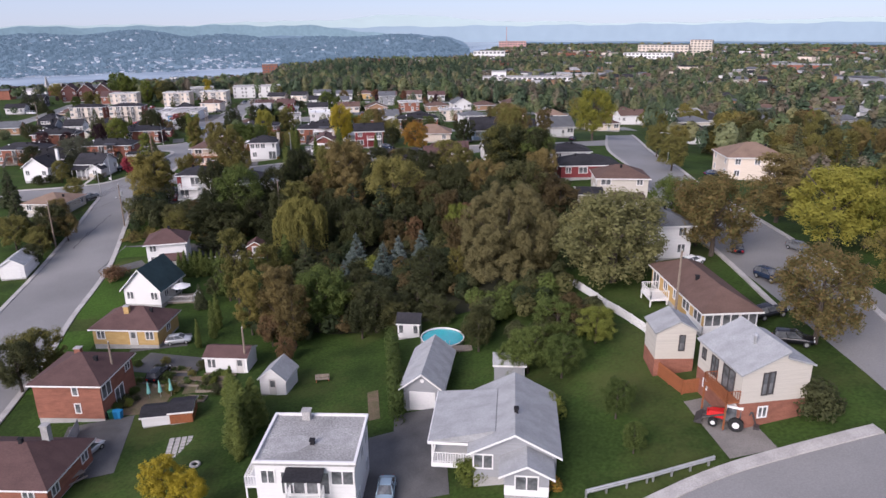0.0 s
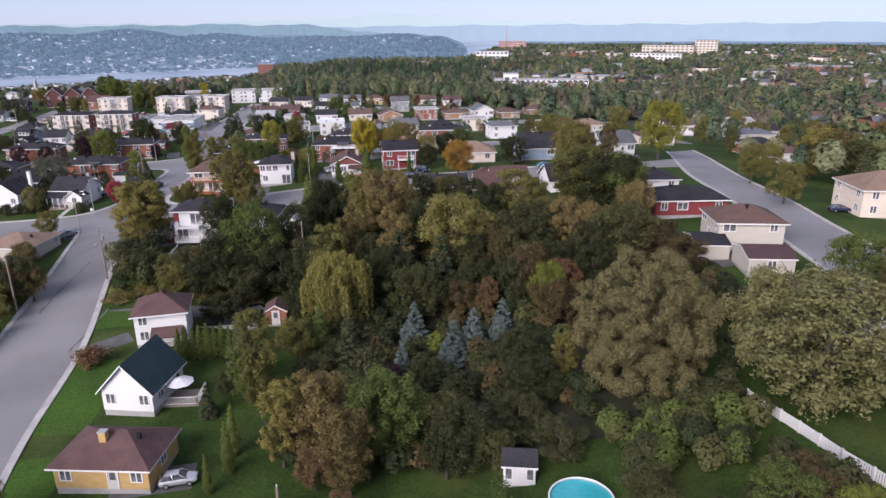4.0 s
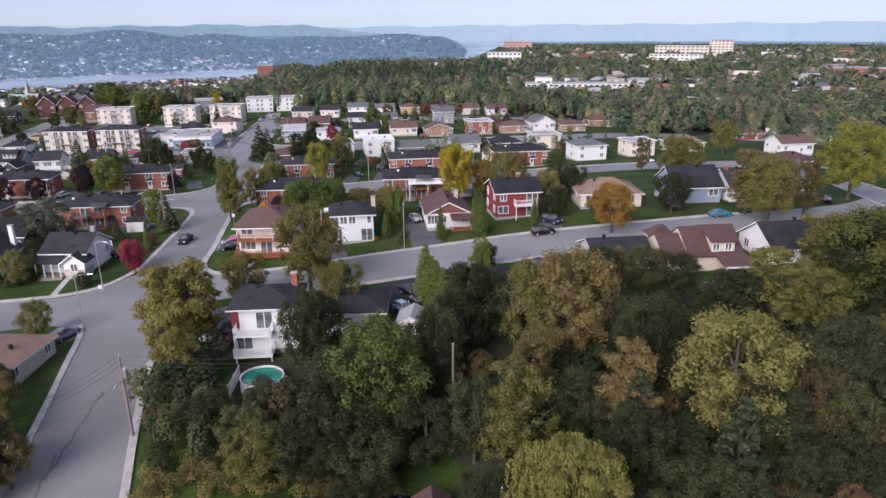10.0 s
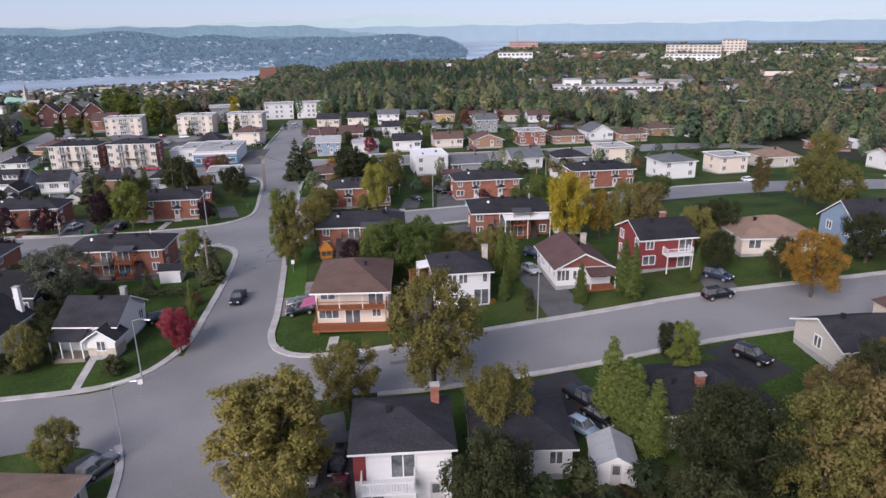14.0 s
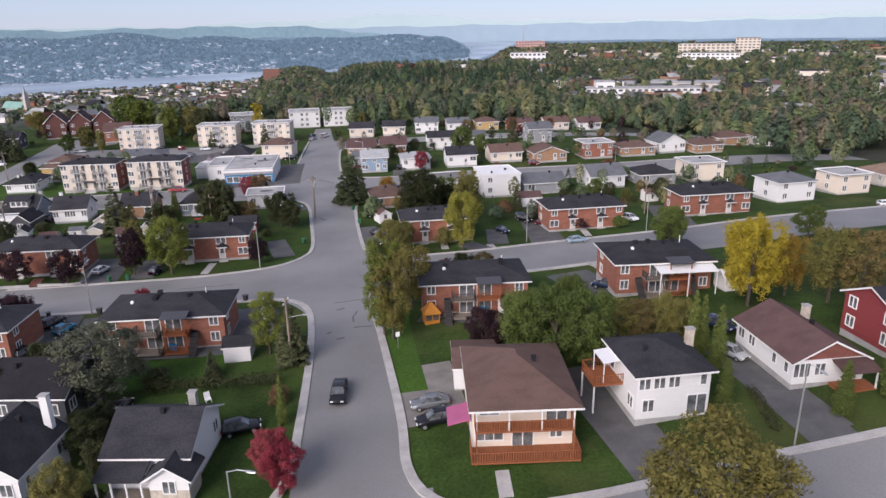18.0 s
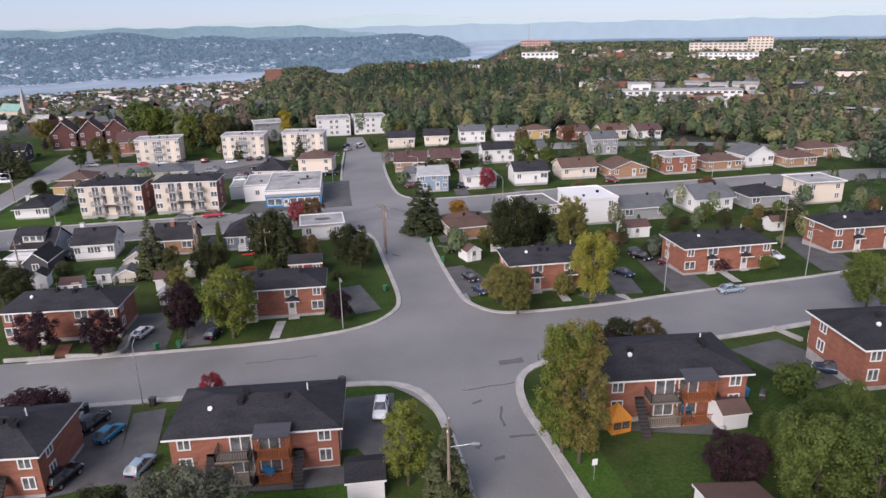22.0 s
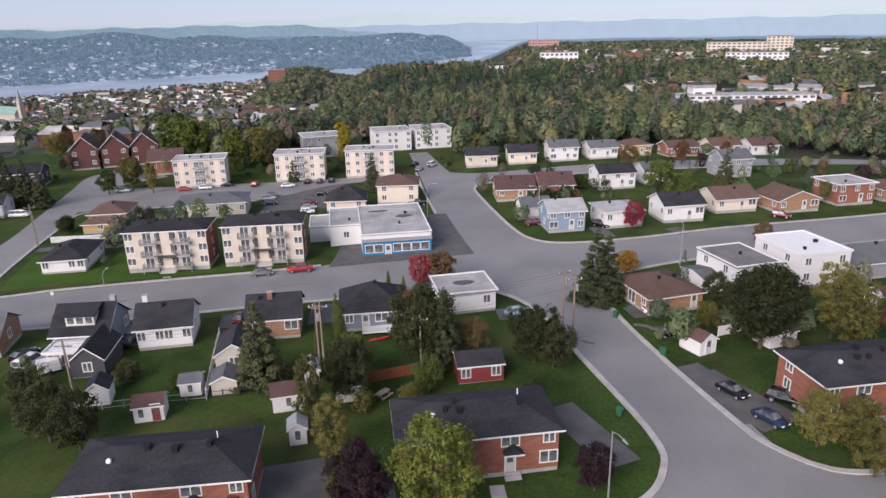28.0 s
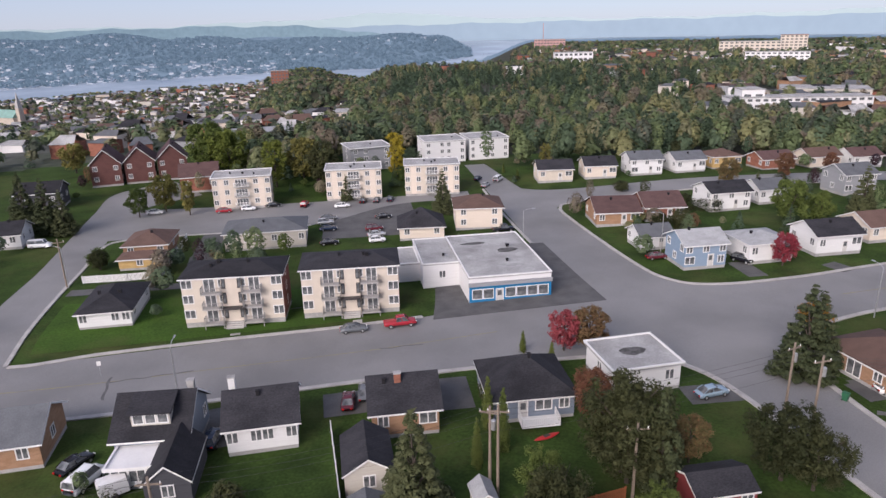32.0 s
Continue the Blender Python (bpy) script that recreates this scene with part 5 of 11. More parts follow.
def stain(ob, x, y, z, rx, ry, width, seed, mat=None):
    """An uneven closed band of dirt lying on a flat roof."""
    rng = random.Random(seed)
    ph = [rng.uniform(0, 6.28) for _ in range(4)]
    s, n = Shape(), 36
    for k, w in ((0, 1 - width), (1, 1.0)):
        for i in range(n):
            a = 2 * math.pi * i / n
            q = w * (1 + 0.1 * math.sin(2 * a + ph[0]) + 0.07 * math.sin(3 * a + ph[1]) + 0.04 * math.sin(7 * a + ph[2 + k]))
            s.v.append((rx * q * math.cos(a), ry * q * math.sin(a), 0))
    s.f = [(i, (i + 1) % n, n + (i + 1) % n, n + i) for i in range(n)]
    s.m = [0] * n
    return part("roof_stain", s, mat or RING, ob, at=pose(x, y, z))


stain(f1, -2.0, -0.9, 6.186, 1.8, 1.3, 0.97, 1, FAINT)
stain(f1, 1.7, 0.0, 6.188, 1.5, 1.1, 0.97, 3, FAINT)
f2 = house("grey-sided bungalow with a large grey shingled roof", 9.4, 50.6, -9.6, 6.8, 9.4, 3.0, "gy", 1.9, GREYW, RGREY, ("W..w",), (), ("ww.w",), ("w.w",))
# veranda on its drive side
vr = thing("veranda", f2.matrix_world.copy(), "white veranda under a broad grey shingled roof", "veranda")
part("roof", Shape().hexa([(-7.2, -3.6, 2.72), (-3.0, -3.6, 3.05), (-3.0, 4.6, 3.05), (-7.2, 4.6, 2.72)], [(-7.2, -3.6, 2.86), (-1.6, -3.6, 4.15), (-1.6, 3.2, 4.15), (-7.2, 4.6, 2.86)]), RGREY, vr)
part("fascia", Shape().box(-7.28, -7.2, -3.65, 4.65, 2.66, 2.88).box(-7.2, -3.3, -3.68, -3.6, 2.62, 2.86), TRIM, vr)
part("deck", Shape().box(-7.0, -3.55, -3.4, 4.4, 0.2, 0.62), TRIM, vr)
for k in range(5):
    part("post", Shape().box(-6.98, -6.84, -3.38 + 1.9 * k, -3.24 + 1.9 * k, 0.6, 2.75), TRIM, vr)
railing(vr, [(-3.6, -3.3), (-6.9, -3.3), (-6.9, 4.3)], 0.62, 0.95, TRIM)
p2 = house("small gabled entrance porch with white posts", 9.4, 44.8, -9.6, 3.5, 2.6, 2.6, "gy", 1.0, GREYW, RGREY, ("W",), vents=0, name="porch", category="porch", lower=TRIM)
ga = house("long grey garage with a shingled gable roof", 2.5, 64.9, -12, 3.9, 8.5, 2.7, "gy", 1.7, GREYW, RGREY, ("g",), (), (), ("w",), vents=0, name="garage", category="garage", base=0.1)
part("gable_vent", Shape().tube((0, -4.31, 3.4), (0, -4.24, 3.4), 0.2, 0.2, 12), TRIM, ga)
shed("small white shed with a dark roof beside the pool", 0.7, 82.2, -10, 2.9, 2.4, 2.3, 1.0, WHITE, RDARK, "gx", ("s.s",))
pl = pool(4.7, 75.9, 2.7, METAL, "round above-ground pool with turquoise water")
part("pool_deck", Shape().box(0.9, 3.4, -3.6, -2.2, 0.95, 1.1), GREYWOOD, pl)
for k in range(4):
    part("deck_post", Shape().box(1.0 + 0.75 * k, 1.1 + 0.75 * k, -3.55, -3.45, -0.3, 0.95), GREYWOOD, pl)
part("ladder", Shape().tube((0.2, -2.6, 0.2), (0.2, -2.4, 1.9), 0.03, 0.03, 6).tube((0.7, -2.6, 0.2), (0.7, -2.4, 1.9), 0.03, 0.03, 6).tube((0.2, -2.5, 0.8), (0.7, -2.5, 0.8), 0.03, 0.03, 6), TRIM, pl)
shed("grey metal garden shed with a gable roof", -15.1, 72.0, -14, 3.2, 3.5, 2.2, 1.4, WHITE, RGREY, "gy", ("d",))
shed("low white shed with a brown roof", -22.5, 79.4, -8, 5.5, 3.5, 2.3, 0.8, WHITE, RWINE, "gx", ("w.d",))
house("two-storey red brick house with a wine-brown hipped roof", -37.6, 72.5, -6, 7.7, 7.4, 5.0, "hip", 2.0, BRICK, RWINE, ("..s.", "..s."), (), ("w", "ww"), ("D", "D.w"), chimney=(-0.1, 0.1, 0.3, BRICK))
house("yellow brick bungalow with a wine-brown hipped roof", -38.1, 89.9, -7, 9.2, 6.4, 3.0, "hip", 2.0, YBRICK, RWINE, ("w.dw",), (), ("ww",), ("w",), chimney=(-0.1, -0.3, 0.3, YBRICK))
house("white house with a steep dark green gable roof", -39.9, 103.0, -10, 5.9, 7.2, 3.0, "gy", 3.4, WHITE, RGREEN, ("w.w",), (), ("ww",), ("wD",), vents=0)
wb = house("white two-storey house with a wine-brown hipped roof", -42.1, 118.2, 10, 6.5, 6.2, 4.8, "hip", 1.8, WHITE, RWINE, ("w.w", "w.."), (), ("w", "ww"), ("w", "w.w"), chimney=None)
part("porch_roof", Shape().hexa([(-1.2, -5.0, 1.9), (2.6, -5.0, 1.9), (2.6, -3.2, 2.7), (-1.2, -3.2, 2.7)], [(-1.2, -5.0, 2.05), (2.6, -5.0, 2.05), (2.6, -3.2, 2.85), (-1.2, -3.2, 2.85)]), RWINE, wb)
for k in (-1.05, 2.45):
    part("porch_post", Shape().box(k - 0.07, k + 0.07, -4.9, -4.76, -0.3, 1.93), TRIM, wb)
shed("little brown shed at the end of a driveway", -27.9, 124.2, 2, 3.1, 3.2, 2.2, 1.0, BRICK, RWINE, "gy", ("d",))
house("bungalow with a wine-brown hipped roof and a chimney", -37.8, 57.4, -6, 10.5, 7.4, 3.0, "hip", 2.2, BRICK, RWINE, ("w.w",), (), (), ("w.w",), chimney=(0.5, 0.4, 0.8, FOUND))
shed("pale garage with a grey metal roof", -67.8, 116.5, 8, 4.0, 6.6, 2.4, 1.2, WHITE, RGREY, "gy", ("g",), name="garage")

# ---- houses by the hill street ----
def slope_house(label, x, y, rot, profile, d, split, roofs, sink=0.0):
    """A house whose front is a polygon of (x, z) corners, pulled back through its depth; brick below, siding above."""
    ob = thing("house", pose(x, y, ground(x, y) - sink, 0, 0, rot), label, "house")
    xs = [p[0] for p in profile]
    lo, hi = min(xs), max(xs)
    part("lower_wall", Shape().box(lo, hi, -d / 2, d / 2, -0.8, split), BRICK, ob)
    s, n = Shape(), len(profile) + 2
    line = [(lo, split)] + [(hi, split)] + list(reversed(profile))
    s.v = [(px, -d / 2, z) for px, z in line] + [(px, d / 2, z) for px, z in line]
    s.f = [tuple(range(n)), tuple(range(2 * n - 1, n - 1, -1))] + [(i, n + i, n + (i + 1) % n, (i + 1) % n) for i in range(n)]
    s.m = [0] * len(s.f)
    part("wall", s, BEIGE, ob)
    for (x0, z0), (x1, z1) in roofs:
        t = Shape()
        t.hexa([(x0, -d / 2 - 0.2, z0 + 0.01), (x1, -d / 2 - 0.2, z1 + 0.01), (x1, d / 2 + 0.2, z1 + 0.01), (x0, d / 2 + 0.2, z0 + 0.01)],
               [(x0, -d / 2 - 0.2, z0 + 0.16), (x1, -d / 2 - 0.2, z1 + 0.16), (x1, d / 2 + 0.2, z1 + 0.16), (x0, d / 2 + 0.2, z0 + 0.16)])
        part("roof", t, RGREY, ob)
    return ob


bh = slope_house("beige two-storey house with a steep grey roof over red brick", 30.9, 50.8, 5, [(-3.6, 4.7), (0.2, 6.4), (0.2, 5.9), (2.6, 5.1)], 6.8, 2.0, [((-3.85, 4.62), (0.35, 6.46)), ((0.2, 5.9), (2.85, 5.02))])
window(bh, pose(-1.5, -3.4, 3.7), 0.35, 1.9, DTRIM, 0)
window(bh, pose(-0.95, -3.4, 3.75), 0.35, 1.9, DTRIM, 0)
window(bh, pose(-1.4, -3.4, 1.05), 0.7, 0.9, TRIM, 1)
for wy, wz, ww, wh in ((2.5, 3.7, 0.5, 0.9), (0.7, 3.4, 0.9, 1.6), (-1.5, 3.35, 1.6, 1.9)):
    window(bh, pose(-3.6, wy, wz, 0, 0, 270), ww, wh, DTRIM, 1)
window(bh, pose(-3.6, 1.8, 1.0, 0, 0, 270), 0.6, 0.7, TRIM, 0)
door(bh, pose(-3.6, -2.4, 1.05, 0, 0, 270), 1.0, 2.05, TRIM)
balcony(bh, -3.6, -1.6, 2.25, 3.6, 1.2, WOOD, WOOD, True, None, 270)
part("flue", Shape().tube((-1.0, -0.6, 5.6), (-1.0, -0.6, 6.8), 0.14, 0.14, 8).tube((-1.0, -0.6, 6.8), (-1.0, -0.6, 6.95), 0.22, 0.1, 8), METAL, bh)
tw2 = slope_house("narrow beige wing with a sloping grey roof over red brick", 26.2, 58.6, -4, [(-1.9, 4.3), (0.2, 5.4), (1.9, 4.5)], 3.4, 1.5, [((-2.1, 4.2), (0.25, 5.42)), ((0.2, 5.42), (2.1, 4.4))])
window(tw2, pose(0.6, -1.7, 3.2), 0.4, 1.5, DTRIM, 0)
fence([(24.6, 57.2), (25.6, 53.4), (28.4, 53.2)], 1.5, WOOD, "brown wooden board fence round a small yard")
ob2 = house("orange bungalow with a brown hipped roof and glazed porch", 34.2, 69.7, 0, 5.8, 14.8, 3.0, "hip", 1.7, YBRICK, RBROWN, ("WWW",), (), ("DwwWW",), ())
part("glazed_porch", Shape().box(-2.98, 2.98, -7.48, -7.41, 0.4, 1.25).box(-2.98, -2.91, -7.48, -3.4, 0.4, 1.25), TRIM, ob2, "white panelled lower wall of the porch")
part("deck", Shape().box(-5.2, -2.95, 1.6, 4.8, 0.5, 0.72), TRIM, ob2, "white wooden deck")
for k, q in ((-5.1, 1.7), (-5.1, 4.7), (-3.1, 1.7), (-3.1, 4.7)):
    part("deck_post", Shape().box(k - 0.07, k + 0.07, q - 0.07, q + 0.07, -0.8, 0.52), TRIM, ob2)
railing(ob2, [(-3.0, 1.65), (-5.15, 1.65), (-5.15, 4.75), (-3.0, 4.75)], 0.72, 1.0, TRIM)
house("white two-storey house behind a big maple", 36.4, 90.9, 0, 8, 8, 5.4, "hip", 1.8, WHITE, RSLATE, ("w.w", "w.w"), (), ("w.w", "ww"), ())
house("red bungalow with a dark roof and white windows", 40.5, 142.0, -2, 12.5, 8.4, 3.2, "hip", 1.6, REDW, RDARK, ("wW.w",), (), ("w",), ())
house("beige bungalow with a brown hipped roof", 42.2, 124.5, -8, 9.4, 8.0, 4.2, "hip", 1.8, BEIGE, RBROWN, (".", "W.w"), (), ("w", "W.w"), ())
shed("low carport with a black shingled roof", 35.4, 121.2, -8, 4.6, 6.4, 2.3, 0.7, BEIGE, RDARK, "gx", (), name="carport")
shed("garage with a plum-brown shingled roof", 39.8, 113.6, -8, 6.0, 6.2, 2.4, 0.9, BEIGE, RPLUM, "gx", ("w",), name="garage")
house("dark grey bungalow with a low dark roof", 40.5, 158.0, -2, 9, 8, 3.0, "hip", 1.5, WHITE, RDARK, ("w.w",), (), ("w",), ())
house("beige two-storey house with a tan hipped roof", 76.0, 140.0, -8, 12, 10, 5.4, "hip", 2.4, CREAM, RTAN, ("w.w", "www"), (), ("w.w", "w.w"), ())

# ---- south side of the first cross street ----
ph = house("white two-storey house with red side wall, charcoal roof", -45.7, 153.7, -1, 7.6, 7.4, 5.8, "hip", 1.4, WHITE, RDARK, ("D.d", ".D."), ("w.w", "w.w"), ("w.w", "ww"), ("w", "w"), chimney=(0.75, 0.6, 0.6, BRICK))
balcony(ph, -1.2, -3.7, 3.0, 4.2, 1.8, TRIM, TRIM, True)
balcony(ph, -1.2, -3.7, 0.6, 4.4, 2.2, TRIM, TRIM)
part("side_wall", Shape().box(-3.85, -3.8, -3.7, 3.7, 0.5, 5.8).box(-3.8, -2.9, -3.75, -3.7, 3.0, 5.8), REDW, ph, "red siding")
house("low house with a charcoal roof next to a fresh driveway", -35.6, 155.4, -4, 8.0, 7.6, 3.2, "hip", 1.6, WHITE, RDARK, ("w.w",), (), (), ("w",))
house("cream bungalow with a charcoal hipped roof", -19.0, 157.2, 1, 10.4, 8.0, 3.1, "hip", 1.7, CREAM, RDARK, ("ww.w",), (), ("w.w",), (), chimney=(-0.1, -0.4, 0.3, BRICK))
shed("pale barrel-roofed shed behind a hedge", -28.4, 151.6, -10, 3.4, 4.0, 1.9, 1.0, WHITE, RGREY, "gy", ("d",))
YELLOWW = material("pale_yellow_siding", (0.57, 0.5, 0.4), 0.7, 0.12, 0.7, 6.0, 0.15, stretch=(0.4, 0.4, 14))
def ridge_module(ob, x0, x1, y0, y1, h, rise, wall, roofing, over=0.3):
    """Part of a house under a ridge that runs along x: a five-sided body and its roof of two slabs."""
    ym, t = (y0 + y1) / 2, 0.16
    prof = [(y0, -0.6), (y1, -0.6), (y1, h), (ym, h + rise), (y0, h)]
    sh = Shape()
    sh.v = [(x0, y, z) for y, z in prof] + [(x1, y, z) for y, z in prof]
    sh.f = [(4, 3, 2, 1, 0), (5, 6, 7, 8, 9)] + [(i, (i + 1) % 5, 5 + (i + 1) % 5, 5 + i) for i in range(5)]
    sh.m = [0] * 7
    part("wall", sh, wall, ob)
    drop = rise * over / (ym - y0)
    sl = Shape()
    for ye in (y0 - over, y1 + over):
        pts = [(x0 - 0.12, ye, h - drop), (x1 + 0.12, ye, h - drop), (x1 + 0.12, ym, h + rise), (x0 - 0.12, ym, h + rise)]
        pts = pts if ye < ym else pts[::-1]
        sl.hexa([(x, y, z + 0.01) for x, y, z in pts], [(x, y, z + t) for x, y, z in pts])
    return part("roof", sl, roofing, ob)


yh = thing("house", pose(0, 0, ground(11, 163) - 0.5), "yellow house with stepped steep brown roofs and a covered porch", "house")
ridge_module(yh, 5.9, 9.2, 159.2, 167.0, 2.4, 2.1, YELLOWW, RWINE)
ridge_module(yh, 9.2, 11.8, 159.0, 167.2, 2.6, 2.8, YELLOWW, RWINE)
ridge_module(yh, 11.8, 16.8, 159.0, 167.2, 2.6, 2.95, YELLOWW, RWINE)
part("wing", Shape().box(7.0, 10.2, 167.2, 169.6, -0.6, 3.0), YELLOWW, yh)
part("wing_roof", Shape().hexa([(6.7, 166.8, 3.0), (10.5, 166.8, 3.0), (10.5, 169.9, 3.0), (6.7, 169.9, 3.0)], [(8.3, 166.8, 4.5), (9.0, 166.8, 4.5), (9.0, 168.0, 4.5), (8.3, 168.0, 4.5)]), RWINE, yh)
part("dormer", Shape().hexa([(12.4, 159.3, 2.7), (15.6, 159.3, 2.7), (15.6, 163.0, 2.7), (12.4, 163.0, 2.7)], [(12.4, 159.3, 4.4), (15.6, 159.3, 4.4), (15.6, 163.0, 5.4), (12.4, 163.0, 5.4)]), YELLOWW, yh)
part("dormer_roof", Shape().hexa([(12.1, 158.95, 4.32), (15.9, 158.95, 4.32), (15.9, 163.2, 5.47), (12.1, 163.2, 5.47)], [(12.1, 158.95, 4.48), (15.9, 158.95, 4.48), (15.9, 163.2, 5.63), (12.1, 163.2, 5.63)]), RWINE, yh)
for k in (13.0, 14.7):
    window(yh, pose(k, 159.3, 3.6), 0.8, 0.95, TRIM, 1)
for k, q in ((9.2, 4.0), (9.2, 3.2)):
    window(yh, pose(k, 162.6, q, 0, 0, 270), 0.35, 0.5, TRIM, 0)
part("porch_roof", Shape().hexa([(12.6, 155.2, 2.05), (16.9, 155.2, 2.05), (16.9, 159.0, 2.75), (12.6, 159.0, 2.75)], [(12.6, 155.2, 2.22), (16.9, 155.2, 2.22), (16.9, 159.0, 2.92), (12.6, 159.0, 2.92)]), RWINE, yh)
part("porch_fascia", Shape().box(12.55, 16.95, 155.1, 155.2, 2.0, 2.24), TRIM, yh)
part("porch_deck", Shape().box(12.4, 17.4, 154.6, 159.0, -0.2, 0.35), WOOD, yh)
for k in (12.8, 14.7, 16.7):
    part("porch_post", Shape().box(k - 0.07, k + 0.07, 155.3, 155.44, 0.3, 2.1), TRIM, yh)
house("white house with a dark steep gable roof", 25.7, 163.4, 4, 10.0, 8.2, 2.9, "gx", 2.7, WHITE, RDARK, ("w.ww",), (), ("ww",), ("w",), sink=0.8)
ch_ = house("small cream house with a dark slate roof among trees", 0.4, 163.4, 2, 7.8, 7.4, 2.7, "gx", 1.7, BEIGE, RDARK, ("w.w",), (), ("w",), ())
fg = Shape()
fg.v = [(-2.2, -4.6, 2.3), (-0.2, -4.6, 2.3), (-1.2, -4.6, 3.4), (-2.2, -2.4, 2.3), (-0.2, -2.4, 2.3), (-1.2, -1.9, 3.4)]
fg.f, fg.m = [(0, 1, 2), (5, 4, 3), (0, 3, 4, 1)], [0, 0, 0]
part("front_gable", fg, GREYW, ch_)
part("front_gable_roof", Shape().hexa([(-2.45, -4.75, 2.25), (-1.2, -4.75, 3.45), (-1.2, -1.5, 3.45), (-2.45, -2.5, 2.25)], [(-2.45, -4.75, 2.37), (-1.2, -4.75, 3.57), (-1.2, -1.5, 3.57), (-2.45, -2.5, 2.37)]).hexa([(-1.2, -4.75, 3.45), (0.05, -4.75, 2.25), (0.05, -2.5, 2.25), (-1.2, -1.5, 3.45)], [(-1.2, -4.75, 3.57), (0.05, -4.75, 2.37), (0.05, -2.5, 2.37), (-1.2, -1.5, 3.57)]), RDARK, ch_)
window(ch_, pose(-1.2, -4.6, 2.6), 0.6, 0.45, TRIM, 1)
pl3 = pool(10.4, 150.8, 2.85, BLUE, "round blue above-ground pool")
pl3.children[-1].data.materials[0] = DEEPWATER
pl4 = pool(-45.3, 143.6, 2.35, TRIM, "round above-ground pool of green water by a white deck")
pl4.children[-1].data.materials[0] = GREENWATER
fence([(-48.2, 145.6), (-48.6, 142.0)], 1.6, TRIM, "white board screen beside a pool", 0.2, 1.8, 0.1, "fence", True)

# ---- north side of the first cross street ----
b1 = house("cream house with a broad brown hipped roof and wooden balcony", -50.8, 188.3, -3, 8.9, 10.0, 5.4, "hip", 1.9, CREAM, RBROWN, ("pDw", "W.D"), ("w.w", "ww"), ("w.w", "w.w"), ("w", "w.w"))
for v in next(c for c in b1.children if c.name.startswith("roof")).data.vertices:
    v.co.y -= 1.5 if v.co.y < -4.9 else 0.0
balcony(b1, 0.0, -5.0, 3.0, 8.6, 1.5, WOOD, WOOD, True)
balcony(b1, 0.0, -5.0, 0.55, 9.4, 2.4, WOOD, WOOD)
for k in (-4.2, -1.4, 1.4, 4.2):
    part("veranda_post", Shape().box(k - 0.06, k + 0.06, -6.46, -6.34, 3.0, 5.35), TRIM, b1)
shed("white annex with a low brown roof", -53.4, 198.0, -4, 4.6, 6.4, 2.6, 0.8, WHITE, RBROWN, "gx", ("w",), name="garage")
b2 = house("white two-storey house with a charcoal roof and a raised wooden deck", -37.2, 188.2, 3, 7.0, 7.4, 5.1, "hip", 1.5, WHITE, RDARK, ("w.D", "www.s"), ("w.w", "w.w"), ("s.w", "D.."), ("w", "w"), chimney=(1.06, 0.3, 0.2, STONE))
bd = balcony(b2, -3.5, 1.0, 2.6, 3.4, 2.9, WOOD, WOOD, False, None, 270)
for px0, py0 in ((-1.6, -2.8), (1.6, -2.8)):
    part("deck_post", Shape().box(px0 - 0.07, px0 + 0.07, py0 - 0.07, py0 + 0.07, -3.0, -0.16), TRIM, bd)
part("deck_canopy", Shape().hexa([(-1.4, -1.9, 2.0), (1.4, -1.9, 2.0), (1.4, 0.02, 2.25), (-1.4, 0.02, 2.25)], [(-1.4, -1.9, 2.07), (1.4, -1.9, 2.07), (1.4, 0.02, 2.32), (-1.4, 0.02, 2.32)]), TRIM, bd)
for px0 in (-1.3, 1.3):
    part("canopy_post", Shape().box(px0 - 0.04, px0 + 0.04, -1.85, -1.77, 0, 2.02), TRIM, bd)
wbg = house("white bungalow with a wine-brown roof and a brown timber gable", -20.9, 191.6, 2, 7.4, 9.8, 3.0, "gy", 2.0, WHITE, RWINE, ("pw.w",), (), ("ww.ss",), ("w",), chimney=(0.6, 0.5, 0.2, STONE), gable=DBRICK)
part("porch_roof", Shape().hexa([(0.2, -6.9, 2.25), (4.0, -6.9, 2.25), (4.0, -4.9, 2.75), (0.2, -4.9, 2.75)], [(0.2, -6.9, 2.4), (4.0, -6.9, 2.4), (4.0, -4.9, 2.9), (0.2, -4.9, 2.9)]), RWINE, wbg)
part("porch_deck", Shape().box(0.2, 3.9, -6.8, -4.95, -0.3, 0.5), WOOD, wbg)
for k in (0.4, 3.7):
    part("porch_post", Shape().box(k - 0.07, k + 0.07, -6.75, -6.61, 0.5, 2.3), TRIM, wbg)
b3 = house("dark red two-storey house with a white balcony", -8.6, 193.2, 5, 7.8, 7.2, 4.9, "gx", 1.8, REDW, RDARK, ("W.D", "w.D"), (), ("w.w", "w.w"), ("w", "w"), chimney=(0.3, 0.2, 0.5, BRICK))
balcony(b3, 1.2, -3.6, 2.7, 3.8, 1.5, TRIM, TRIM, True)
house("beige bungalow with a tan hipped roof", 9.5, 196.0, -4, 11.0, 8.8, 3.0, "hip", 2.0, CREAM, RTAN, ("W.w",), (), ("w",), ("w",))
house("light blue house with a dark steep gable roof", 25.5, 196.5, 2, 9.0, 8.5, 3.3, "gx", 3.2, BLUEW, RDARK, ("w.W",), (), ("ww",), ("w",))
house("white house with a dark gable and a brick chimney", 35.5, 196.0, 2, 8.0, 8.0, 3.2, "gx", 2.6, WHITE, RDARK, ("w.w",), (), ("ww",), ("w",), chimney=(-0.8, 0, 0.6, BRICK))
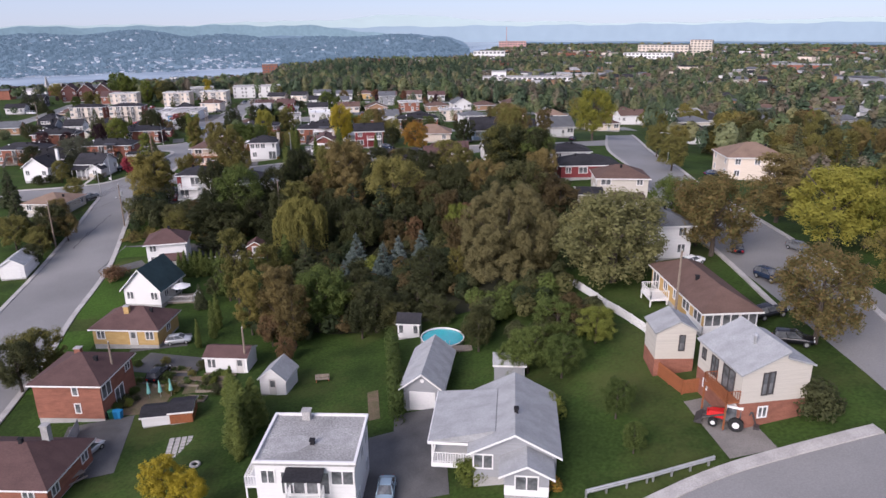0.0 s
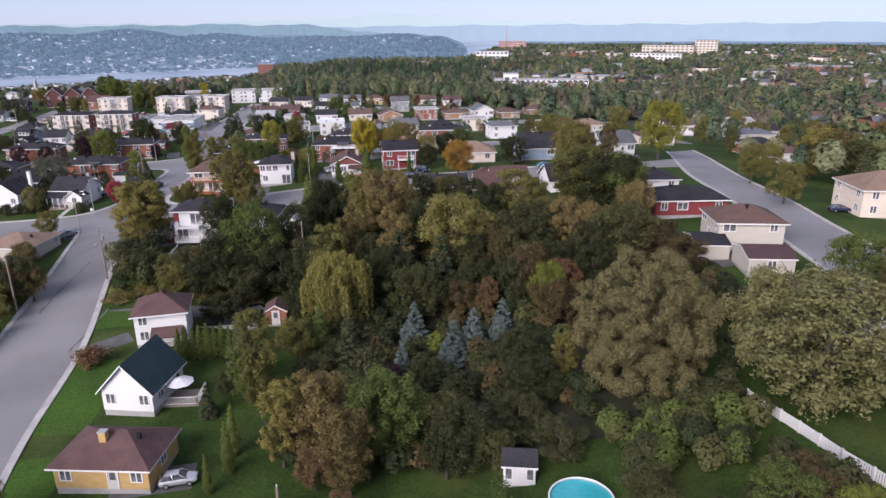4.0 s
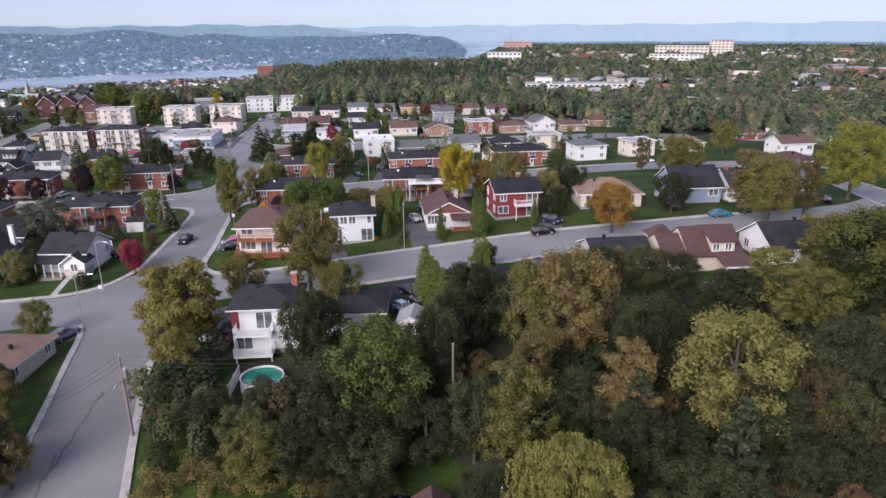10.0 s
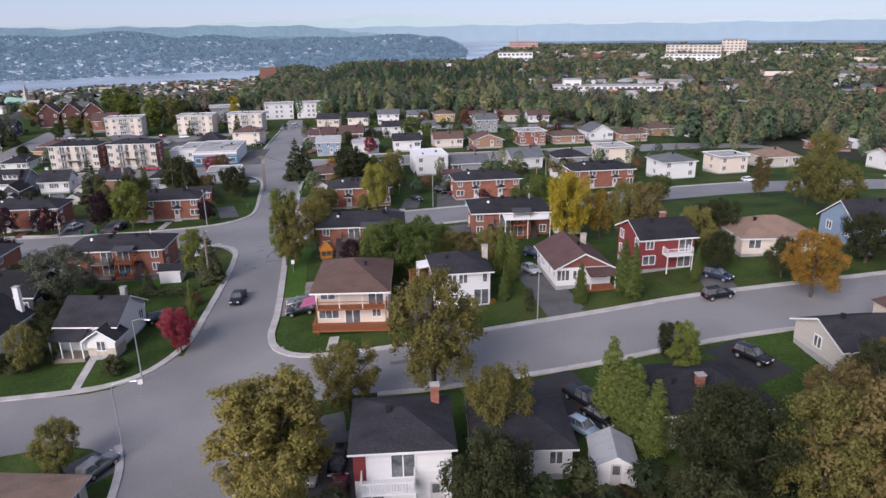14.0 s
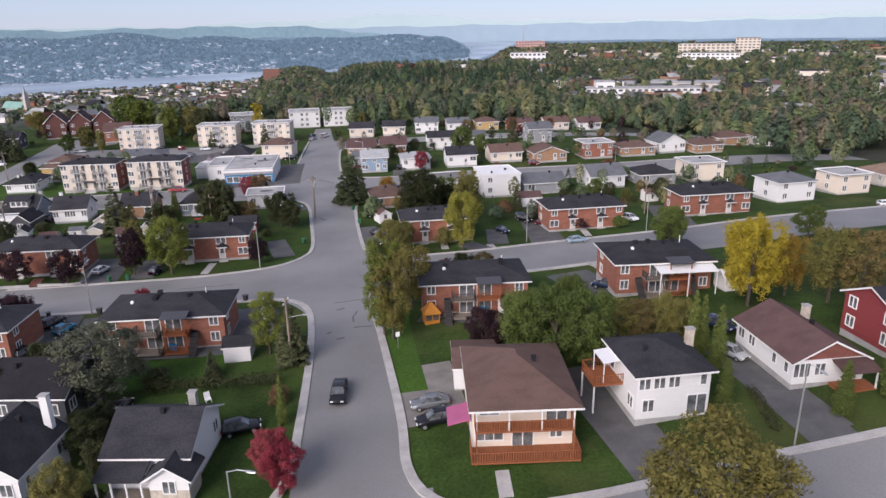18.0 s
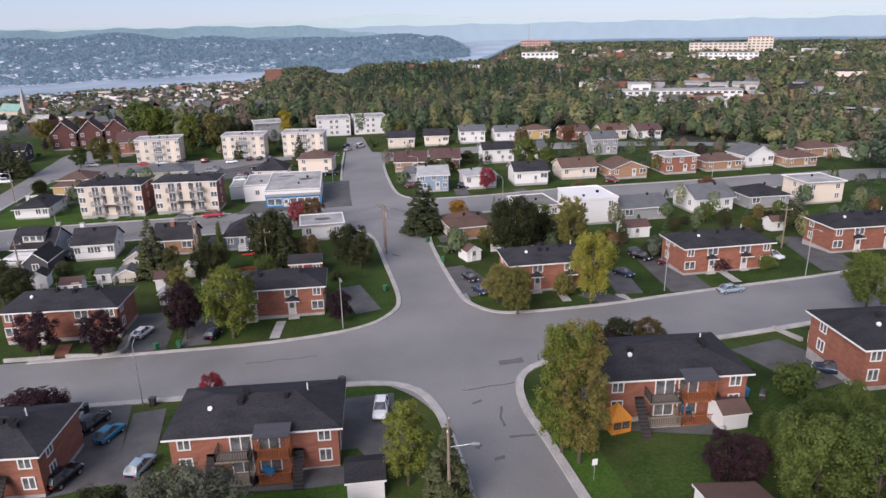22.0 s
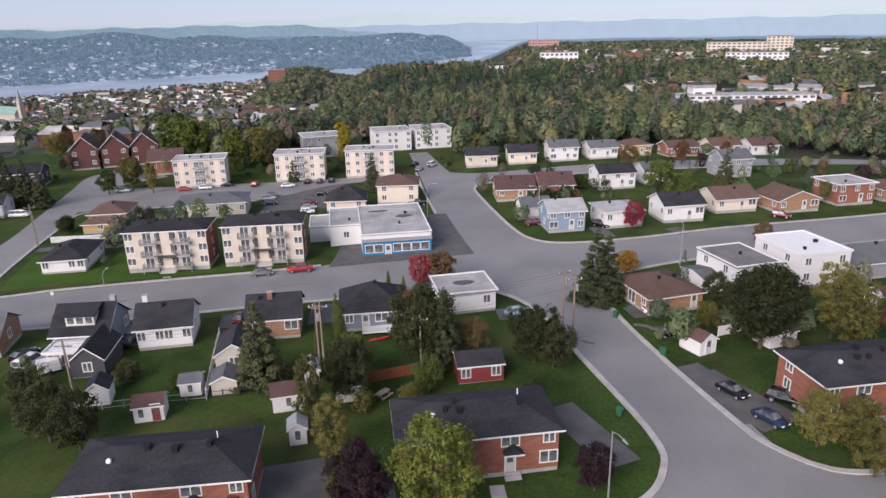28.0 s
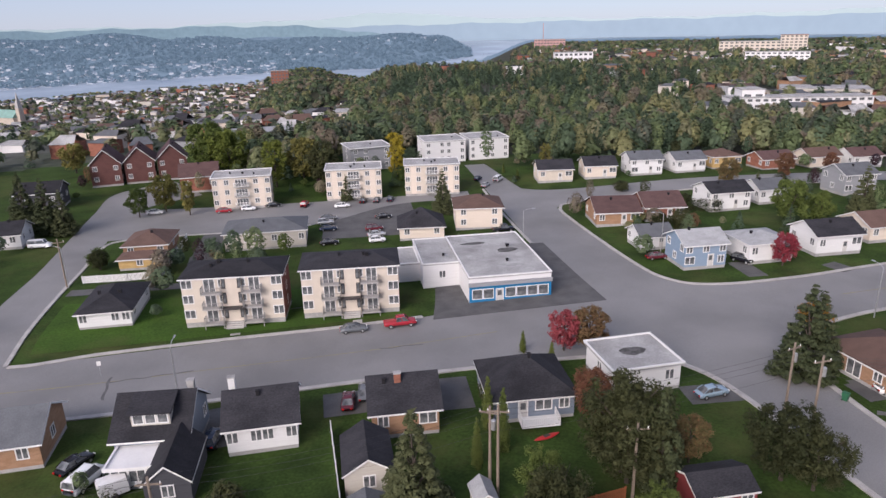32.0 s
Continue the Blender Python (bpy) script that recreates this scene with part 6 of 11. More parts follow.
sw = house("small white house with a dark gable roof and a porch", -83.4, 188.6, -6, 7.2, 8.0, 3.9, "gx", 2.3, WHITE, RDARK, ("p.W",), (), ("w.w",), ("s.w",), chimney=(0.6, 0.5, 0.3, FOUND))
part("veranda_roof", Shape().hexa([(-3.9, -6.2, 2.6), (0.4, -6.2, 2.6), (0.4, -3.9, 3.5), (-3.7, -3.9, 3.5)], [(-3.9, -6.2, 2.75), (0.4, -6.2, 2.75), (0.4, -3.9, 3.65), (-3.7, -3.9, 3.65)]), RDARK, sw)
for k in (-3.7, -2.4, -1.1, 0.2):
    part("veranda_post", Shape().box(k - 0.07, k + 0.07, -6.1, -5.96, 0.0, 2.58), TRIM, sw)
part("veranda_floor", Shape().box(-3.8, 0.35, -6.15, -4.0, -0.3, 0.35), GREYWOOD, sw)
house("gabled white entrance porch with stone base", -81.4, 183.8, -6, 3.4, 2.6, 2.8, "gy", 1.3, WHITE, RDARK, ("w",), vents=0, name="porch", category="porch", lower=STONE)
house("white house with arched windows and a dark roof", -97.2, 187.6, -6, 6.8, 7.2, 4.2, "gy", 2.6, WHITE, RDARK, ("w.w",), (), ("ww",), ("s.s",), chimney=(0.8, 0.8, 1.2, WHITE))
house("dark-sided house with a steep black roof", -99.5, 201.0, -6, 8.0, 8.0, 4.4, "gx", 2.4, DARKW, RBLACK, ("w.w",), (), ("ww",), ("w.w",))
house("low house with a tan roof", -78.0, 152.4, -8, 9.0, 9.0, 2.8, "hip", 1.5, BEIGE, RTAN, ("w.w",), (), (), ("w.w",))

# ---- brick duplexes on the middle street ----


def duplex(label, x, y, rot, w, d, face, canopy_mat=None):
    """Two-storey brick duplex; its street front or its balconied rear faces south."""
    street, yard = ("W.d..d.W", "w.W..W.w"), ("w.DD.w", "w.DD.w")
    w *= 0.94
    ob = house(label, x, y, rot, w, d, 5.0, "hip", 1.55, BRICK, RDARK, street if face == "front" else yard, yard if face == "front" else street, ("w.", "w."), ("w.", "w."), base=0.6, vents=4, over=0.5, name="duplex", category="duplex")
    part("roof_pipe", Shape().tube((w * 0.3, 0.6, 5.6), (w * 0.3, 0.6, 6.9), 0.07, 0.07, 6), TRIM, ob)
    part("satellite_dish", Shape().tube((-w * 0.28, -d * 0.2, 6.1), (-w * 0.28, -d * 0.2 - 0.12, 6.2), 0.26, 0.2, 10).tube((-w * 0.28, -d * 0.2, 5.4), (-w * 0.28, -d * 0.2, 6.1), 0.03, 0.03, 5), TRIM, ob)
    if face == "front":
        for k in (-1, 1):
            canopy(ob, k * w * 0.2, -d / 2, 2.95, 1.9, 0.9, RDARK)
            steps(ob, k * w * 0.2, -d / 2, 0.6, 1.6)
    else:
        for k in (-1, 1):
            balcony(ob, k * w * 0.12, -d / 2, 3.0, 3.0, 1.7, WOOD if k > 0 else GREYWOOD, WOOD if k > 0 else DTRIM, True, DARKW if k > 0 else None)
            balcony(ob, k * w * 0.12, -d / 2, 0.6, 3.2, 1.9, WOOD if k > 0 else GREYWOOD, WOOD if k > 0 else GREYWOOD)
            top = [(0.0, 3.0)]
            for i in range(12):
                top += [(-0.26 * i, 3.0 - 0.25 * (i + 1)), (-0.26 * (i + 1), 3.0 - 0.25 * (i + 1))]
            line = top + [(-3.12, -0.1), (-2.8, -0.1), (0.0, 2.6)]
            s, n = Shape(), len(line)
            s.v = [(-0.45, y, z) for y, z in line] + [(0.45, y, z) for y, z in line]
            s.f = [tuple(range(n)), tuple(range(2 * n - 1, n - 1, -1))] + [(i, n + i, n + (i + 1) % n, (i + 1) % n) for i in range(n)]
            s.m = [0] * len(s.f)
            part("stair", s, DTRIM, ob, at=pose(k * w * 0.12 + k * 2.1, -d / 2 - 0.3, 0))
    return ob


duplex("red brick duplex with a charcoal roof, rear balconies over the yard", -91.3, 218.4, 0, 16.2, 8.2, "rear")
duplex("red brick duplex with rear balconies and a yellow tree beside", -50.8, 219.4, -1, 15.0, 8.4, "rear")
duplex("red brick duplex at the end of a double driveway", -117.5, 218.6, -1, 15.0, 8.2, "rear")
wv = duplex("red brick duplex with a long white veranda roof", -25.0, 219.6, -1, 14.0, 9.0, "rear")
part("veranda_roof", Shape().hexa([(-1.6, -7.0, 4.15), (6.4, -7.0, 4.15), (6.4, -4.5, 4.5), (-1.6, -4.5, 4.5)], [(-1.6, -7.0, 4.27), (6.4, -7.0, 4.27), (6.4, -4.5, 4.62), (-1.6, -4.5, 4.62)]), TRIM, wv, "white veranda roof")
for k in (-1.4, 2.4, 6.2):
    part("veranda_post", Shape().box(k - 0.06, k + 0.06, -6.95, -6.83, -0.3, 4.18), TRIM, wv)
duplex("red brick duplex with two plum trees before its doors", -124.0, 253.8, 0.5, 16.2, 7.4, "front")
duplex("red brick duplex with arched door canopies by the corner", -95.6, 256.8, 2, 16.0, 7.4, "front")
duplex("red brick duplex beside a bright yellow-green tree", -52.6, 260.3, 3, 14.6, 7.8, "front")
duplex("red brick duplex with a rounded bush before its front", -22.6, 263.1, 4, 16.4, 7.8, "front")
duplex("red brick duplex beyond the white garden shed", 7.4, 269.2, 3, 16.6, 7.8, "front")
house("white two-storey house with a slate roof", 30.0, 277.5, 8, 9.5, 8.6, 5.0, "hip", 1.6, WHITE, RSLATE, ("w.w", "w.w"), (), ("w", "w"), ())
house("cream two-storey house with a flat roof", 47.5, 282.0, 8, 8.6, 7.6, 4.8, "flat", 0, CREAM, RFLAT, ("w.w", "w.w"), (), ("w", "w"), ())

# ---- south side of the north street ----
house("yellow brick house with a slate blue roof", -161.5, 291.6, 6, 10.0, 7.6, 3.2, "gx", 2.2, OBRICK, RSLATE, ("w.w",), (), (), ("w",), chimney=None)
hb = house("dark gabled house with a white sunroom and a dormer", -144.8, 291.0, -1, 7.2, 8.0, 3.4, "gx", 3.0, SLATEW, RDARK, (".D.",), (), ("ww",), ("w.w",), chimney=(0.85, 0.3, 0.3, FOUND))
house("white glazed sunroom with a flat white roof", -145.2, 285.2, -1, 5.0, 3.6, 2.4, "flat", 0, WHITE, TRIM, ("WWW",), (), ("W",), ("W",), vents=0, base=0.3, name="sunroom", category="sunroom")
house("white house with a charcoal gable roof", -134.4, 291.2, 5, 7.1, 7.2, 3.4, "gx", 2.4, WHITE, RDARK, ("w.ww.w",), (), ("w",), ("w",), chimney=(-0.9, 0.6, 0.3, WHITE))
house("orange brick house with a dark gable roof and a chimney", -119.4, 291.8, 2, 7.1, 7.4, 3.3, "gx", 2.4, OBRICK, RDARK, ("w.W",), (), ("w",), ("w",), chimney=(-0.15, -0.2, 0.4, BRICK))
shed("beige garage with a dark gable roof", -123.4, 282.4, 4, 4.6, 6.4, 2.5, 1.5, BEIGE, RDARK, "gy", ("w",), name="garage")
he = house("blue-grey bungalow with a charcoal hipped roof", -105.4, 293.4, 1, 9.2, 9.0, 3.1, "hip", 2.8, SLATEW, RDARK, ("wdWw",), (), ("w",), ("w",))
balcony(he, 0.4, -4.5, 0.6, 4.2, 2.0, TRIM, TRIM)
fh = house("white house with a flat roof that holds a dark puddle", -91.4, 296.2, 6, 8.4, 7.6, 3.3, "flat", 0, WHITE, RFLAT, ("w.w",), (), ("w",), ("w",), over=0.35, vents=0)
shed("small red shed with a dark roof", -92.6, 273.6, 3, 5.6, 4.2, 2.4, 1.0, REDW, RDARK, "gx", ("w.w",))
house("orange brick bungalow with a brown hipped roof", -61.5, 292.4, 10, 9.0, 9.6, 2.9, "hip", 1.8, OBRICK, RBROWN, ("W.d",), (), ("WDw",), ("w",), vents=2)
house("white two-storey house with a grey flat roof", -46.3, 297.2, 9, 8.0, 10.0, 4.9, "flat", 0, WHITE, RGREYFLAT, ("w.w", "w.w"), (), ("w", "ww"), (), over=0.2)
house("tall white house with a white flat roof", -33.8, 299.6, 6, 9.4, 11.0, 5.6, "flat", 0, WHITE, TRIM, ("w.w", "w.w"), (), ("w.", "ww"), (), over=0.15, vents=2)
house("grey bungalow with a slate roof", -22.3, 300.6, 6, 11.0, 9.0, 3.0, "gx", 1.8, GREYW, RSLATE, ("W.w",), (), ("w",), ())
house("white house with a grey gable roof", -5.0, 304.0, 8, 9.5, 9.0, 3.5, "gx", 2.4, WHITE, RSLATE, ("w.w",), (), ("ww",), ())
house("grey bungalow with a dark roof", 9.5, 306.0, 4, 10, 9, 3.0, "hip", 1.8, GREYW, RDARK, ("W.w",), (), ("w",), ())
house("cream house with a flat roof", 23.6, 307.0, 4, 9.5, 8.6, 5.0, "flat", 0, CREAM, RFLAT, ("w.w", "w.w"), (), ("w", "w"), ())

# ---- north side of the north street ----


def walkup(label, x, y, rot):
    """Three-storey apartment block with balconies round a central stair."""
    ob = house(label, x, y, rot, 14.6, 8.0, 8.0, "hip", 1.1, PINKISH, RDARK, ("bW.DstsD.Wb"[1:-1], "W.DstsD.W", "W.DstsD.W"), ("wwww",) * 3, ("w",) * 3, ("w",) * 3, base=0.9, over=0.35, vents=3, name="apartment_block", category="apartment block", lower=None)
    for k in (-1, 1):
        for f in range(3):
            balcony(ob, k * 2.9, -4.0, 0.95 + 2.37 * f, 2.9, 1.2, CONCRETE, GREYRAIL, f == 0)
    part("end_wall", Shape().box(7.3, 7.34, -4.0, 4.0, 0.9, 8.0), DBRICK, ob)
    part("stair_tower", Shape().box(-1.5, 1.5, -4.28, -4.0, 0.2, 7.95), PINKISH, ob)
    part("entrance_roof", Shape().box(-2.0, 2.0, -5.2, -4.0, 3.1, 3.35), DTRIM, ob)
    for k in (-1, 1):
        for f in range(3):
            window(ob, pose(k * 1.15, -4.285, 2.3 + 2.37 * f), 0.35, 1.5, DTRIM, 0)
    steps(ob, 0, -4.28, 0.9, 2.6, 4)
    return ob


walkup("pale three-storey apartment block with dark balconies, by the lawn", -142.9, 325.8, -0.5)
walkup("pale three-storey apartment block with dark balconies, by the shop", -125.6, 326.4, 0)
house("small white house with a charcoal hipped roof on a lawn", -163.0, 329.8, 4, 7.6, 11.6, 2.8, "hip", 1.7, WHITE, RDARK, ("w..ww",), (), (), ("w.w",), vents=2)
house("orange brick bungalow with a brown hipped roof", -167.0, 363.0, 2, 8.4, 9.6, 3.0, "hip", 1.8, OBRICK, RBROWN, ("w.w",), (), ("w",), ("w",))
house("low brown-roofed garage beside a white wall", -166.0, 353.5, 2, 7.6, 4.2, 2.4, "hip", 0.9, YBRICK, RBROWN, ("w",), (), (), (), vents=0, name="garage", category="garage")
house("long beige two-storey building with a slate roof", -144.2, 366.0, 3, 16.4, 10.0, 3.9, "hip", 1.6, BEIGE, RSLATE, ("w.ww.ww.w",), (), ("w",), ("w",))
house("cream two-storey house with a brown hipped roof", -98.4, 370.4, -4, 10.2, 9.6, 5.0, "hip", 1.9, CREAM, RBROWN, ("w.w", "w.w"), (), ("w", "w"), ("w", "w"))
house("dark mansard-roofed house with white base", -111.5, 365.5, -2, 9.4, 9.0, 3.0, "hip", 3.0, CREAM, RDARK, ("w.w",), (), ("w",), ("w",))
sh = house("white single-storey shop with blue front and flat stained roof", -101.1, 334.8, 3, 13.4, 22.0, 4.2, "flat", 0, WHITE, RFLAT, (), (), (), ("w.w",), over=0.1, vents=2, base=0.1, name="shop", category="shop")
part("blue_front", Shape().box(-6.7, 6.7, -11.06, -11.0, 0.1, 2.9), BLUE, sh, "blue painted shop front")
part("fascia_band", Shape().box(-6.8, 6.8, -11.35, -11.0, 2.9, 3.5), GREYW, sh)
for k in range(7):
    if k == 2:
        door(sh, pose(-5.4 + k * 1.8, -11.07, 1.15), 1.1, 2.1, DOORM)
    else:
        window(sh, pose(-5.4 + k * 1.8, -11.07, 1.55), 1.5, 1.5, TRIM, 0)
house("white rear wing of the shop with a flat roof", -110.9, 338.8, 3, 6.6, 14.0, 4.2, "flat", 0, WHITE, RFLAT, ("w",), (), (), (), over=0.1, vents=1, base=0.1, name="shop_wing", category="shop")
house("low white store room beside the shop", -116.4, 340.2, 3, 4.2, 9.0, 3.2, "flat", 0, WHITE, RFLAT, (), (), (), (), over=0.1, vents=0, base=0.1, name="store_room", category="store room")


def slab(label, x, y, rot, w, d, h, cols):
    ob = house(label, x, y, rot, w, d, h, "flat", 0, PINKISH, RFLAT, (cols,) * 3, (), ("w",) * 3, ("w",) * 3, over=0.3, vents=3, base=0.5, name="apartment_block", category="apartment block", lower=None)
    for k in (-1, 1):
        part("brick_strip", Shape().box(k * w * 0.34 - 0.7, k * w * 0.34 + 0.7, -d / 2 - 0.05, -d / 2, 0.5, h), CREAM, ob)
    for f in range(3):
        balcony(ob, 0, -d / 2, 0.9 + 2.5 * f, 3.6, 1.1, CONCRETE, TRIM)
    return ob


slab("white three-storey apartment block with a flat roof", -154.6, 400.2, 5, 14.2, 9.0, 8.0, "w.w.DD.w.w")
slab("white three-storey apartment block with tan wall strips", -126.3, 404.2, 0, 14.4, 9.0, 8.0, "w.w.DD.w.w")
slab("white three-storey apartment block beside a spruce", -105.4, 404.8, -3, 14.4, 9.0, 8.0, "w.w.DD.w.w")
house("grey three-storey block among trees", -122.8, 441.0, 14, 13, 12, 7.0, "flat", 0, GREYW, RFLAT, ("ww.w", "ww.w", "ww.w"), (), ("w", "w", "w"), ())
for k, (fx, fy) in enumerate(((-98, 449), (-83, 452))):
    house("long white three-storey block at the wood's edge", fx, fy, 7, 13.5, 13, 7.2, "flat", 0, WHITE, RFLAT, ("w.ww.w",) * 3, (), ("w", "w", "w"), (), over=0.2, name="apartment_block", category="apartment block")
for k, fx in enumerate((-199, -190.5, -182)):
    house("dark red brick house with steep gables", fx, 432 + 3 * k, 14, 8.2, 12, 6.5, "gy", 4.2, UBRICK, RPLUM, ("w.w", "w.w"), (), (), ("w.w", "w.w"))
house("brick house with a brown gable roof", -170, 420, 10, 10, 10, 4.5, "gx", 3, BRICK, RWINE, ("w.w",), (), ("w",), ())
house("white house with a dark roof by the west street", -200, 372, 8, 9, 8, 3.2, "gx", 2, WHITE, RDARK, ("w.w",), (), (), ("ww",))
house("dark house with white windows by the west street", -206, 405, 8, 10, 9, 4.5, "gx", 2.2, DARKW, RDARK, ("w.w",), (), (), ("ww",))

NORTH = [("orange brick house with a red-brown gable roof", -69.4, 364.0, -4, 9.4, 10.0, 3.2, "gx", 2.4, OBRICK, RWINE), ("brown-roofed house with a red gable", -58.8, 365.0, -2, 8.6, 9.6, 3.2, "gx", 2.4, BRICK, RWINE),
         ("small white cottage with a grey roof", -68.7, 345.0, 2, 6.4, 6.4, 2.8, "gx", 1.6, WHITE, RSLATE), ("white and blue house with a pale roof", -65.2, 333.6, 2, 7.6, 7.2, 4.6, "gx", 1.8, BLUEW, RGREY),
         ("white and brick house behind a red maple", -53.0, 334.6, 4, 8.4, 8.0, 3.8, "hip", 1.2, WHITE, RGREY), ("white house with a black roof and a porch", -39.0, 336.0, 3, 9.0, 7.6, 3.9, "gx", 2.0, WHITE, RDARK),
         ("brown-roofed cream house by the street", -24.5, 341.5, 5, 10.0, 8.0, 3.3, "gx", 2.0, CREAM, RBROWN), ("orange brick bungalow with a brown gable roof", -11.0, 340.0, 6, 10.4, 8.6, 3.0, "gy", 2.0, OBRICK, RBROWN),
         ("red and white two-storey house", 5.5, 344.0, 6, 9.6, 8.6, 4.8, "flat", 0, BRICK, RFLAT), ("orange brick bungalow with a brown hipped roof", 19.5, 346.0, 6, 11.5, 8.4, 3.0, "hip", 1.6, OBRICK, RBROWN),
         ("white house with a grey steep gable", 32.0, 350.0, 10, 9.4, 9.0, 3.6, "gy", 2.6, WHITE, RSLATE), ("orange brick house with a brown roof", 44.0, 348.0, 8, 10.0, 9.0, 3.0, "hip", 1.8, OBRICK, RBROWN),
         ("white two-storey house with a dark roof", -42.2, 368.0, 3, 9.6, 8.0, 4.4, "gx", 1.8, WHITE, RDARK), ("white cottage beside a hedge", -30.0, 371.0, 4, 7.0, 7.0, 3.6, "gx", 1.8, WHITE, RSLATE),
         ("white house with an orange brick base", -70.6, 408.4, -4, 9.6, 8.0, 3.8, "gx", 2.0, PINKISH, RDARK), ("cream house with a dark gable roof", -57.6, 408.8, -4, 8.8, 8.0, 3.8, "gx", 2.0, CREAM, RDARK),
         ("white two-storey house with a slate roof", -44.4, 409.2, -1, 9.2, 8.0, 4.6, "gx", 1.8, WHITE, RSLATE), ("white house with a grey roof by the wood", -31.6, 409.4, 3, 9.0, 8.0, 3.8, "gx", 1.8, WHITE, RSLATE),
         ("yellow brick house with a brown roof", -19.4, 412.0, 4, 9.0, 8.0, 3.8, "hip", 1.6, YBRICK, RBROWN), ("brown-roofed bungalow behind a red bush", -6.0, 408.0, 4, 10.0, 8.0, 3.2, "gx", 1.8, BRICK, RWINE),
         ("cream house with a brown roof on the far lane", 9.0, 409.0, 3, 10.0, 8.0, 3.6, "gx", 2.0, CREAM, RBROWN), ("white house with a red roof on the far lane", 23.0, 410.0, 3, 9.5, 8.0, 3.6, "gx", 2.0, WHITE, RWINE),
         ("orange bungalow with a brown roof", 62.0, 366.0, 8, 12.0, 9.0, 3.2, "hip", 1.8, OBRICK, RBROWN), ("white and brick split-level house", 78.0, 366.0, 8, 12.0, 9.0, 3.8, "hip", 1.4, WHITE, RBROWN), ("cream two-storey house among trees", 92.0, 362.0, 8, 10.0, 9.0, 5.0, "flat", 0, CREAM, RFLAT),
         ("grey two-storey house among trees", -6.0, 375.0, 4, 8.5, 8.0, 5.2, "gx", 2.0, GREYW, RSLATE)]
for lab, hx, hy, hr, hw, hd, hh, kind, rise, wl, rf in NORTH:
    house(lab, hx, hy, hr, hw, hd, hh, kind, rise, wl, rf, ("w.dW",) if hh < 4.2 else ("W.dw", "w.w.w"), (), ("w.w",) if hh < 4.2 else ("w", "w.w"), ("w.w",) if hh < 4.2 else ("w", "w"), base=0.6)
EAST = [("red brick house with a dark roof", 99.0, 224.0, 6, 11, 9, 3.6, "hip", 1.6, BRICK, RDARK), ("beige two-storey house with a grey roof", 108.0, 244.0, -6, 12, 9, 5.0, "hip", 1.5, BEIGE, RSLATE), ("white bungalow with a brown roof", 96.0, 207.0, -6, 11, 9, 3.2, "hip", 1.8, WHITE, RBROWN),
        ("white house with a grey steep roof", 48.0, 205.0, 6, 9, 9, 3.6, "gx", 2.6, WHITE, RSLATE), ("cream bungalow with a red-brown roof", 74.0, 243.0, 4, 11, 9, 3.2, "hip", 1.8, CREAM, RWINE), ("white house with a brown roof", 98.0, 282.0, 4, 11, 9, 4.2, "gx", 2, WHITE, RBROWN), ("beige house with a tan roof", 66.0, 290.0, 4, 11, 9, 3.4, "hip", 2, BEIGE, RTAN),
        ("brick bungalow with a brown roof", 110.0, 330.0, 4, 12, 9, 3.2, "hip", 1.8, BRICK, RBROWN), ("white house with a dark roof", 124.0, 268.0, 4, 10, 9, 4.4, "gx", 2, WHITE, RDARK)]
for lab, hx, hy, hr, hw, hd, hh, kind, rise, wl, rf in EAST:
    house(lab, hx, hy, hr, hw, hd, hh, kind, rise, wl, rf, ("w.dW",), (), ("w.w",), (), base=0.6)

# corners of asphalt where two streets meet
for cx, cy in ((-71.6, 179.6), (-60.6, 178.8)):
    draped("road_corner", [(cx - 1.3, cy - 1.3), (cx - 1.3, cy + 1.3)], [(cx + 1.3, cy - 1.3), (cx + 1.3, cy + 1.3)], ASPHALT, 0.045, "grey asphalt where two streets meet", "road", 3)

# ---- the wood ----
tree(15.5, 92.5, 16.0, "bigwillow", "brown", 0.97, "", 0.5)
tree(27.8, 81.4, 15.0, "maple", "silver", 1.38, "", 1.6)
tree(27.4, 89.0, 13.0, "maple", "silver", 1.15, "", 1.4)
tree(-18.3, 117.5, 12.6, "weeping", "olive", 1.06)
for bx, by, bh in ((-7.9, 110.4, 6.6), (-3.2, 105.6, 6.4), (-0.6, 107.0, 6.4), (3.3, 108.6, 6.0), (-9.6, 104.6, 4.6), (2.8, 105.4, 4.8)):
    tree(bx, by, bh, "spruce", "blue", 1.45, "blue spruces in the wood")
placed = [(15.5, 92.5, 11), (29.6, 85.3, 7), (-18.5, 117.5, 7), (-4, 107, 7), (3, 107, 5), (-9.6, 104.6, 4), (-27, 125, 6), (-33, 126, 6), (-40, 124, 8)]

# Sheet of wood floor with tree shade put into its dark colour.
draped("wood_floor", [(-46.5, 132.5), (-40, 131), (-24, 130), (-21, 98), (-12, 88), (0, 86), (20, 84)], [(-49.5, 148.5), (-42, 149), (-26, 150), (-10, 152), (4, 153), (20, 146), (33, 140)], FLOOR, 0.07, "leaf-strewn floor of the wood, shade under the trees in its colour", "ground", 22)


def in_wood(x, y):
    return x > -54.5 - (y - 131) * 0.27 and y > (86 if x > -22 else 130.5) and y < 149 - max(0, x - 20) * 0.5 and not (x > 24 and y < 98)


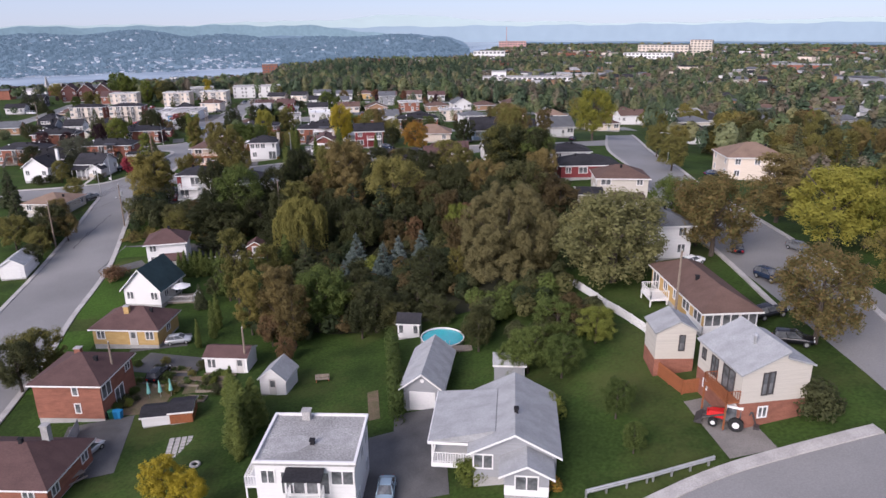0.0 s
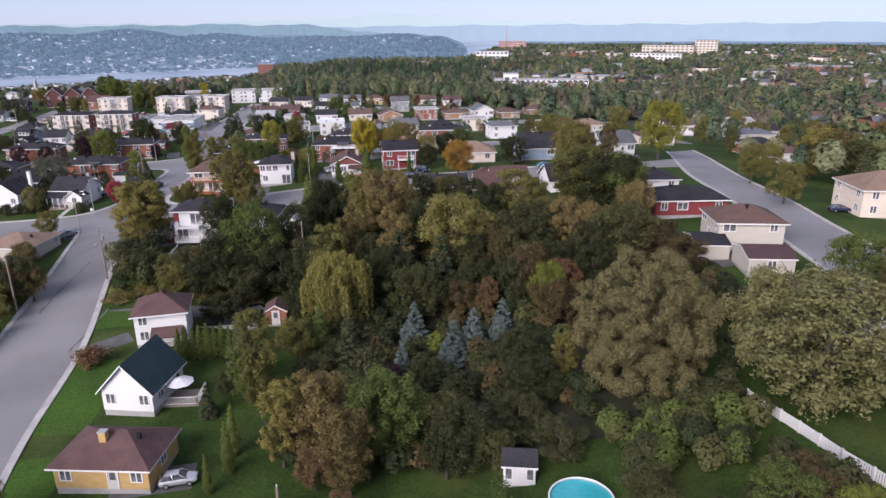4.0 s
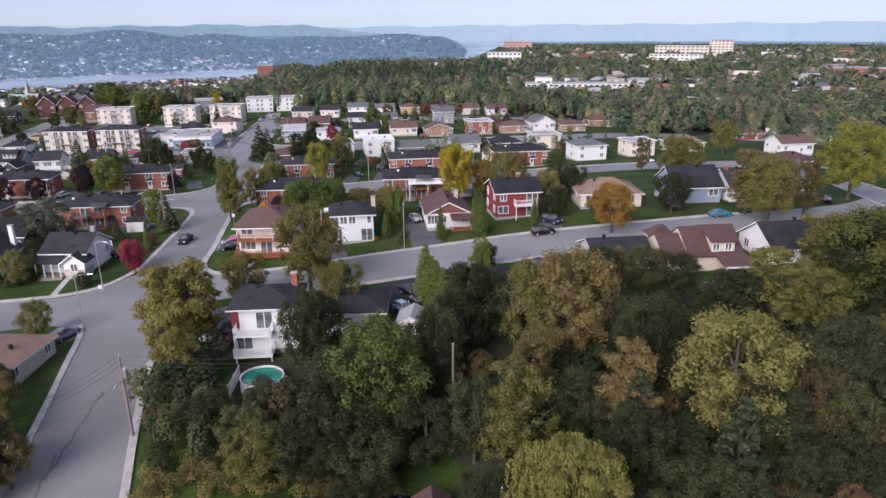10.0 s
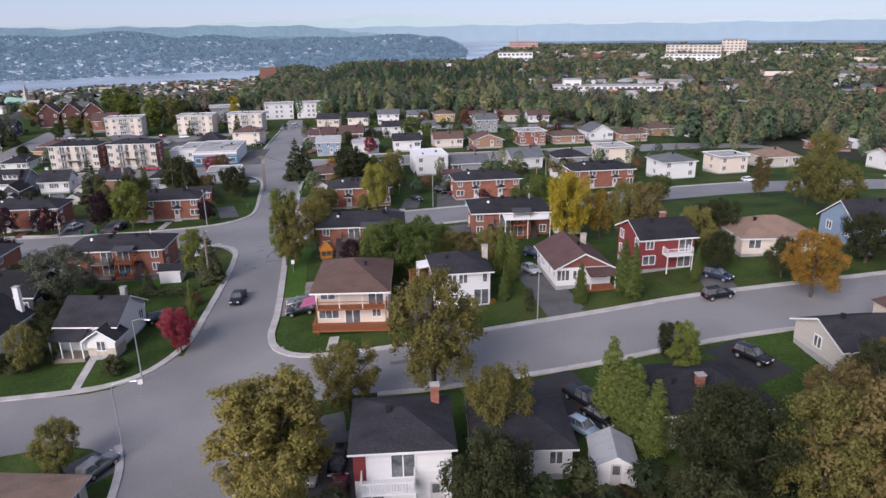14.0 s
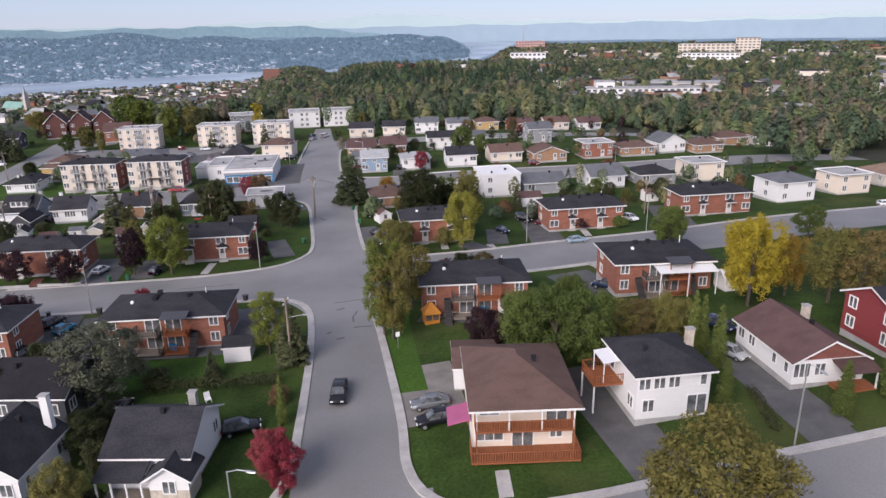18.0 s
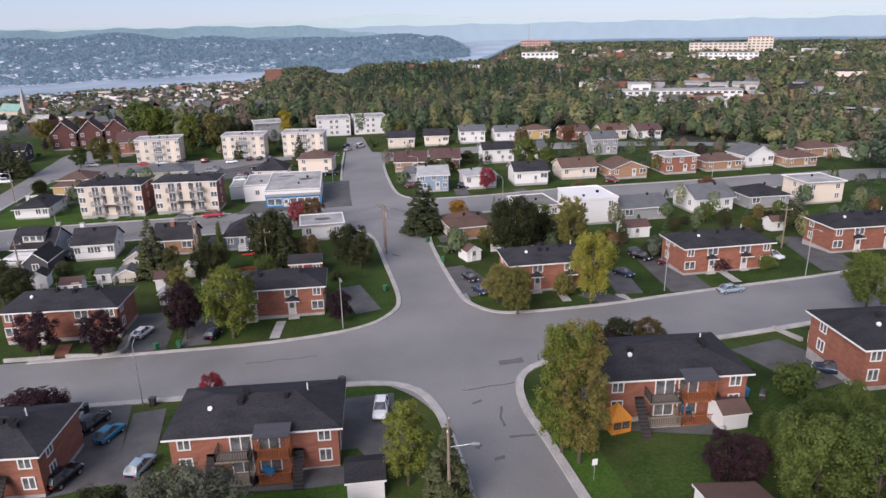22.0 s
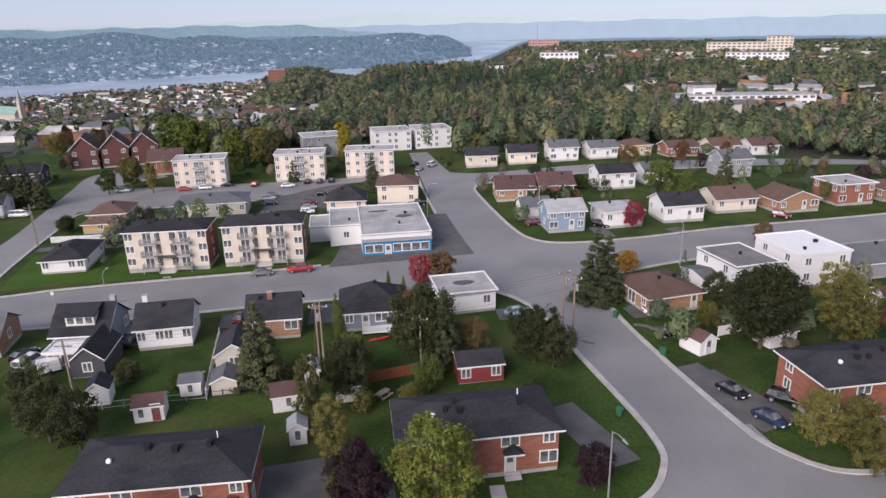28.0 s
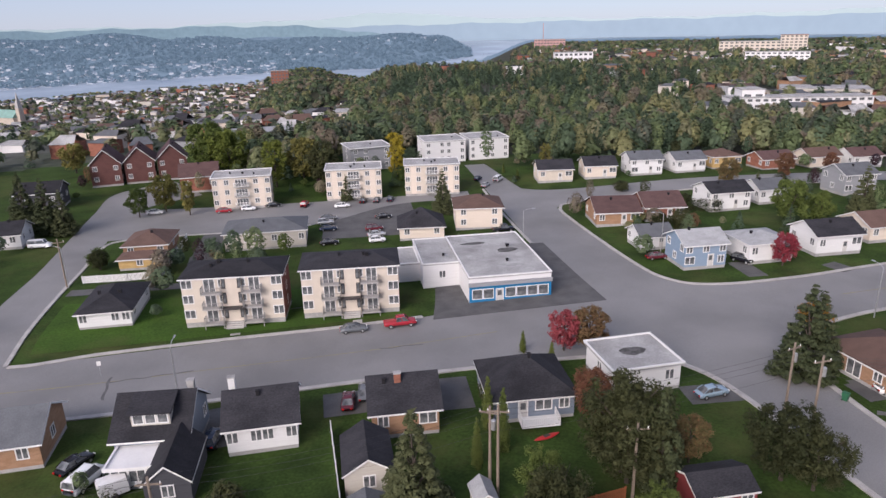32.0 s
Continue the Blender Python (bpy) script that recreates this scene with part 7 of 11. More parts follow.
# ---- trees in gardens and along the streets ----
tree(-37.1, 156.1, 9.0, "maple", "gold", 0.95)
tree(-54.7, 156.1, 9.0, "slim", "ygreen", 1.41)
tree(-54.6, 144.4, 11.0, "slim", "gold", 1.25)
tree(-43.3, 136.1, 5.6, "maple", "dark", 1.3)
tree(-48.6, 134.1, 6.2, "maple", "dark", 1.4)
tree(-45.0, 131.7, 6.4, "maple", "moss", 1.3)
tree(-40.2, 144.2, 11.6, "maple", "dark", 0.72)
tree(-39.0, 146.8, 9.6, "maple", "dark", 0.8)
tree(-36.6, 131.2, 10.0, "maple", "dark", 1.39)
tree(-32.2, 133.1, 10.0, "maple", "dark", 1.2)
tree(-38.8, 129.8, 7.0, "maple", "dark", 1.54)
tree(-33.3, 128.8, 7.0, "maple", "dark", 1.51)
tree(-43.5, 129.5, 6.0, "maple", "olive", 1.49)
tree(-28.0, 131.2, 8.0, "maple", "dark", 1.34)
tree(-21.8, 145.2, 12.0, "maple", "dark", 0.92)
tree(-19.9, 128.0, 12.0, "slim", "olive", 1.5)
tree(-23.5, 130.5, 10.0, "maple", "dark", 0.87)
tree(-11.8, 141.7, 14.0, "maple", "brown", 1.08)
tree(-15.5, 143.7, 12.0, "maple", "olive", 0.91)
tree(-17.3, 134.2, 10.0, "slim", "brown", 1.27)
tree(-9.7, 128.5, 11.0, "slim", "brown", 1.3)
tree(-1.3, 126.2, 14.5, "maple", "olive", 1.09)
tree(-5.1, 133.4, 11.0, "maple", "dark", 0.72)
tree(10.7, 141.1, 11.0, "slim", "olive", 1.7)
tree(6.2, 141.5, 9.0, "maple", "dark", 1.09)
tree(4.1, 151.4, 7.0, "maple", "dark", 1.2)
tree(1.2, 153.4, 7.4, "maple", "moss", 1.2)
tree(8.0, 146.3, 6.2, "maple", "dark", 1.3)
tree(-3.7, 120.1, 10.5, "spruce", "green", 1.4)
tree(-9.4, 127.2, 9.5, "spruce", "green", 1.5)
tree(-6.7, 115.1, 9.5, "maple", "moss", 1.03)
tree(-11.0, 123.4, 9.0, "maple", "dark", 0.99)
tree(-13.7, 130.4, 8.0, "maple", "dark", 1.08)
tree(0.7, 123.3, 9.0, "maple", "dark", 1.11)
tree(5.7, 126.5, 10.0, "maple", "dark", 1.04)
tree(10.9, 128.5, 10.0, "maple", "dark", 1.08)
tree(15.8, 127.8, 10.0, "maple", "brown", 0.99)
tree(24.2, 142.3, 13.0, "maple", "dark", 1.25)
tree(29.1, 140.9, 12.0, "maple", "dark", 1.07)
tree(22.5, 151.6, 10.0, "slim", "olive", 1.58)
tree(29.4, 134.6, 9.0, "maple", "brown", 0.99)
tree(22.5, 120.0, 10.5, "maple", "moss", 1.54)
tree(26.9, 118.1, 8.0, "maple", "umber", 1.2)
tree(8.5, 115.6, 9.5, "maple", "umber", 0.99)
tree(12.2, 113.9, 7.0, "maple", "rust", 1.0)
tree(9.8, 112.1, 8.0, "maple", "ygreen", 0.88)
tree(6.4, 114.7, 8.0, "maple", "dark", 1.05)
tree(10.3, 108.6, 7.0, "maple", "umber", 1.38)
tree(2.3, 114.8, 6.0, "maple", "rust", 0.83)
tree(-16.3, 106.8, 8.0, "spruce", "green", 1.2)
tree(-20.0, 110.7, 8.0, "cedar", "green", 1.7)
tree(-22.9, 109.5, 7.0, "maple", "olive", 0.98)
tree(-25.6, 98.7, 13.5, "slim", "olive", 0.91)
tree(-13.7, 106.4, 4.0, "shrub", "dark", 1.19)
tree(-11.5, 99.7, 5.0, "maple", "plum", 1.55)
tree(-5.1, 108.8, 3.0, "shrub", "ygreen", 0.94)
tree(-0.4, 102.1, 2.6, "shrub", "ygreen", 0.76)
tree(-6.7, 101.0, 4.5, "maple", "dark", 1.38)
tree(4.2, 100.6, 6.0, "maple", "dark", 1.55)
tree(4.4, 94.4, 6.0, "maple", "dark", 1.66)
tree(8.4, 96.7, 6.4, "slim", "gold", 1.2)
tree(-3.4, 97.7, 4.0, "shrub", "dark", 1.09)
tree(5.9, 121.4, 9.0, "maple", "moss", 0.9)
tree(17.5, 119.3, 9.0, "maple", "dark", 1.03)
tree(17.0, 115.9, 7.0, "maple", "dark", 1.15)
tree(0.8, 117.1, 8.0, "maple", "dark", 0.96)
tree(28.3, 113.7, 7.0, "maple", "umber", 1.46)
tree(-35.6, 122.9, 5.0, "maple", "dark", 1.64)
tree(-23.7, 121.6, 8.0, "maple", "dark", 0.99)
tree(-21.8, 89.0, 10.0, "slim", "gold", 1.16)
tree(-17.8, 89.1, 11.0, "slim", "brown", 1.35)
tree(-14.9, 83.7, 10.0, "slim", "brown", 1.24)
tree(-11.3, 89.9, 10.0, "maple", "green", 1.23)
tree(-3.9, 85.5, 7.5, "maple", "dark", 1.3)
tree(-5.8, 84.2, 6.0, "maple", "dark", 1.12)
tree(2.0, 89.3, 5.0, "maple", "dark", 1.7)
tree(-1.3, 84.3, 5.0, "maple", "moss", 1.35)
tree(8.7, 71.4, 6.5, "maple", "moss", 0.91)
tree(18.7, 68.8, 5.0, "maple", "umber", 1.51)
tree(20.8, 65.2, 4.5, "maple", "ygreen", 1.44)
tree(4.8, 83.5, 4.5, "maple", "dark", 1.7)
tree(-12.0, 88.5, 10.5, "maple", "green", 1.05)
tree(-17.8, 90.5, 9.5, "slim", "brown", 1.4)
tree(-5.5, 89.0, 7.0, "maple", "moss", 1.3)
tree(17.2, 68.0, 5.6, "maple", "green", 1.35)
tree(23.3, 144.5, 13.0, "maple", "olive", 1.42)
tree(28.6, 142.6, 12.0, "maple", "green", 1.21)
tree(13.4, 137.2, 10.0, "slim", "olive", 1.31)
tree(19.5, 126.0, 9.0, "maple", "brown", 1.33)
tree(10.8, 126.3, 8.0, "maple", "dark", 1.31)
tree(9.3, 118.3, 8.0, "maple", "moss", 1.11)
tree(4.8, 123.6, 9.0, "maple", "umber", 1.01)
tree(4.8, 118.0, 7.0, "maple", "dark", 1.33)
tree(-26.4, 140.4, 10.0, "maple", "dark", 1.0)
tree(-22.0, 147.0, 11.0, "maple", "dark", 0.9)
tree(-4.7, 138.8, 9.0, "maple", "dark", 1.2)
tree(-7.9, 117.4, 8.0, "maple", "moss", 1.4)
tree(13.1, 119.3, 7.0, "maple", "dark", 1.32)
tree(-1.7, 115.5, 6.0, "maple", "umber", 1.33)
tree(-72.0, 141.5, 6.2, "maple", "brown", 1.1)
tree(-71.0, 137.6, 5.6, "maple", "olive", 1.1)
tree(-70.0, 133.4, 5.8, "maple", "brown", 1.0)
tree(-68.8, 129.0, 5.2, "maple", "brown", 1.1)
tree(-74.0, 145.6, 4.8, "maple", "dark", 1.1)
tree(-67.6, 124.2, 5.0, "maple", "olive", 1.1)
tree(-66.6, 119.2, 4.6, "maple", "dark", 1.1)
tree(-9.5, 151.0, 8.5, "maple", "brown", 1.0)
tree(-5.0, 153.6, 8.0, "maple", "dark", 1.0)
tree(-1.6, 156.4, 6.2, "maple", "brown", 1.0)
tree(-20.0, 68.6, 5.2, "cedar", "green", 2.1, "tall cedars by the lawn")
tree(-18.9, 66.4, 5.6, "cedar", "green", 2.1, "tall cedars by the lawn")
tree(-17.8, 64.0, 6.0, "cedar", "green", 2.1, "tall cedars by the lawn")
tree(-16.8, 61.6, 6.2, "cedar", "green", 2.1, "tall cedars by the lawn")
tree(-17.0, 66.2, 5.0, "cedar", "green", 2.1, "tall cedars by the lawn")
tree(-15.8, 63.2, 5.4, "cedar", "green", 2.1, "tall cedars by the lawn")
tree(-17.3, 59.4, 6.0, "cedar", "green", 2.1, "tall cedars by the lawn")
tree(-32.5, 134.0, 14.0, "maple", "green", 1.05)
tree(-94.3, 201.6, 10.2, "maple", "grey", 1.45)
tree(-92.0, 191.4, 5.4, "maple", "dark", 1.1)
tree(-89.4, 187.4, 4.4, "slim", "dark", 1.5)
tree(-101.5, 205.5, 7.0, "maple", "dark", 1.1)
tree(-102.5, 200.6, 6.5, "maple", "dark", 1.1)
tree(-88.3, 183.2, 2.2, "shrub", "dark", 1.2)
tree(-93.3, 182.2, 2.6, "shrub", "dark", 1.2)
tree(-90.8, 181.2, 2.0, "shrub", "dark", 1.3)
tree(-95.8, 181.0, 2.8, "shrub", "dark", 1.2)
tree(-91.2, 194.6, 4.2, "slim", "dark", 1.4)
tree(-30.8, 272.0, 2.6, "shrub", "dark", 1.2)
tree(-28.6, 272.4, 2.6, "shrub", "dark", 1.2)
tree(-8.2, 287.2, 4.6, "maple", "dark", 1.1)
tree(-5.2, 284.0, 3.6, "maple", "olive", 1.1)
tree(-10.6, 291.4, 4.8, "maple", "green", 1.1)
tree(1.8, 287.8, 3.4, "maple", "dark", 1.1)
tree(-32.2, 281.4, 6.0, "spruce", "green", 1.0)
tree(-34.4, 284.0, 2.4, "shrub", "olive", 1.2)
tree(-15.2, 291.2, 2.2, "shrub", "dark", 1.2)
tree(-7.2, 281.0, 2.0, "shrub", "rust", 1.2)
tree(0.8, 290.4, 4.2, "maple", "brown", 1.0)
tree(-20.4, 284.6, 4.0, "maple", "dark", 1.0)
tree(-23.6, 281.2, 2.0, "shrub", "green", 1.2)
tree(-97.4, 304.6, 6.2, "maple", "red", 1.0)
tree(-94.0, 304.2, 6.6, "maple", "rust", 1.15)
tree(-119.2, 275.2, 11.4, "spruce", "green", 1.25)
tree(-110.5, 288.2, 6.8, "cedar", "green")
tree(-112.7, 281.7, 6.0, "cedar", "green")
tree(-99.1, 278.9, 11.1, "maple", "dark", 1.1)
tree(-96.4, 276.3, 11.1, "spruce", "green", 0.9)
tree(-85.0, 275.4, 8.5, "maple", "dark", 1.15)
tree(-61.9, 305.1, 4.4, "shrub", "orange")
tree(-105.0, 381.6, 11.1, "spruce", "green", 1.1)
tree(-51.5, 328.8, 6.5, "maple", "red", 0.95)
tree(-173.1, 395.4, 10.4, "maple", "olive")
tree(-166.4, 391.5, 9.1, "slim", "olive")
tree(-174.4, 353.9, 4.2, "shrub", "green")
tree(-102.8, 305.1, 3.4, "cedar", "green", 1.4)
tree(-100.5, 299.3, 4.4, "cedar", "green", 1.3)
tree(-99.2, 287.5, 7.2, "maple", "rust", 0.9)
tree(-92.2, 279.2, 5.6, "maple", "rust", 1.1)
tree(-107.9, 274.9, 6.5, "maple", "green")
tree(-202.4, 386.9, 13.0, "spruce", "green", 1.2)
tree(-194.2, 379.7, 13.0, "spruce", "green", 1.2)
tree(-190.2, 378.4, 10.4, "spruce", "green", 1.2)
tree(-214.8, 448.1, 10.4, "maple", "olive", 1.2)
tree(-169.5, 432.6, 18.2, "maple", "green", 1.1)
tree(-162.9, 427.0, 16.9, "maple", "ygreen")
tree(-148.6, 418.0, 14.3, "slim", "ygreen", 1.3)
tree(-141.2, 422.3, 14.3, "maple", "olive")
tree(-135.1, 415.6, 14.3, "maple", "dark")
tree(-114.1, 422.1, 14.3, "slim", "yellow")
tree(-19.5, 352.1, 11.7, "spruce", "green", 1.2)
tree(-36.4, 350.7, 10.4, "maple", "green", 1.1)
tree(-30.7, 349.5, 7.8, "maple", "green")
tree(-178.1, 390.8, 7.8, "maple", "green")
tree(-30.3, 387.1, 7.8, "maple", "rust")
tree(-12.5, 390.8, 7.8, "maple", "rust", 0.9)
tree(3.4, 394.8, 6.5, "maple", "rust", 0.9)
tree(-70.6, 416.9, 9.1, "slim", "olive")
tree(-48.6, 249.0, 12.3, "maple", "lime", 0.8)
tree(-61.9, 252.8, 6.5, "maple", "olive", 1.05)
tree(-100.1, 247.1, 11.1, "maple", "ygreen", 1.05)
tree(-125.2, 245.5, 6.8, "maple", "plum", 1.2)
tree(-116.3, 244.1, 6.8, "maple", "plum", 1.2)
tree(-108.1, 249.7, 5.2, "maple", "green", 0.9)
tree(-85.5, 249.8, 5.2, "maple", "plum", 1.1)
tree(-112.4, 264.2, 9.6, "slim", "moss", 0.8)
tree(-71.2, 293.2, 12.0, "spruce", "green", 1.35)
tree(-69.0, 294.4, 10.6, "spruce", "green", 1.3)
tree(-99.2, 277.2, 9.8, "maple", "dark", 1.1)
tree(-83.0, 273.6, 6.8, "maple", "dark", 1.2)
tree(-55.0, 274.7, 12.3, "maple", "dark", 1.2)
tree(-44.3, 276.0, 11.1, "slim", "olive", 1.3)
tree(-48.6, 279.7, 7.8, "maple", "dark")
tree(-109.7, 283.9, 7.8, "cedar", "green")
tree(-108.4, 269.5, 8.5, "maple", "dark")
tree(-95.6, 277.8, 6.0, "maple", "umber")
tree(-109.7, 257.7, 7.8, "slim", "olive", 1.2)
tree(-59.2, 220.6, 9.8, "maple", "gold")
tree(-50.6, 231.9, 4.6, "maple", "dark", 1.3)
tree(-53.4, 232.6, 3.5, "shrub", "plum", 1.2)
tree(-140.1, 266.0, 7.8, "maple", "dark", 1.2)
tree(-136.3, 264.1, 7.2, "maple", "dark", 1.1)
tree(-31.3, 314.8, 5.2, "maple", "rust")
tree(-0.2, 312.2, 5.9, "maple", "rust", 1.1)
tree(-63.1, 211.7, 13.7, "slim", "ygreen", 0.95)
tree(-62.0, 209.9, 12.3, "slim", "gold", 1.0)
tree(-47.4, 230.8, 4.6, "maple", "umber", 1.3)
tree(-53.2, 230.2, 3.8, "shrub", "plum", 1.2)
tree(-98.7, 228.5, 4.4, "maple", "red", 0.9)
tree(-77.4, 210.1, 8.5, "slim", "ygreen", 1.3)
tree(-12.3, 241.4, 7.4, "maple", "ygreen")
tree(-59.4, 251.0, 6.5, "maple", "olive")
tree(-23.3, 259.9, 3.0, "shrub", "plum", 1.2)
tree(-15.8, 258.5, 2.8, "shrub", "green")
tree(-47.0, 203.6, 7.4, "maple", "green", 0.8)
tree(-44.2, 204.0, 7.9, "maple", "green", 0.8)
tree(-41.1, 204.3, 8.4, "maple", "green", 0.8)
tree(-51.7, 203.5, 5.9, "maple", "plum")
tree(-114.4, 224.2, 6.5, "maple", "plum")
tree(-117.4, 226.2, 5.0, "shrub", "plum", 1.5)
tree(-47.4, 198.7, 9.8, "maple", "green")
tree(-44.9, 196.1, 10.4, "maple", "green")
tree(-41.7, 195.8, 9.8, "maple", "green")
tree(-36.7, 200.0, 6.5, "maple", "olive")
tree(-34.8, 198.4, 6.5, "slim", "brown", 1.3)
tree(-31.9, 199.3, 6.5, "maple", "olive")
tree(-30.3, 197.8, 6.5, "maple", "olive", 0.9)
tree(-30.5, 194.8, 8.5, "cedar", "green")
tree(-29.3, 195.1, 7.8, "cedar", "green")
tree(-17.6, 206.9, 13.0, "maple", "yellow", 0.8)
tree(-16.4, 210.8, 10.4, "slim", "yellow", 1.3)
tree(-11.4, 209.2, 9.0, "maple", "orange", 0.85)
tree(-8.1, 205.4, 10.4, "maple", "olive")
tree(-6.0, 202.9, 10.4, "slim", "brown", 1.3)
tree(-73.0, 184.3, 5.5, "maple", "red")
tree(-73.5, 193.0, 5.9, "cedar", "green")
tree(-15.7, 235.7, 8.5, "maple", "green")
tree(-60.0, 247.3, 6.5, "maple", "olive")
tree(-37.8, 216.7, 3.8, "shrub", "green", 1.2)
tree(-50.1, 203.5, 5.2, "maple", "plum")
tree(10.3, 237.7, 6.5, "maple", "green", 1.2)
tree(-83.3, 204.9, 3.9, "spruce", "green", 1.2)
tree(-54.1, 277.1, 10.4, "maple", "dark", 1.2)
tree(-44.8, 271.6, 10.4, "slim", "olive", 1.3)
tree(-51.4, 254.1, 3.8, "shrub", "olive")
tree(-42.2, 166.1, 13.7, "maple", "gold", 1.05)
tree(-50.7, 164.0, 8.5, "maple", "gold", 1.05)
tree(-55.7, 154.0, 11.7, "slim", "gold", 1.7)
tree(-58.1, 153.5, 11.1, "slim", "gold", 1.6)
tree(-76.9, 160.2, 6.0, "maple", "olive")
tree(-26.4, 158.4, 8.8, "cedar", "green", 1.8)
tree(-25.7, 156.4, 7.8, "cedar", "green", 1.8)
tree(-25.2, 155.2, 7.8, "cedar", "green", 1.8)
tree(-24.5, 152.7, 7.8, "cedar", "green", 1.8)
tree(-17.5, 165.5, 5.2, "maple", "dark")
tree(4.4, 176.7, 8.8, "maple", "orange", 1.2)
tree(-16.4, 183.7, 7.8, "cedar", "green", 1.5)
tree(-15.9, 181.4, 7.8, "cedar", "green", 1.4)
tree(-22.5, 181.9, 5.9, "cedar", "green", 1.5)
tree(-6.4, 184.5, 5.2, "cedar", "green", 1.3)
tree(-72.0, 182.0, 5.5, "maple", "red")
tree(-74.2, 207.1, 7.8, "spruce", "green", 1.3)
tree(-1.8, 187.7, 5.9, "maple", "dark", 1.1)
tree(4.6, 183.4, 5.9, "maple", "dark", 1.1)
tree(-78.7, 178.4, 2.5, "shrub", "dark", 1.2)
tree(-31.4, 185.7, 5.2, "cedar", "green", 1.6)
tree(-89.9, 181.4, 6.5, "maple", "olive")
tree(-29.0, 192.1, 7.8, "cedar", "green", 1.2)
tree(32.9, 238.6, 9.1, "slim", "brown", 1.2)
tree(33.4, 215.2, 10.4, "maple", "olive", 1.2)
tree(29.5, 182.4, 11.7, "slim", "brown", 1.5)
tree(29.9, 177.3, 11.7, "maple", "olive")
tree(61.0, 145.0, 8.5, "maple", "olive", 1.2)
tree(75.0, 176.0, 8.0, "maple", "gold", 1.2)
tree(39.3, 181.4, 10.4, "slim", "brown", 1.2)
tree(18.1, 186.1, 7.8, "maple", "dark", 1.2)
tree(3.7, 199.3, 7.8, "maple", "dark", 1.2)
tree(-1.6, 195.3, 7.8, "maple", "olive")
tree(57.0, 195.0, 16.0, "maple", "lime", 1.05)
tree(31.3, 178.3, 11.7, "maple", "brown")
tree(35.9, 227.2, 10.4, "maple", "olive", 1.1)
tree(-106.7, 248.0, 9.1, "maple", "plum", 0.9)
tree(64.8, 164.0, 9.1, "maple", "olive")
tree(-18.7, 160.3, 7.8, "slim", "ygreen")
tree(-19.7, 68.3, 5.8, "cedar", "green", 1.2)
tree(-18.4, 64.5, 5.8, "cedar", "green", 1.2)
tree(-17.0, 60.9, 5.8, "cedar", "green", 1.2)
tree(-16.5, 57.4, 5.8, "cedar", "green", 1.2)
tree(-17.0, 64.6, 5.2, "cedar", "green", 1.2)
tree(-22.1, 52.0, 5.2, "maple", "yellow", 1.1)
tree(-18.9, 48.9, 5.2, "maple", "yellow")
tree(13.0, 63.1, 5.8, "maple", "green", 1.2)
tree(16.0, 60.4, 5.2, "maple", "green", 1.2)
tree(11.1, 63.6, 4.2, "maple", "green", 1.1)
tree(18.9, 51.8, 4.4, "maple", "green")
tree(18.8, 46.7, 3.2, "maple", "green")
tree(34.5, 47.3, 3.6, "shrub", "dark", 1.2)
tree(13.2, 54.1, 2.9, "shrub", "ygreen")
tree(5.0, 47.1, 2.7, "shrub", "ygreen")
tree(11.4, 44.1, 1.5, "shrub", "orange")
tree(-27.2, 91.6, 6.3, "cedar", "green", 1.1)
tree(-27.1, 88.6, 6.3, "cedar", "green", 1.1)
tree(-28.4, 85.7, 4.7, "cedar", "green")
tree(-28.8, 106.0, 9.6, "spruce", "green", 1.0)
tree(41.3, 58.6, 11.0, "maple", "turning", 1.2)
tree(56.6, 66.0, 11.0, "maple", "gold", 1.2)
tree(58.2, 83.5, 12.6, "maple", "lime", 1.3)
tree(64.2, 84.2, 12.6, "maple", "lime", 1.3)
tree(43.2, 86.2, 13.0, "maple", "turning", 1.25)
tree(59.6, 99.0, 11.6, "slim", "brown", 1.9)
tree(43.0, 91.0, 10.0, "maple", "turning", 1.0)
tree(-47.0, 80.3, 7.4, "maple", "olive", 1.3)
tree(-47.5, 76.6, 7.4, "maple", "dark", 1.2)
tree(-49.2, 111.1, 2.7, "shrub", "rust", 1.5)
tree(42.6, 98.9, 9.5, "maple", "green", 1.2)
tree(111.4, 247.6, 9.5, "maple", "olive", 1.4)
tree(116.9, 236.3, 9.5, "maple", "olive", 1.3)
tree(-68.3, 130.2, 8.4, "maple", "dark", 1.2)
tree(-79.8, 140.2, 8.4, "spruce", "green", 1.3)
tree(-65.8, 130.9, 6.3, "maple", "brown")
tree(-74.1, 127.7, 7.4, "maple", "olive", 1.2)
tree(-69.4, 126.8, 5.2, "maple", "olive", 1.2)
tree(-106.3, 200.3, 8.4, "maple", "dark", 1.2)
tree(-90.7, 158.2, 9.5, "spruce", "green", 1.2)
tree(-27.6, 101.0, 7.6, "slim", "green", 1.5)
tree(75.3, 280.7, 11.7, "maple", "olive")

# ---- vehicles ----
car(-68.1, 197.0, -92, "pickup", "black")
car(-58.6, 192.6, 185, "sedan", "grey")
car(-58.3, 189.3, 186, "suv", "black")
car(-77.5, 192.5, 10, "suv", "black")
car(-79.8, 222.9, -95, "suv", "white")
car(-103.1, 248.0, 80, "hatch", "blue")
car(-113.3, 250.2, 75, "hatch", "white")
car(-110.9, 226.4, 70, "suv", "black")
car(-108.3, 223.8, 70, "hatch", "teal")
car(-103.0, 217.2, 75, "hatch", "lightblue")
car(-109.9, 216.6, 70, "suv", "black")
car(-64.6, 264.0, -70, "sedan", "black")
car(-63.8, 257.7, -70, "sedan", "blue")
car(-63.9, 288.1, 0, "hatch", "white")
car(-64.8, 280.0, 0, "sedan", "black")
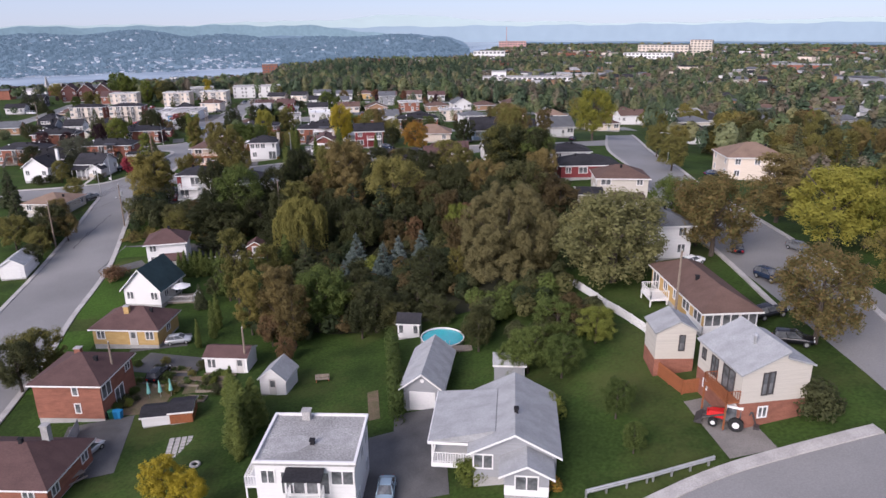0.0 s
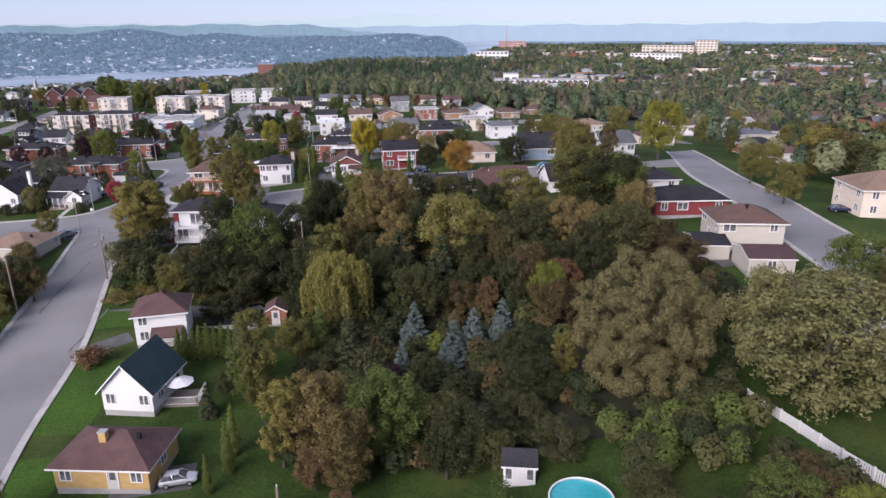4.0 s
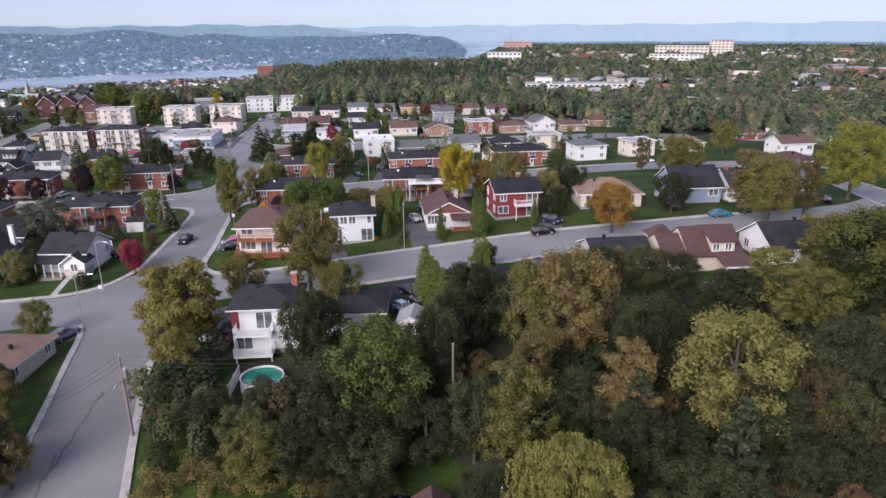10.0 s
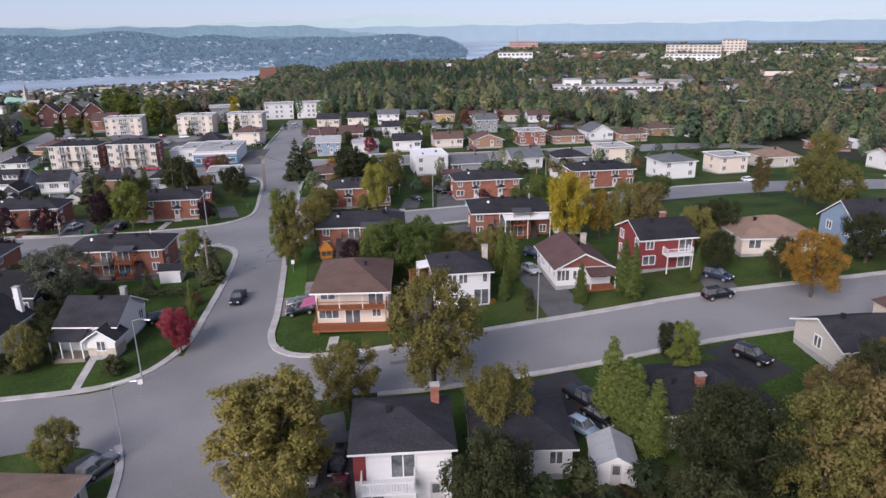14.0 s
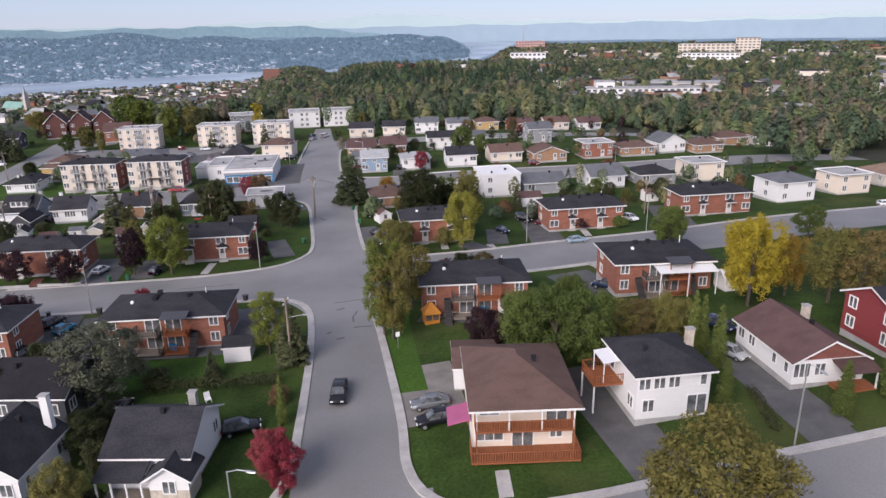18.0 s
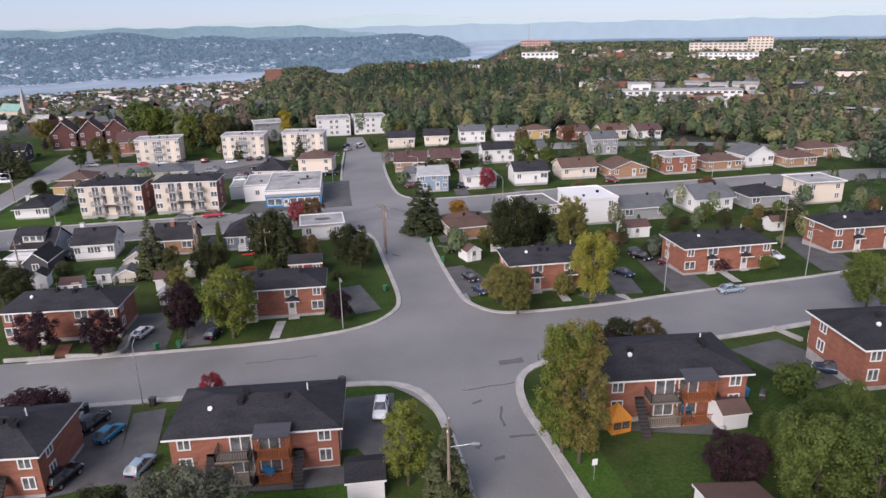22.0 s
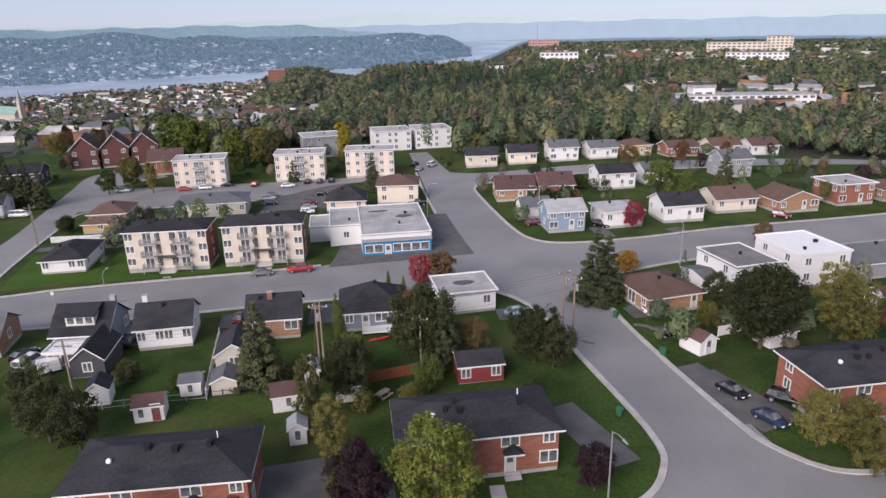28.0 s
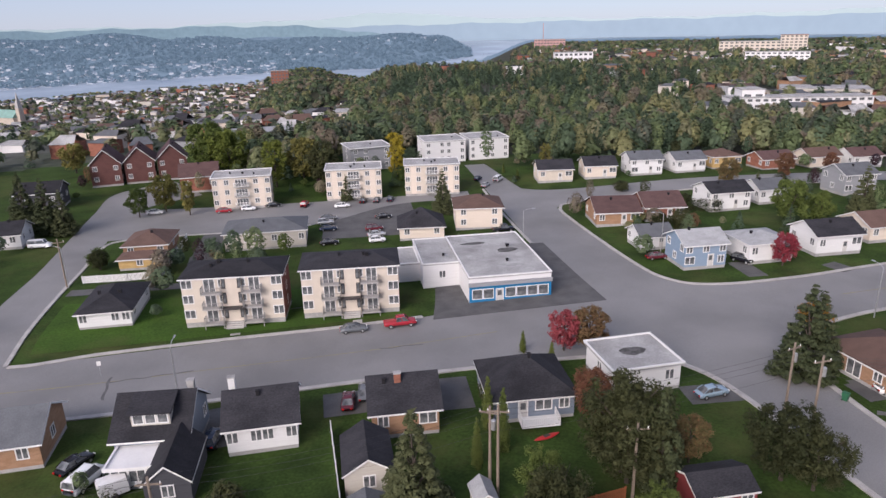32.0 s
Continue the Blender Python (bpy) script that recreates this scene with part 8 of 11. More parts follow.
car(-32.9, 269.2, -60, "suv", "black")
car(-30.0, 265.0, -60, "sedan", "wine")
car(-39.2, 261.1, -65, "sedan", "blue")
car(-27.3, 248.8, 6, "sedan", "lightblue")
car(-31.5, 219.6, 140, "suv", "blue")
car(-33.2, 271.1, -80, "suv", "blue")
car(-11.3, 264.3, -70, "suv", "white")
car(-24.1, 201.1, -65, "suv", "blue")
car(-26.1, 194.2, -70, "hatch", "silver")
car(44.1, 263.0, 5, "hatch", "white")
car(-125.3, 316.1, 4, "sedan", "grey")
car(-118.5, 316.8, 4, "pickup", "red")
car(-84.0, 290.6, 10, "sedan", "lightblue")
car(-125.6, 295.6, 88, "sedan", "wine")
car(-123.7, 297.3, 88, "sedan", "grey")
car(-139.8, 290.1, 85, "suv", "blue")
car(-152.9, 287.8, 60, "sedan", "black")
car(-150.7, 284.8, 70, "van", "white")
car(-132.3, 382.0, 5, "sedan", "grey")
car(-132.8, 378.1, 5, "suv", "silver")
car(-131.9, 372.8, 5, "sedan", "blue")
car(-131.1, 361.8, 5, "sedan", "black")
car(-121.6, 370.6, 5, "suv", "wine")
car(-121.2, 366.0, 5, "sedan", "silver")
car(-121.1, 361.7, 5, "hatch", "white")
car(-119.3, 380.7, 0, "sedan", "black")
car(-158.5, 392.8, 5, "sedan", "red")
car(-152.8, 394.1, 5, "hatch", "white")
car(-147.0, 396.5, 5, "sedan", "black")
car(-139.0, 395.8, 80, "suv", "red")
car(-129.4, 393.0, 5, "sedan", "white")
car(-124.1, 397.0, 80, "sedan", "black")
car(-120.6, 396.8, 80, "hatch", "grey")
car(-117.1, 397.2, 80, "sedan", "blue")
car(-191.5, 368.7, 5, "van", "white")
car(-94.0, 362.2, 0, "pickup", "black")
car(-90.4, 405.8, 60, "sedan", "silver")
car(-86.0, 410.8, 60, "van", "white")
car(-91.2, 413.8, 60, "hatch", "blue")
car(-70.7, 336.8, 0, "sedan", "wine")
car(-57.2, 331.8, -60, "suv", "black")
car(-175.3, 393.4, 5, "sedan", "white")
car(-60.0, 261.3, -45, "suv", "black")
car(-16.7, 332.3, -40, "suv", "wine")
car(-73.4, 160.0, 60, "suv", "grey")
car(-53.8, 156.0, -95, "van", "white")
car(-51.4, 156.4, -95, "suv", "black")
car(-28.1, 160.8, -60, "pickup", "black")
car(-27.4, 158.1, -60, "sedan", "black")
car(-29.4, 156.8, -55, "hatch", "lightblue")
car(-9.5, 164.4, -60, "suv", "black")
car(-6.1, 178.9, 5, "suv", "black")
car(-3.3, 184.6, -55, "suv", "blue")
car(24.9, 181.9, 5, "sedan", "teal")
car(19.8, 189.2, 80, "sedan", "grey")
car(50.2, 191.3, 60, "hatch", "blue")
car(-51.2, 152.8, 85, "sedan", "wine")
car(-91.9, 199.4, 80, "sedan", "black")
car(-33.3, 62.0, 70, "hatch", "silver")
car(-31.7, 87.5, 8, "hatch", "silver")
car(-2.0, 47.6, -95, "sedan", "lightblue")
car(47.2, 86.9, 70, "sedan", "blue")
car(45.5, 75.3, -75, "suv", "blue")
car(39.3, 59.0, -30, "suv", "black")
car(40.3, 65.5, 10, "suv", "black")
car(54.7, 84.5, -75, "hatch", "grey")
car(-31.3, 77.9, 80, "suv", "black")
car(68.1, 139.5, 0, "sedan", "blue")
car(-30.9, 126.1, 20, "suv", "black")
car(39.5, 83.8, 20, "hatch", "white")

# ---- driveways and paths ----
driveway(-58.9, 201.8, -58.0, 189.5, 6.5, GRAVEL, "pale gravel driveway", 0.034)
driveway(-43.0, 196.5, -40.2, 177.0, 5.4, DRIVE, "broad grey asphalt driveway between two houses", 0.038)
driveway(-25.5, 191.7, -24.6, 180.1, 4.5, DRIVE, "grey asphalt driveway beside a house", 0.042)
driveway(-81.6, 227.2, -81.4, 216.9, 6.5, DRIVE, "grey asphalt driveway beside a house", 0.046)
driveway(-111.8, 230.3, -108.4, 214.7, 7, DRIVE, "grey asphalt driveway beside a house", 0.050)
driveway(-105.7, 228.6, -103.0, 213.0, 3.5, DRIVE, "grey asphalt driveway beside a house", 0.054)
driveway(-113.8, 258.5, -112.0, 244.6, 6.5, DRIVE, "grey asphalt driveway beside a house", 0.030)
driveway(-106.0, 255.9, -105.0, 245.5, 4, DRIVE, "grey asphalt driveway beside a house", 0.034)
driveway(-84.9, 264.7, -81.4, 253.1, 4, DRIVE, "grey asphalt driveway beside a house", 0.038)
driveway(-94.2, 251.9, -94.4, 245.9, 1.4, CONCRETE, "narrow pale concrete path to a door", 0.042)
driveway(-123.4, 248.9, -122.5, 244.7, 1.8, BRICK, "red paved path to a pair of doors", 0.046)
driveway(-66.6, 269.1, -62.6, 256.9, 6, DRIVE, "grey asphalt driveway beside a house", 0.050)
driveway(-66.3, 281.0, -60.9, 280.5, 3, DRIVE, "grey asphalt driveway beside a house", 0.054)
driveway(-66.0, 289.2, -60.8, 289.1, 3, DRIVE, "grey asphalt driveway beside a house", 0.030)
driveway(-40.0, 263.9, -41.4, 252.0, 4, DRIVE, "grey asphalt driveway beside a house", 0.034)
driveway(-30.3, 270.5, -32.0, 251.0, 6.5, DRIVE, "grey asphalt driveway beside a house", 0.038)
driveway(1.2, 277.7, -4.7, 254.6, 7, DRIVE, "grey asphalt driveway beside a house", 0.042)
driveway(-34.6, 229.2, -32.2, 217.3, 7, DRIVE, "grey asphalt driveway beside a house", 0.046)
driveway(-66.0, 281.4, -62.3, 281.1, 4, DRIVE, "grey asphalt driveway beside a house", 0.050)
driveway(-67.7, 271.3, -64.4, 258.2, 6, DRIVE, "grey asphalt driveway beside a house", 0.054)
driveway(-66.9, 289.6, -61.0, 289.6, 3.5, DRIVE, "grey asphalt driveway beside a house", 0.030)
driveway(-47.6, 254.2, -44.6, 248.6, 4, DRIVE, "grey asphalt driveway beside a house", 0.034)
driveway(-30.5, 166.1, -27.7, 156.6, 5.5, FRESH, "fresh black asphalt driveway", 0.038)
driveway(-10.9, 168.1, -8.7, 161.0, 5, FRESH, "fresh black asphalt driveway", 0.042)
driveway(-53.8, 164.3, -52.8, 155.7, 5, DRIVE, "grey asphalt driveway beside a house", 0.046)
driveway(-3.4, 186.1, -4.6, 179.8, 4, DRIVE, "grey asphalt driveway beside a house", 0.050)
driveway(-26.2, 196.4, -25.0, 178.7, 4.5, DRIVE, "grey asphalt driveway beside a house", 0.054)
driveway(-75.5, 162.8, -72.2, 159.2, 5, DRIVE, "grey asphalt driveway beside a house", 0.030)
driveway(-52.1, 161.2, -51.0, 150.0, 5, DRIVE, "grey asphalt driveway beside a house", 0.034)
driveway(-3.2, 57.3, -2.0, 47.1, 3.6, DRIVE, "grey asphalt driveway beside a house", 0.038)
driveway(1.2, 60.6, 0.8, 46.3, 5, DRIVE, "grey asphalt driveway beside a house", 0.042)
driveway(27.3, 52.3, 27.6, 43.9, 4, GRAVEL, "pale gravel driveway", 0.046)
driveway(-34.6, 68.5, -32.6, 57.4, 7, DRIVE, "grey asphalt driveway beside a house", 0.050)
driveway(-35.5, 82.7, -26.5, 79.8, 5, DRIVE, "grey asphalt driveway beside a house", 0.054)
driveway(-38.1, 87.6, -30.5, 88.5, 4, DRIVE, "grey asphalt driveway beside a house", 0.030)
driveway(-52.6, 124.5, -31.9, 126.1, 3.2, DRIVE, "grey asphalt driveway beside a house", 0.034)
driveway(-29.3, 126.1, -31.8, 125.0, 5, DRIVE, "grey asphalt driveway beside a house", 0.038)
driveway(-51.3, 114.8, -46.8, 118.0, 3, DRIVE, "grey asphalt driveway beside a house", 0.042)
driveway(-140.9, 297.3, -139.0, 289.1, 3, DRIVE, "grey asphalt driveway beside a house", 0.046)
driveway(-125.7, 298.6, -125.3, 293.4, 6, DRIVE, "grey asphalt driveway beside a house", 0.050)
driveway(-113.2, 299.9, -113.1, 292.5, 4, DRIVE, "grey asphalt driveway beside a house", 0.054)
driveway(-86.9, 291.1, -80.7, 291.0, 4, DRIVE, "grey asphalt driveway beside a house", 0.030)
driveway(-142.5, 318.0, -143.2, 322.2, 1.4, CONCRETE, "narrow pale concrete path to a door", 0.034)
driveway(-124.8, 320.9, -124.8, 318.7, 1.4, CONCRETE, "narrow pale concrete path to a door", 0.038)
driveway(-156.8, 358.2, -154.7, 344.6, 3.5, DRIVE, "grey asphalt driveway beside a house", 0.042)
driveway(-67.6, 288.5, -62.4, 289.0, 4, DRIVE, "grey asphalt driveway beside a house", 0.046)
driveway(-53.3, 181.0, -53.5, 177.6, 1.2, CONCRETE, "narrow pale concrete path to a door", 0.050)
driveway(-82.0, 175.2, -83.1, 184.1, 1, CONCRETE, "narrow pale concrete path to a door", 0.054)
driveway(-82.8, 223.7, -78.1, 214.5, 5, DRIVE, "grey asphalt driveway beside a house", 0.030)
driveway(-58.0, 217.3, -47.0, 213.3, 5, DRIVE, "grey asphalt driveway beside a house", 0.034)
driveway(-93.9, 213.8, -82.4, 212.5, 3, DRIVE, "grey asphalt driveway beside a house", 0.038)
driveway(35.6, 125.7, 36.8, 115.4, 5, DRIVE, "grey asphalt driveway beside a house", 0.042)
driveway(-58.1, 332.0, -58.1, 324.8, 3.5, DRIVE, "grey asphalt driveway beside a house", 0.046)
driveway(-43.3, 328.5, -41.9, 324.6, 3.5, DRIVE, "grey asphalt driveway beside a house", 0.050)
driveway(-51.5, 256.8, -51.6, 250.9, 1.4, CONCRETE, "narrow pale concrete path to a door", 0.054)
driveway(-43.1, 252.4, -42.8, 248.3, 1.4, CONCRETE, "narrow pale concrete path to a door", 0.030)
driveway(-23.0, 259.8, -23.6, 253.3, 1.4, CONCRETE, "narrow pale concrete path to a door", 0.034)

# ---- street lamps and poles ----
street_lamp(-28.6, 178.9, -90)
street_lamp(-71.8, 161.8, 0)
street_lamp(-74.6, 175.6, -20)
street_lamp(33, 189, -110)
street_lamp(-85, 247.6, -80)
street_lamp(-36, 252.2, -90)
street_lamp(-107, 230.2, 90)
street_lamp(-145.5, 299.0, 90)
street_lamp(-51.2, 307.0, 90)
street_lamp(3, 316, 90)
street_lamp(-92.5, 350, 0)
street_lamp(-12, 254, -90)
street_lamp(-68.6, 340, 180)
street_lamp(62, 150, 180)
street_lamp(-175.6, 343, 180)
utility_pole(-78.3, 281.1, 9.5, 7, True, 0.0, False)
utility_pole(-111.6, 276.6, 10, -16, False, 0.0, False)
utility_pole(-78.6, 285.1, 9, 21, True, 0.0, False)
utility_pole(-139.9, 272.3, 9, -2, False, 0.0, False)
utility_pole(-112.2, 277.3, 9.5, -25, True, 0.0, False)
utility_pole(-66.6, 127.4, 9, 12, False, 0.0, False, arm=False)
utility_pole(-34.2, 72.4, 8, -11, False, 0.0, False, arm=False)
utility_pole(30.1, 66.6, 8.5, 26, False, 0.0, False, arm=False)
utility_pole(-57.1, 137.0, 9, 3, True, 0.0, True, arm=False)
utility_pole(-22.5, 121.2, 6, -20, False, 0.0, False, arm=False)
utility_pole(-176.1, 343.5, 9, 17, False, 0.0, False)
utility_pole(-99.5, 275.0, 8, -6, False, 0.0, False)
utility_pole(-23.0, 429.8, 8, -29, False, 0.0, False)
utility_pole(-70.2, 418.7, 8, 8, False, 0.0, False)
utility_pole(-5.8, 270.7, 8, -15, False, 0.0, False)
utility_pole(-20.3, 77.9, 6, 22, False, 0.0, False, arm=False)
utility_pole(-25.0, 135.8, 8.5, 20, arm=False)
utility_pole(-74.2, 205.7, 9.0, 80, False, 0.0, True)
driveway(-38.0, 124.6, -29.0, 124.4, 4.6, DRIVE, "dark asphalt driveway running back to a shed", 0.058)

# ---- far woods, town, river and hills ----
EYE0 = (-121.0, 226.0)


def many(name, v, f, mats, label, category, kind="stuff", index=None):
    """One big mesh from arrays of corners and quads."""
    m = bpy.data.meshes.new(name)
    m.vertices.add(len(v))
    m.vertices.foreach_set("co", np.ascontiguousarray(v, np.float32).ravel())
    n, k = f.shape
    m.loops.add(n * k)
    m.loops.foreach_set("vertex_index", f.ravel().astype(np.int32))
    m.polygons.add(n)
    m.polygons.foreach_set("loop_start", np.arange(0, n * k, k, dtype=np.int32))
    for mt in (mats if isinstance(mats, (list, tuple)) else [mats]):
        m.materials.append(mt)
    if index is not None:
        m.polygons.foreach_set("material_index", index.astype(np.int32))
    m.update(calc_edges=True)
    m.shade_flat()
    return tagged(new(name, m), label, category, kind=kind)


def wood(name, x, y, tall, wide, mats, label, rng, leaves=30, conifer=None, size=0.55):
    """Many far trees: each a shell of leafy facets on an uneven crown; conifers taper."""
    n = len(x)
    z = land(x, y)
    conifer = np.zeros(n, bool) if conifer is None else conifer
    d = rng.normal(size=(n, leaves, 3))
    d /= np.linalg.norm(d, axis=2)[..., None]
    d[..., 2] = np.abs(d[..., 2]) * np.where(rng.random((n, leaves)) < 0.3, -0.7, 1)
    lump = 0.72 + 0.28 * np.sin(3 * np.arctan2(d[..., 1], d[..., 0]) + rng.uniform(0, 6, (n, 1))) * np.cos(2.5 * d[..., 2] + rng.uniform(0, 6, (n, 1)))
    r = wide[:, None] * lump * rng.uniform(0.75, 1.08, (n, leaves))
    h = tall[:, None] * (0.56 + 0.42 * d[..., 2] * rng.uniform(0.85, 1.1, (n, leaves)))
    u = rng.random((n, leaves)) ** 1.4
    ang = rng.uniform(0, 2 * np.pi, (n, leaves))
    taper = wide[:, None] * 0.8 * (1 - u) * rng.uniform(0.6, 1.05, (n, leaves))
    cx = np.where(conifer[:, None], np.cos(ang) * taper, d[..., 0] * r)
    cy = np.where(conifer[:, None], np.sin(ang) * taper, d[..., 1] * r)
    cz = np.where(conifer[:, None], tall[:, None] * (0.08 + 0.9 * u), h)
    p = np.stack([x[:, None] + cx, y[:, None] + cy, z[:, None] + cz], -1).reshape(-1, 3)
    nrm = np.stack([cx, cy, np.where(conifer[:, None], 0.6 * wide[:, None], (d[..., 2] + 0.3) * wide[:, None])], -1).reshape(-1, 3)
    nrm = nrm / (np.linalg.norm(nrm, axis=1)[:, None] + 1e-6) + rng.normal(scale=0.25, size=(n * leaves, 3))
    nrm /= np.linalg.norm(nrm, axis=1)[:, None]
    a = np.cross(nrm, rng.normal(size=nrm.shape))
    a /= np.linalg.norm(a, axis=1)[:, None]
    b = np.cross(nrm, a)
    s = (np.repeat(wide * np.where(conifer, 0.75, 1.0), leaves) * size * rng.uniform(0.6, 1.3, n * leaves))[:, None]
    v = np.stack([p + a * s, p - a * s * 0.6 + b * s * 0.75, p - a * s * 0.6 - b * s * 0.75], 1).reshape(-1, 3)
    tone = np.sin(x / 41 + 1.7) * np.cos(y / 33) + 0.6 * np.sin(x / 17 + y / 23) + rng.normal(scale=0.75, size=n)
    idx = np.repeat((np.floor((tone + 2.4) / 4.8 * len(mats) * 2.6).astype(int)) % len(mats), leaves)
    idx = np.where(np.repeat(conifer, leaves), 0, idx)
    return many(name, v, np.arange(len(v)).reshape(-1, 3), mats, label, "trees", index=idx)


far_rng = np.random.default_rng(21)
CLEAR = [(118, 536, 20), (92, 545, 18), (80, 575, 16), (100, 570, 16), (120, 566, 16), (140, 562, 16), (150, 555, 12), (110, 548, 12), (-40, 760, 30), (-10, 775, 26), (166, 625, 26), (-162, 494, 14), (-100, 450, 20), (-82, 452, 20), (-123, 441, 12), (150, 640, 36)]
HOME = [(o.location.x, o.location.y, 8.5) for o in scene.objects if o.parent is None and o.get("category") in ("house", "duplex", "apartment block", "shop", "garage", "shed")]


def open_ground(x, y, extra=0.0):
    ok = np.ones(len(x), bool)
    for cx, cy, cr in CLEAR + HOME:
        ok &= (x - cx) ** 2 + (y - cy) ** 2 > (cr + extra) ** 2
    return ok


def ring(n, b0, b1, r0, r1, power=1.0):
    b = np.radians(far_rng.uniform(b0, b1, n))
    r = r0 + (r1 - r0) * far_rng.random(n) ** power
    return EYE0[0] + r * np.sin(b), EYE0[1] + r * np.cos(b), r


px_, py_, pr_ = ring(330, 6, 60, 620, 1700, 0.7)
qx_, qy_, qr_ = ring(80, 24, 62, 360, 700, 0.8)
px_, py_ = np.concatenate([px_, qx_]), np.concatenate([py_, qy_])
# Factors lighten the leaf tones and push them to blue, painting distant haze.
WOODS = [leaf_material("wood_%d" % k, tuple(q * f for q, f in zip(c, (1.25, 1.27, 1.6))), tuple(q * f for q, f in zip(c, (2.15, 2.15, 2.65))), vary=0.8) for k, c in enumerate(((0.04, 0.058, 0.028), (0.046, 0.064, 0.03), (0.07, 0.09, 0.034), (0.095, 0.104, 0.042), (0.11, 0.108, 0.05), (0.066, 0.086, 0.036), (0.05, 0.058, 0.034), (0.105, 0.092, 0.05), (0.084, 0.104, 0.038), (0.12, 0.118, 0.045), (0.056, 0.074, 0.034), (0.095, 0.08, 0.048)))]
for lo, hi, n, leaves in ((205, 420, 2300, 330), (420, 900, 5200, 110), (900, 1900, 4600, 46)):
    wx, wy, wr = ring(n, -3 if lo < 420 else -9, 62, lo, hi, 0.8)
    wb = np.degrees(np.arctan2(wx - EYE0[0], wy - EYE0[1]))
    keep = open_ground(wx, wy, 2.0) & ~((wy < 425) & (wx < 60)) & ~((wy < 200) & (wx < 70))
    keep &= (wb > -1.5) | (wr > 920)
    keep &= ~((np.abs(wr - 820 - 14 * wb) < 45) & (wb > 1.5) & (wb < 8))
    keep &= (wb > 12) | (wr < 1330)
    near = ((wx[:, None] - px_[None] * 0.985 - EYE0[0] * 0.015) ** 2 + (wy[:, None] - py_[None] * 0.985 - EYE0[1] * 0.015) ** 2).min(1)
    keep &= near > 11.0 ** 2
    wx, wy, wr, wb = wx[keep], wy[keep], wr[keep], wb[keep]
    grow = 1 + np.maximum(0, wr - 600) / 1500
    cone = far_rng.random(len(wx)) < np.where((wr > 440) & (wr < 700) & (wb > 2) & (wb < 27), 0.8, 0.16)
    wood("woods", wx, wy, far_rng.uniform(6.5, 14.0, len(wx)), far_rng.uniform(2.0, 4.9, len(wx)) * grow, WOODS, "mixed autumn woods of green, olive and brown trees", far_rng, leaves, cone, 0.19 if lo < 420 else (0.29 if lo < 900 else 0.4))
# the wooded knoll above the river
wx, wy, wr = ring(1100, -9, 9, 900, 1330, 0.9)
wood("woods", wx, wy, far_rng.uniform(8.0, 13.0, len(wx)), far_rng.uniform(4, 7, len(wx)), WOODS, "wooded knoll between the town and the river", far_rng, 60, far_rng.random(len(wx)) < 0.3, 0.36)
# the wooded gardens east of the streets
wx, wy = far_rng.uniform(52, 330, 1500), far_rng.uniform(60, 470, 1500)
keep = open_ground(wx, wy, 1.5) & ~((wx < 60 + 0.06 * wy) & (wy < 260)) & ~((np.abs(wy - 254 - 0.04 * wx) < 11)) & ~((np.abs(wy - 334) < 11) & (wx < 130)) & ~((np.abs(wy - 391) < 9) & (wx < 110)) & ~((wx < 85) & (wy > 262) & (wy < 400) & (far_rng.random(1500) < 0.7))
keep &= ~(np.abs(wx - (58 + 0.09 * (wy - 60))) < 11)
wx, wy = wx[keep], wy[keep]
close = (wx < 150) & (wy > 90) & (wy < 285)
close &= np.cumsum(close) <= 90
east_rng = random.Random(5)
for px0, py0 in zip(wx[close], wy[close]):
    kind, col = east_rng.choice((("maple", "olive"), ("maple", "moss"), ("maple", "gold"), ("maple", "brown"), ("maple", "dark"), ("slim", "brown"), ("slim", "olive"), ("spruce", "green"), ("maple", "turning"), ("maple", "olive"), ("maple", "silver"), ("maple", "moss")))
    tree(px0, py0, east_rng.uniform(7, 12.5), kind, col, east_rng.uniform(0.95, 1.3), "garden trees of the eastern houses", 0.0, "" if kind == "spruce" else "mid")
wx, wy = wx[~close], wy[~close]
for part_of, count, fleck in ((wx < 170, 480, 0.16), (wx >= 170, 180, 0.27)):
    ex, ey = wx[part_of], wy[part_of]
    wood("garden_trees", ex, ey, far_rng.uniform(5, 12, len(ex)), far_rng.uniform(1.8, 4.2, len(ex)), WOODS, "garden trees between the eastern houses", far_rng, count, far_rng.random(len(ex)) < 0.15, fleck)
# trees among the town's roofs
wx, wy, wr = ring(7000, -62, -0.5, 235, 1800, 0.7)
keep = open_ground(wx, wy, 1.0) & (wr < shore(np.degrees(np.arctan2(wx - EYE0[0], wy - EYE0[1]))) - 280) & ~((wx > -205) & (wy < 440)) & ~((wx > -160) & (wy < 432))
wx, wy, wr = wx[keep], wy[keep], wr[keep]
wood("town_trees", wx, wy, far_rng.uniform(4.5, 8.5, len(wx)), far_rng.uniform(2.0, 3.8, len(wx)) * (1 + wr / 2500), WOODS, "trees between the roofs of the town", far_rng, 70, far_rng.random(len(wx)) < 0.15, 0.34)
# the slope behind the apartment blocks
wx, wy, wr = ring(420, -13, 6, 200, 275, 0.8)
keep = open_ground(wx, wy, 3.0) & (wy > 414) & ~((wx < -160) & (wx > -210) & (wy < 446))
wx, wy = wx[keep], wy[keep]
wood("edge_trees", wx, wy, far_rng.uniform(6, 11, len(wx)), far_rng.uniform(2.4, 3.8, len(wx)), WOODS, "tall trees behind the apartment blocks", far_rng, 320, far_rng.random(len(wx)) < 0.18, 0.21)


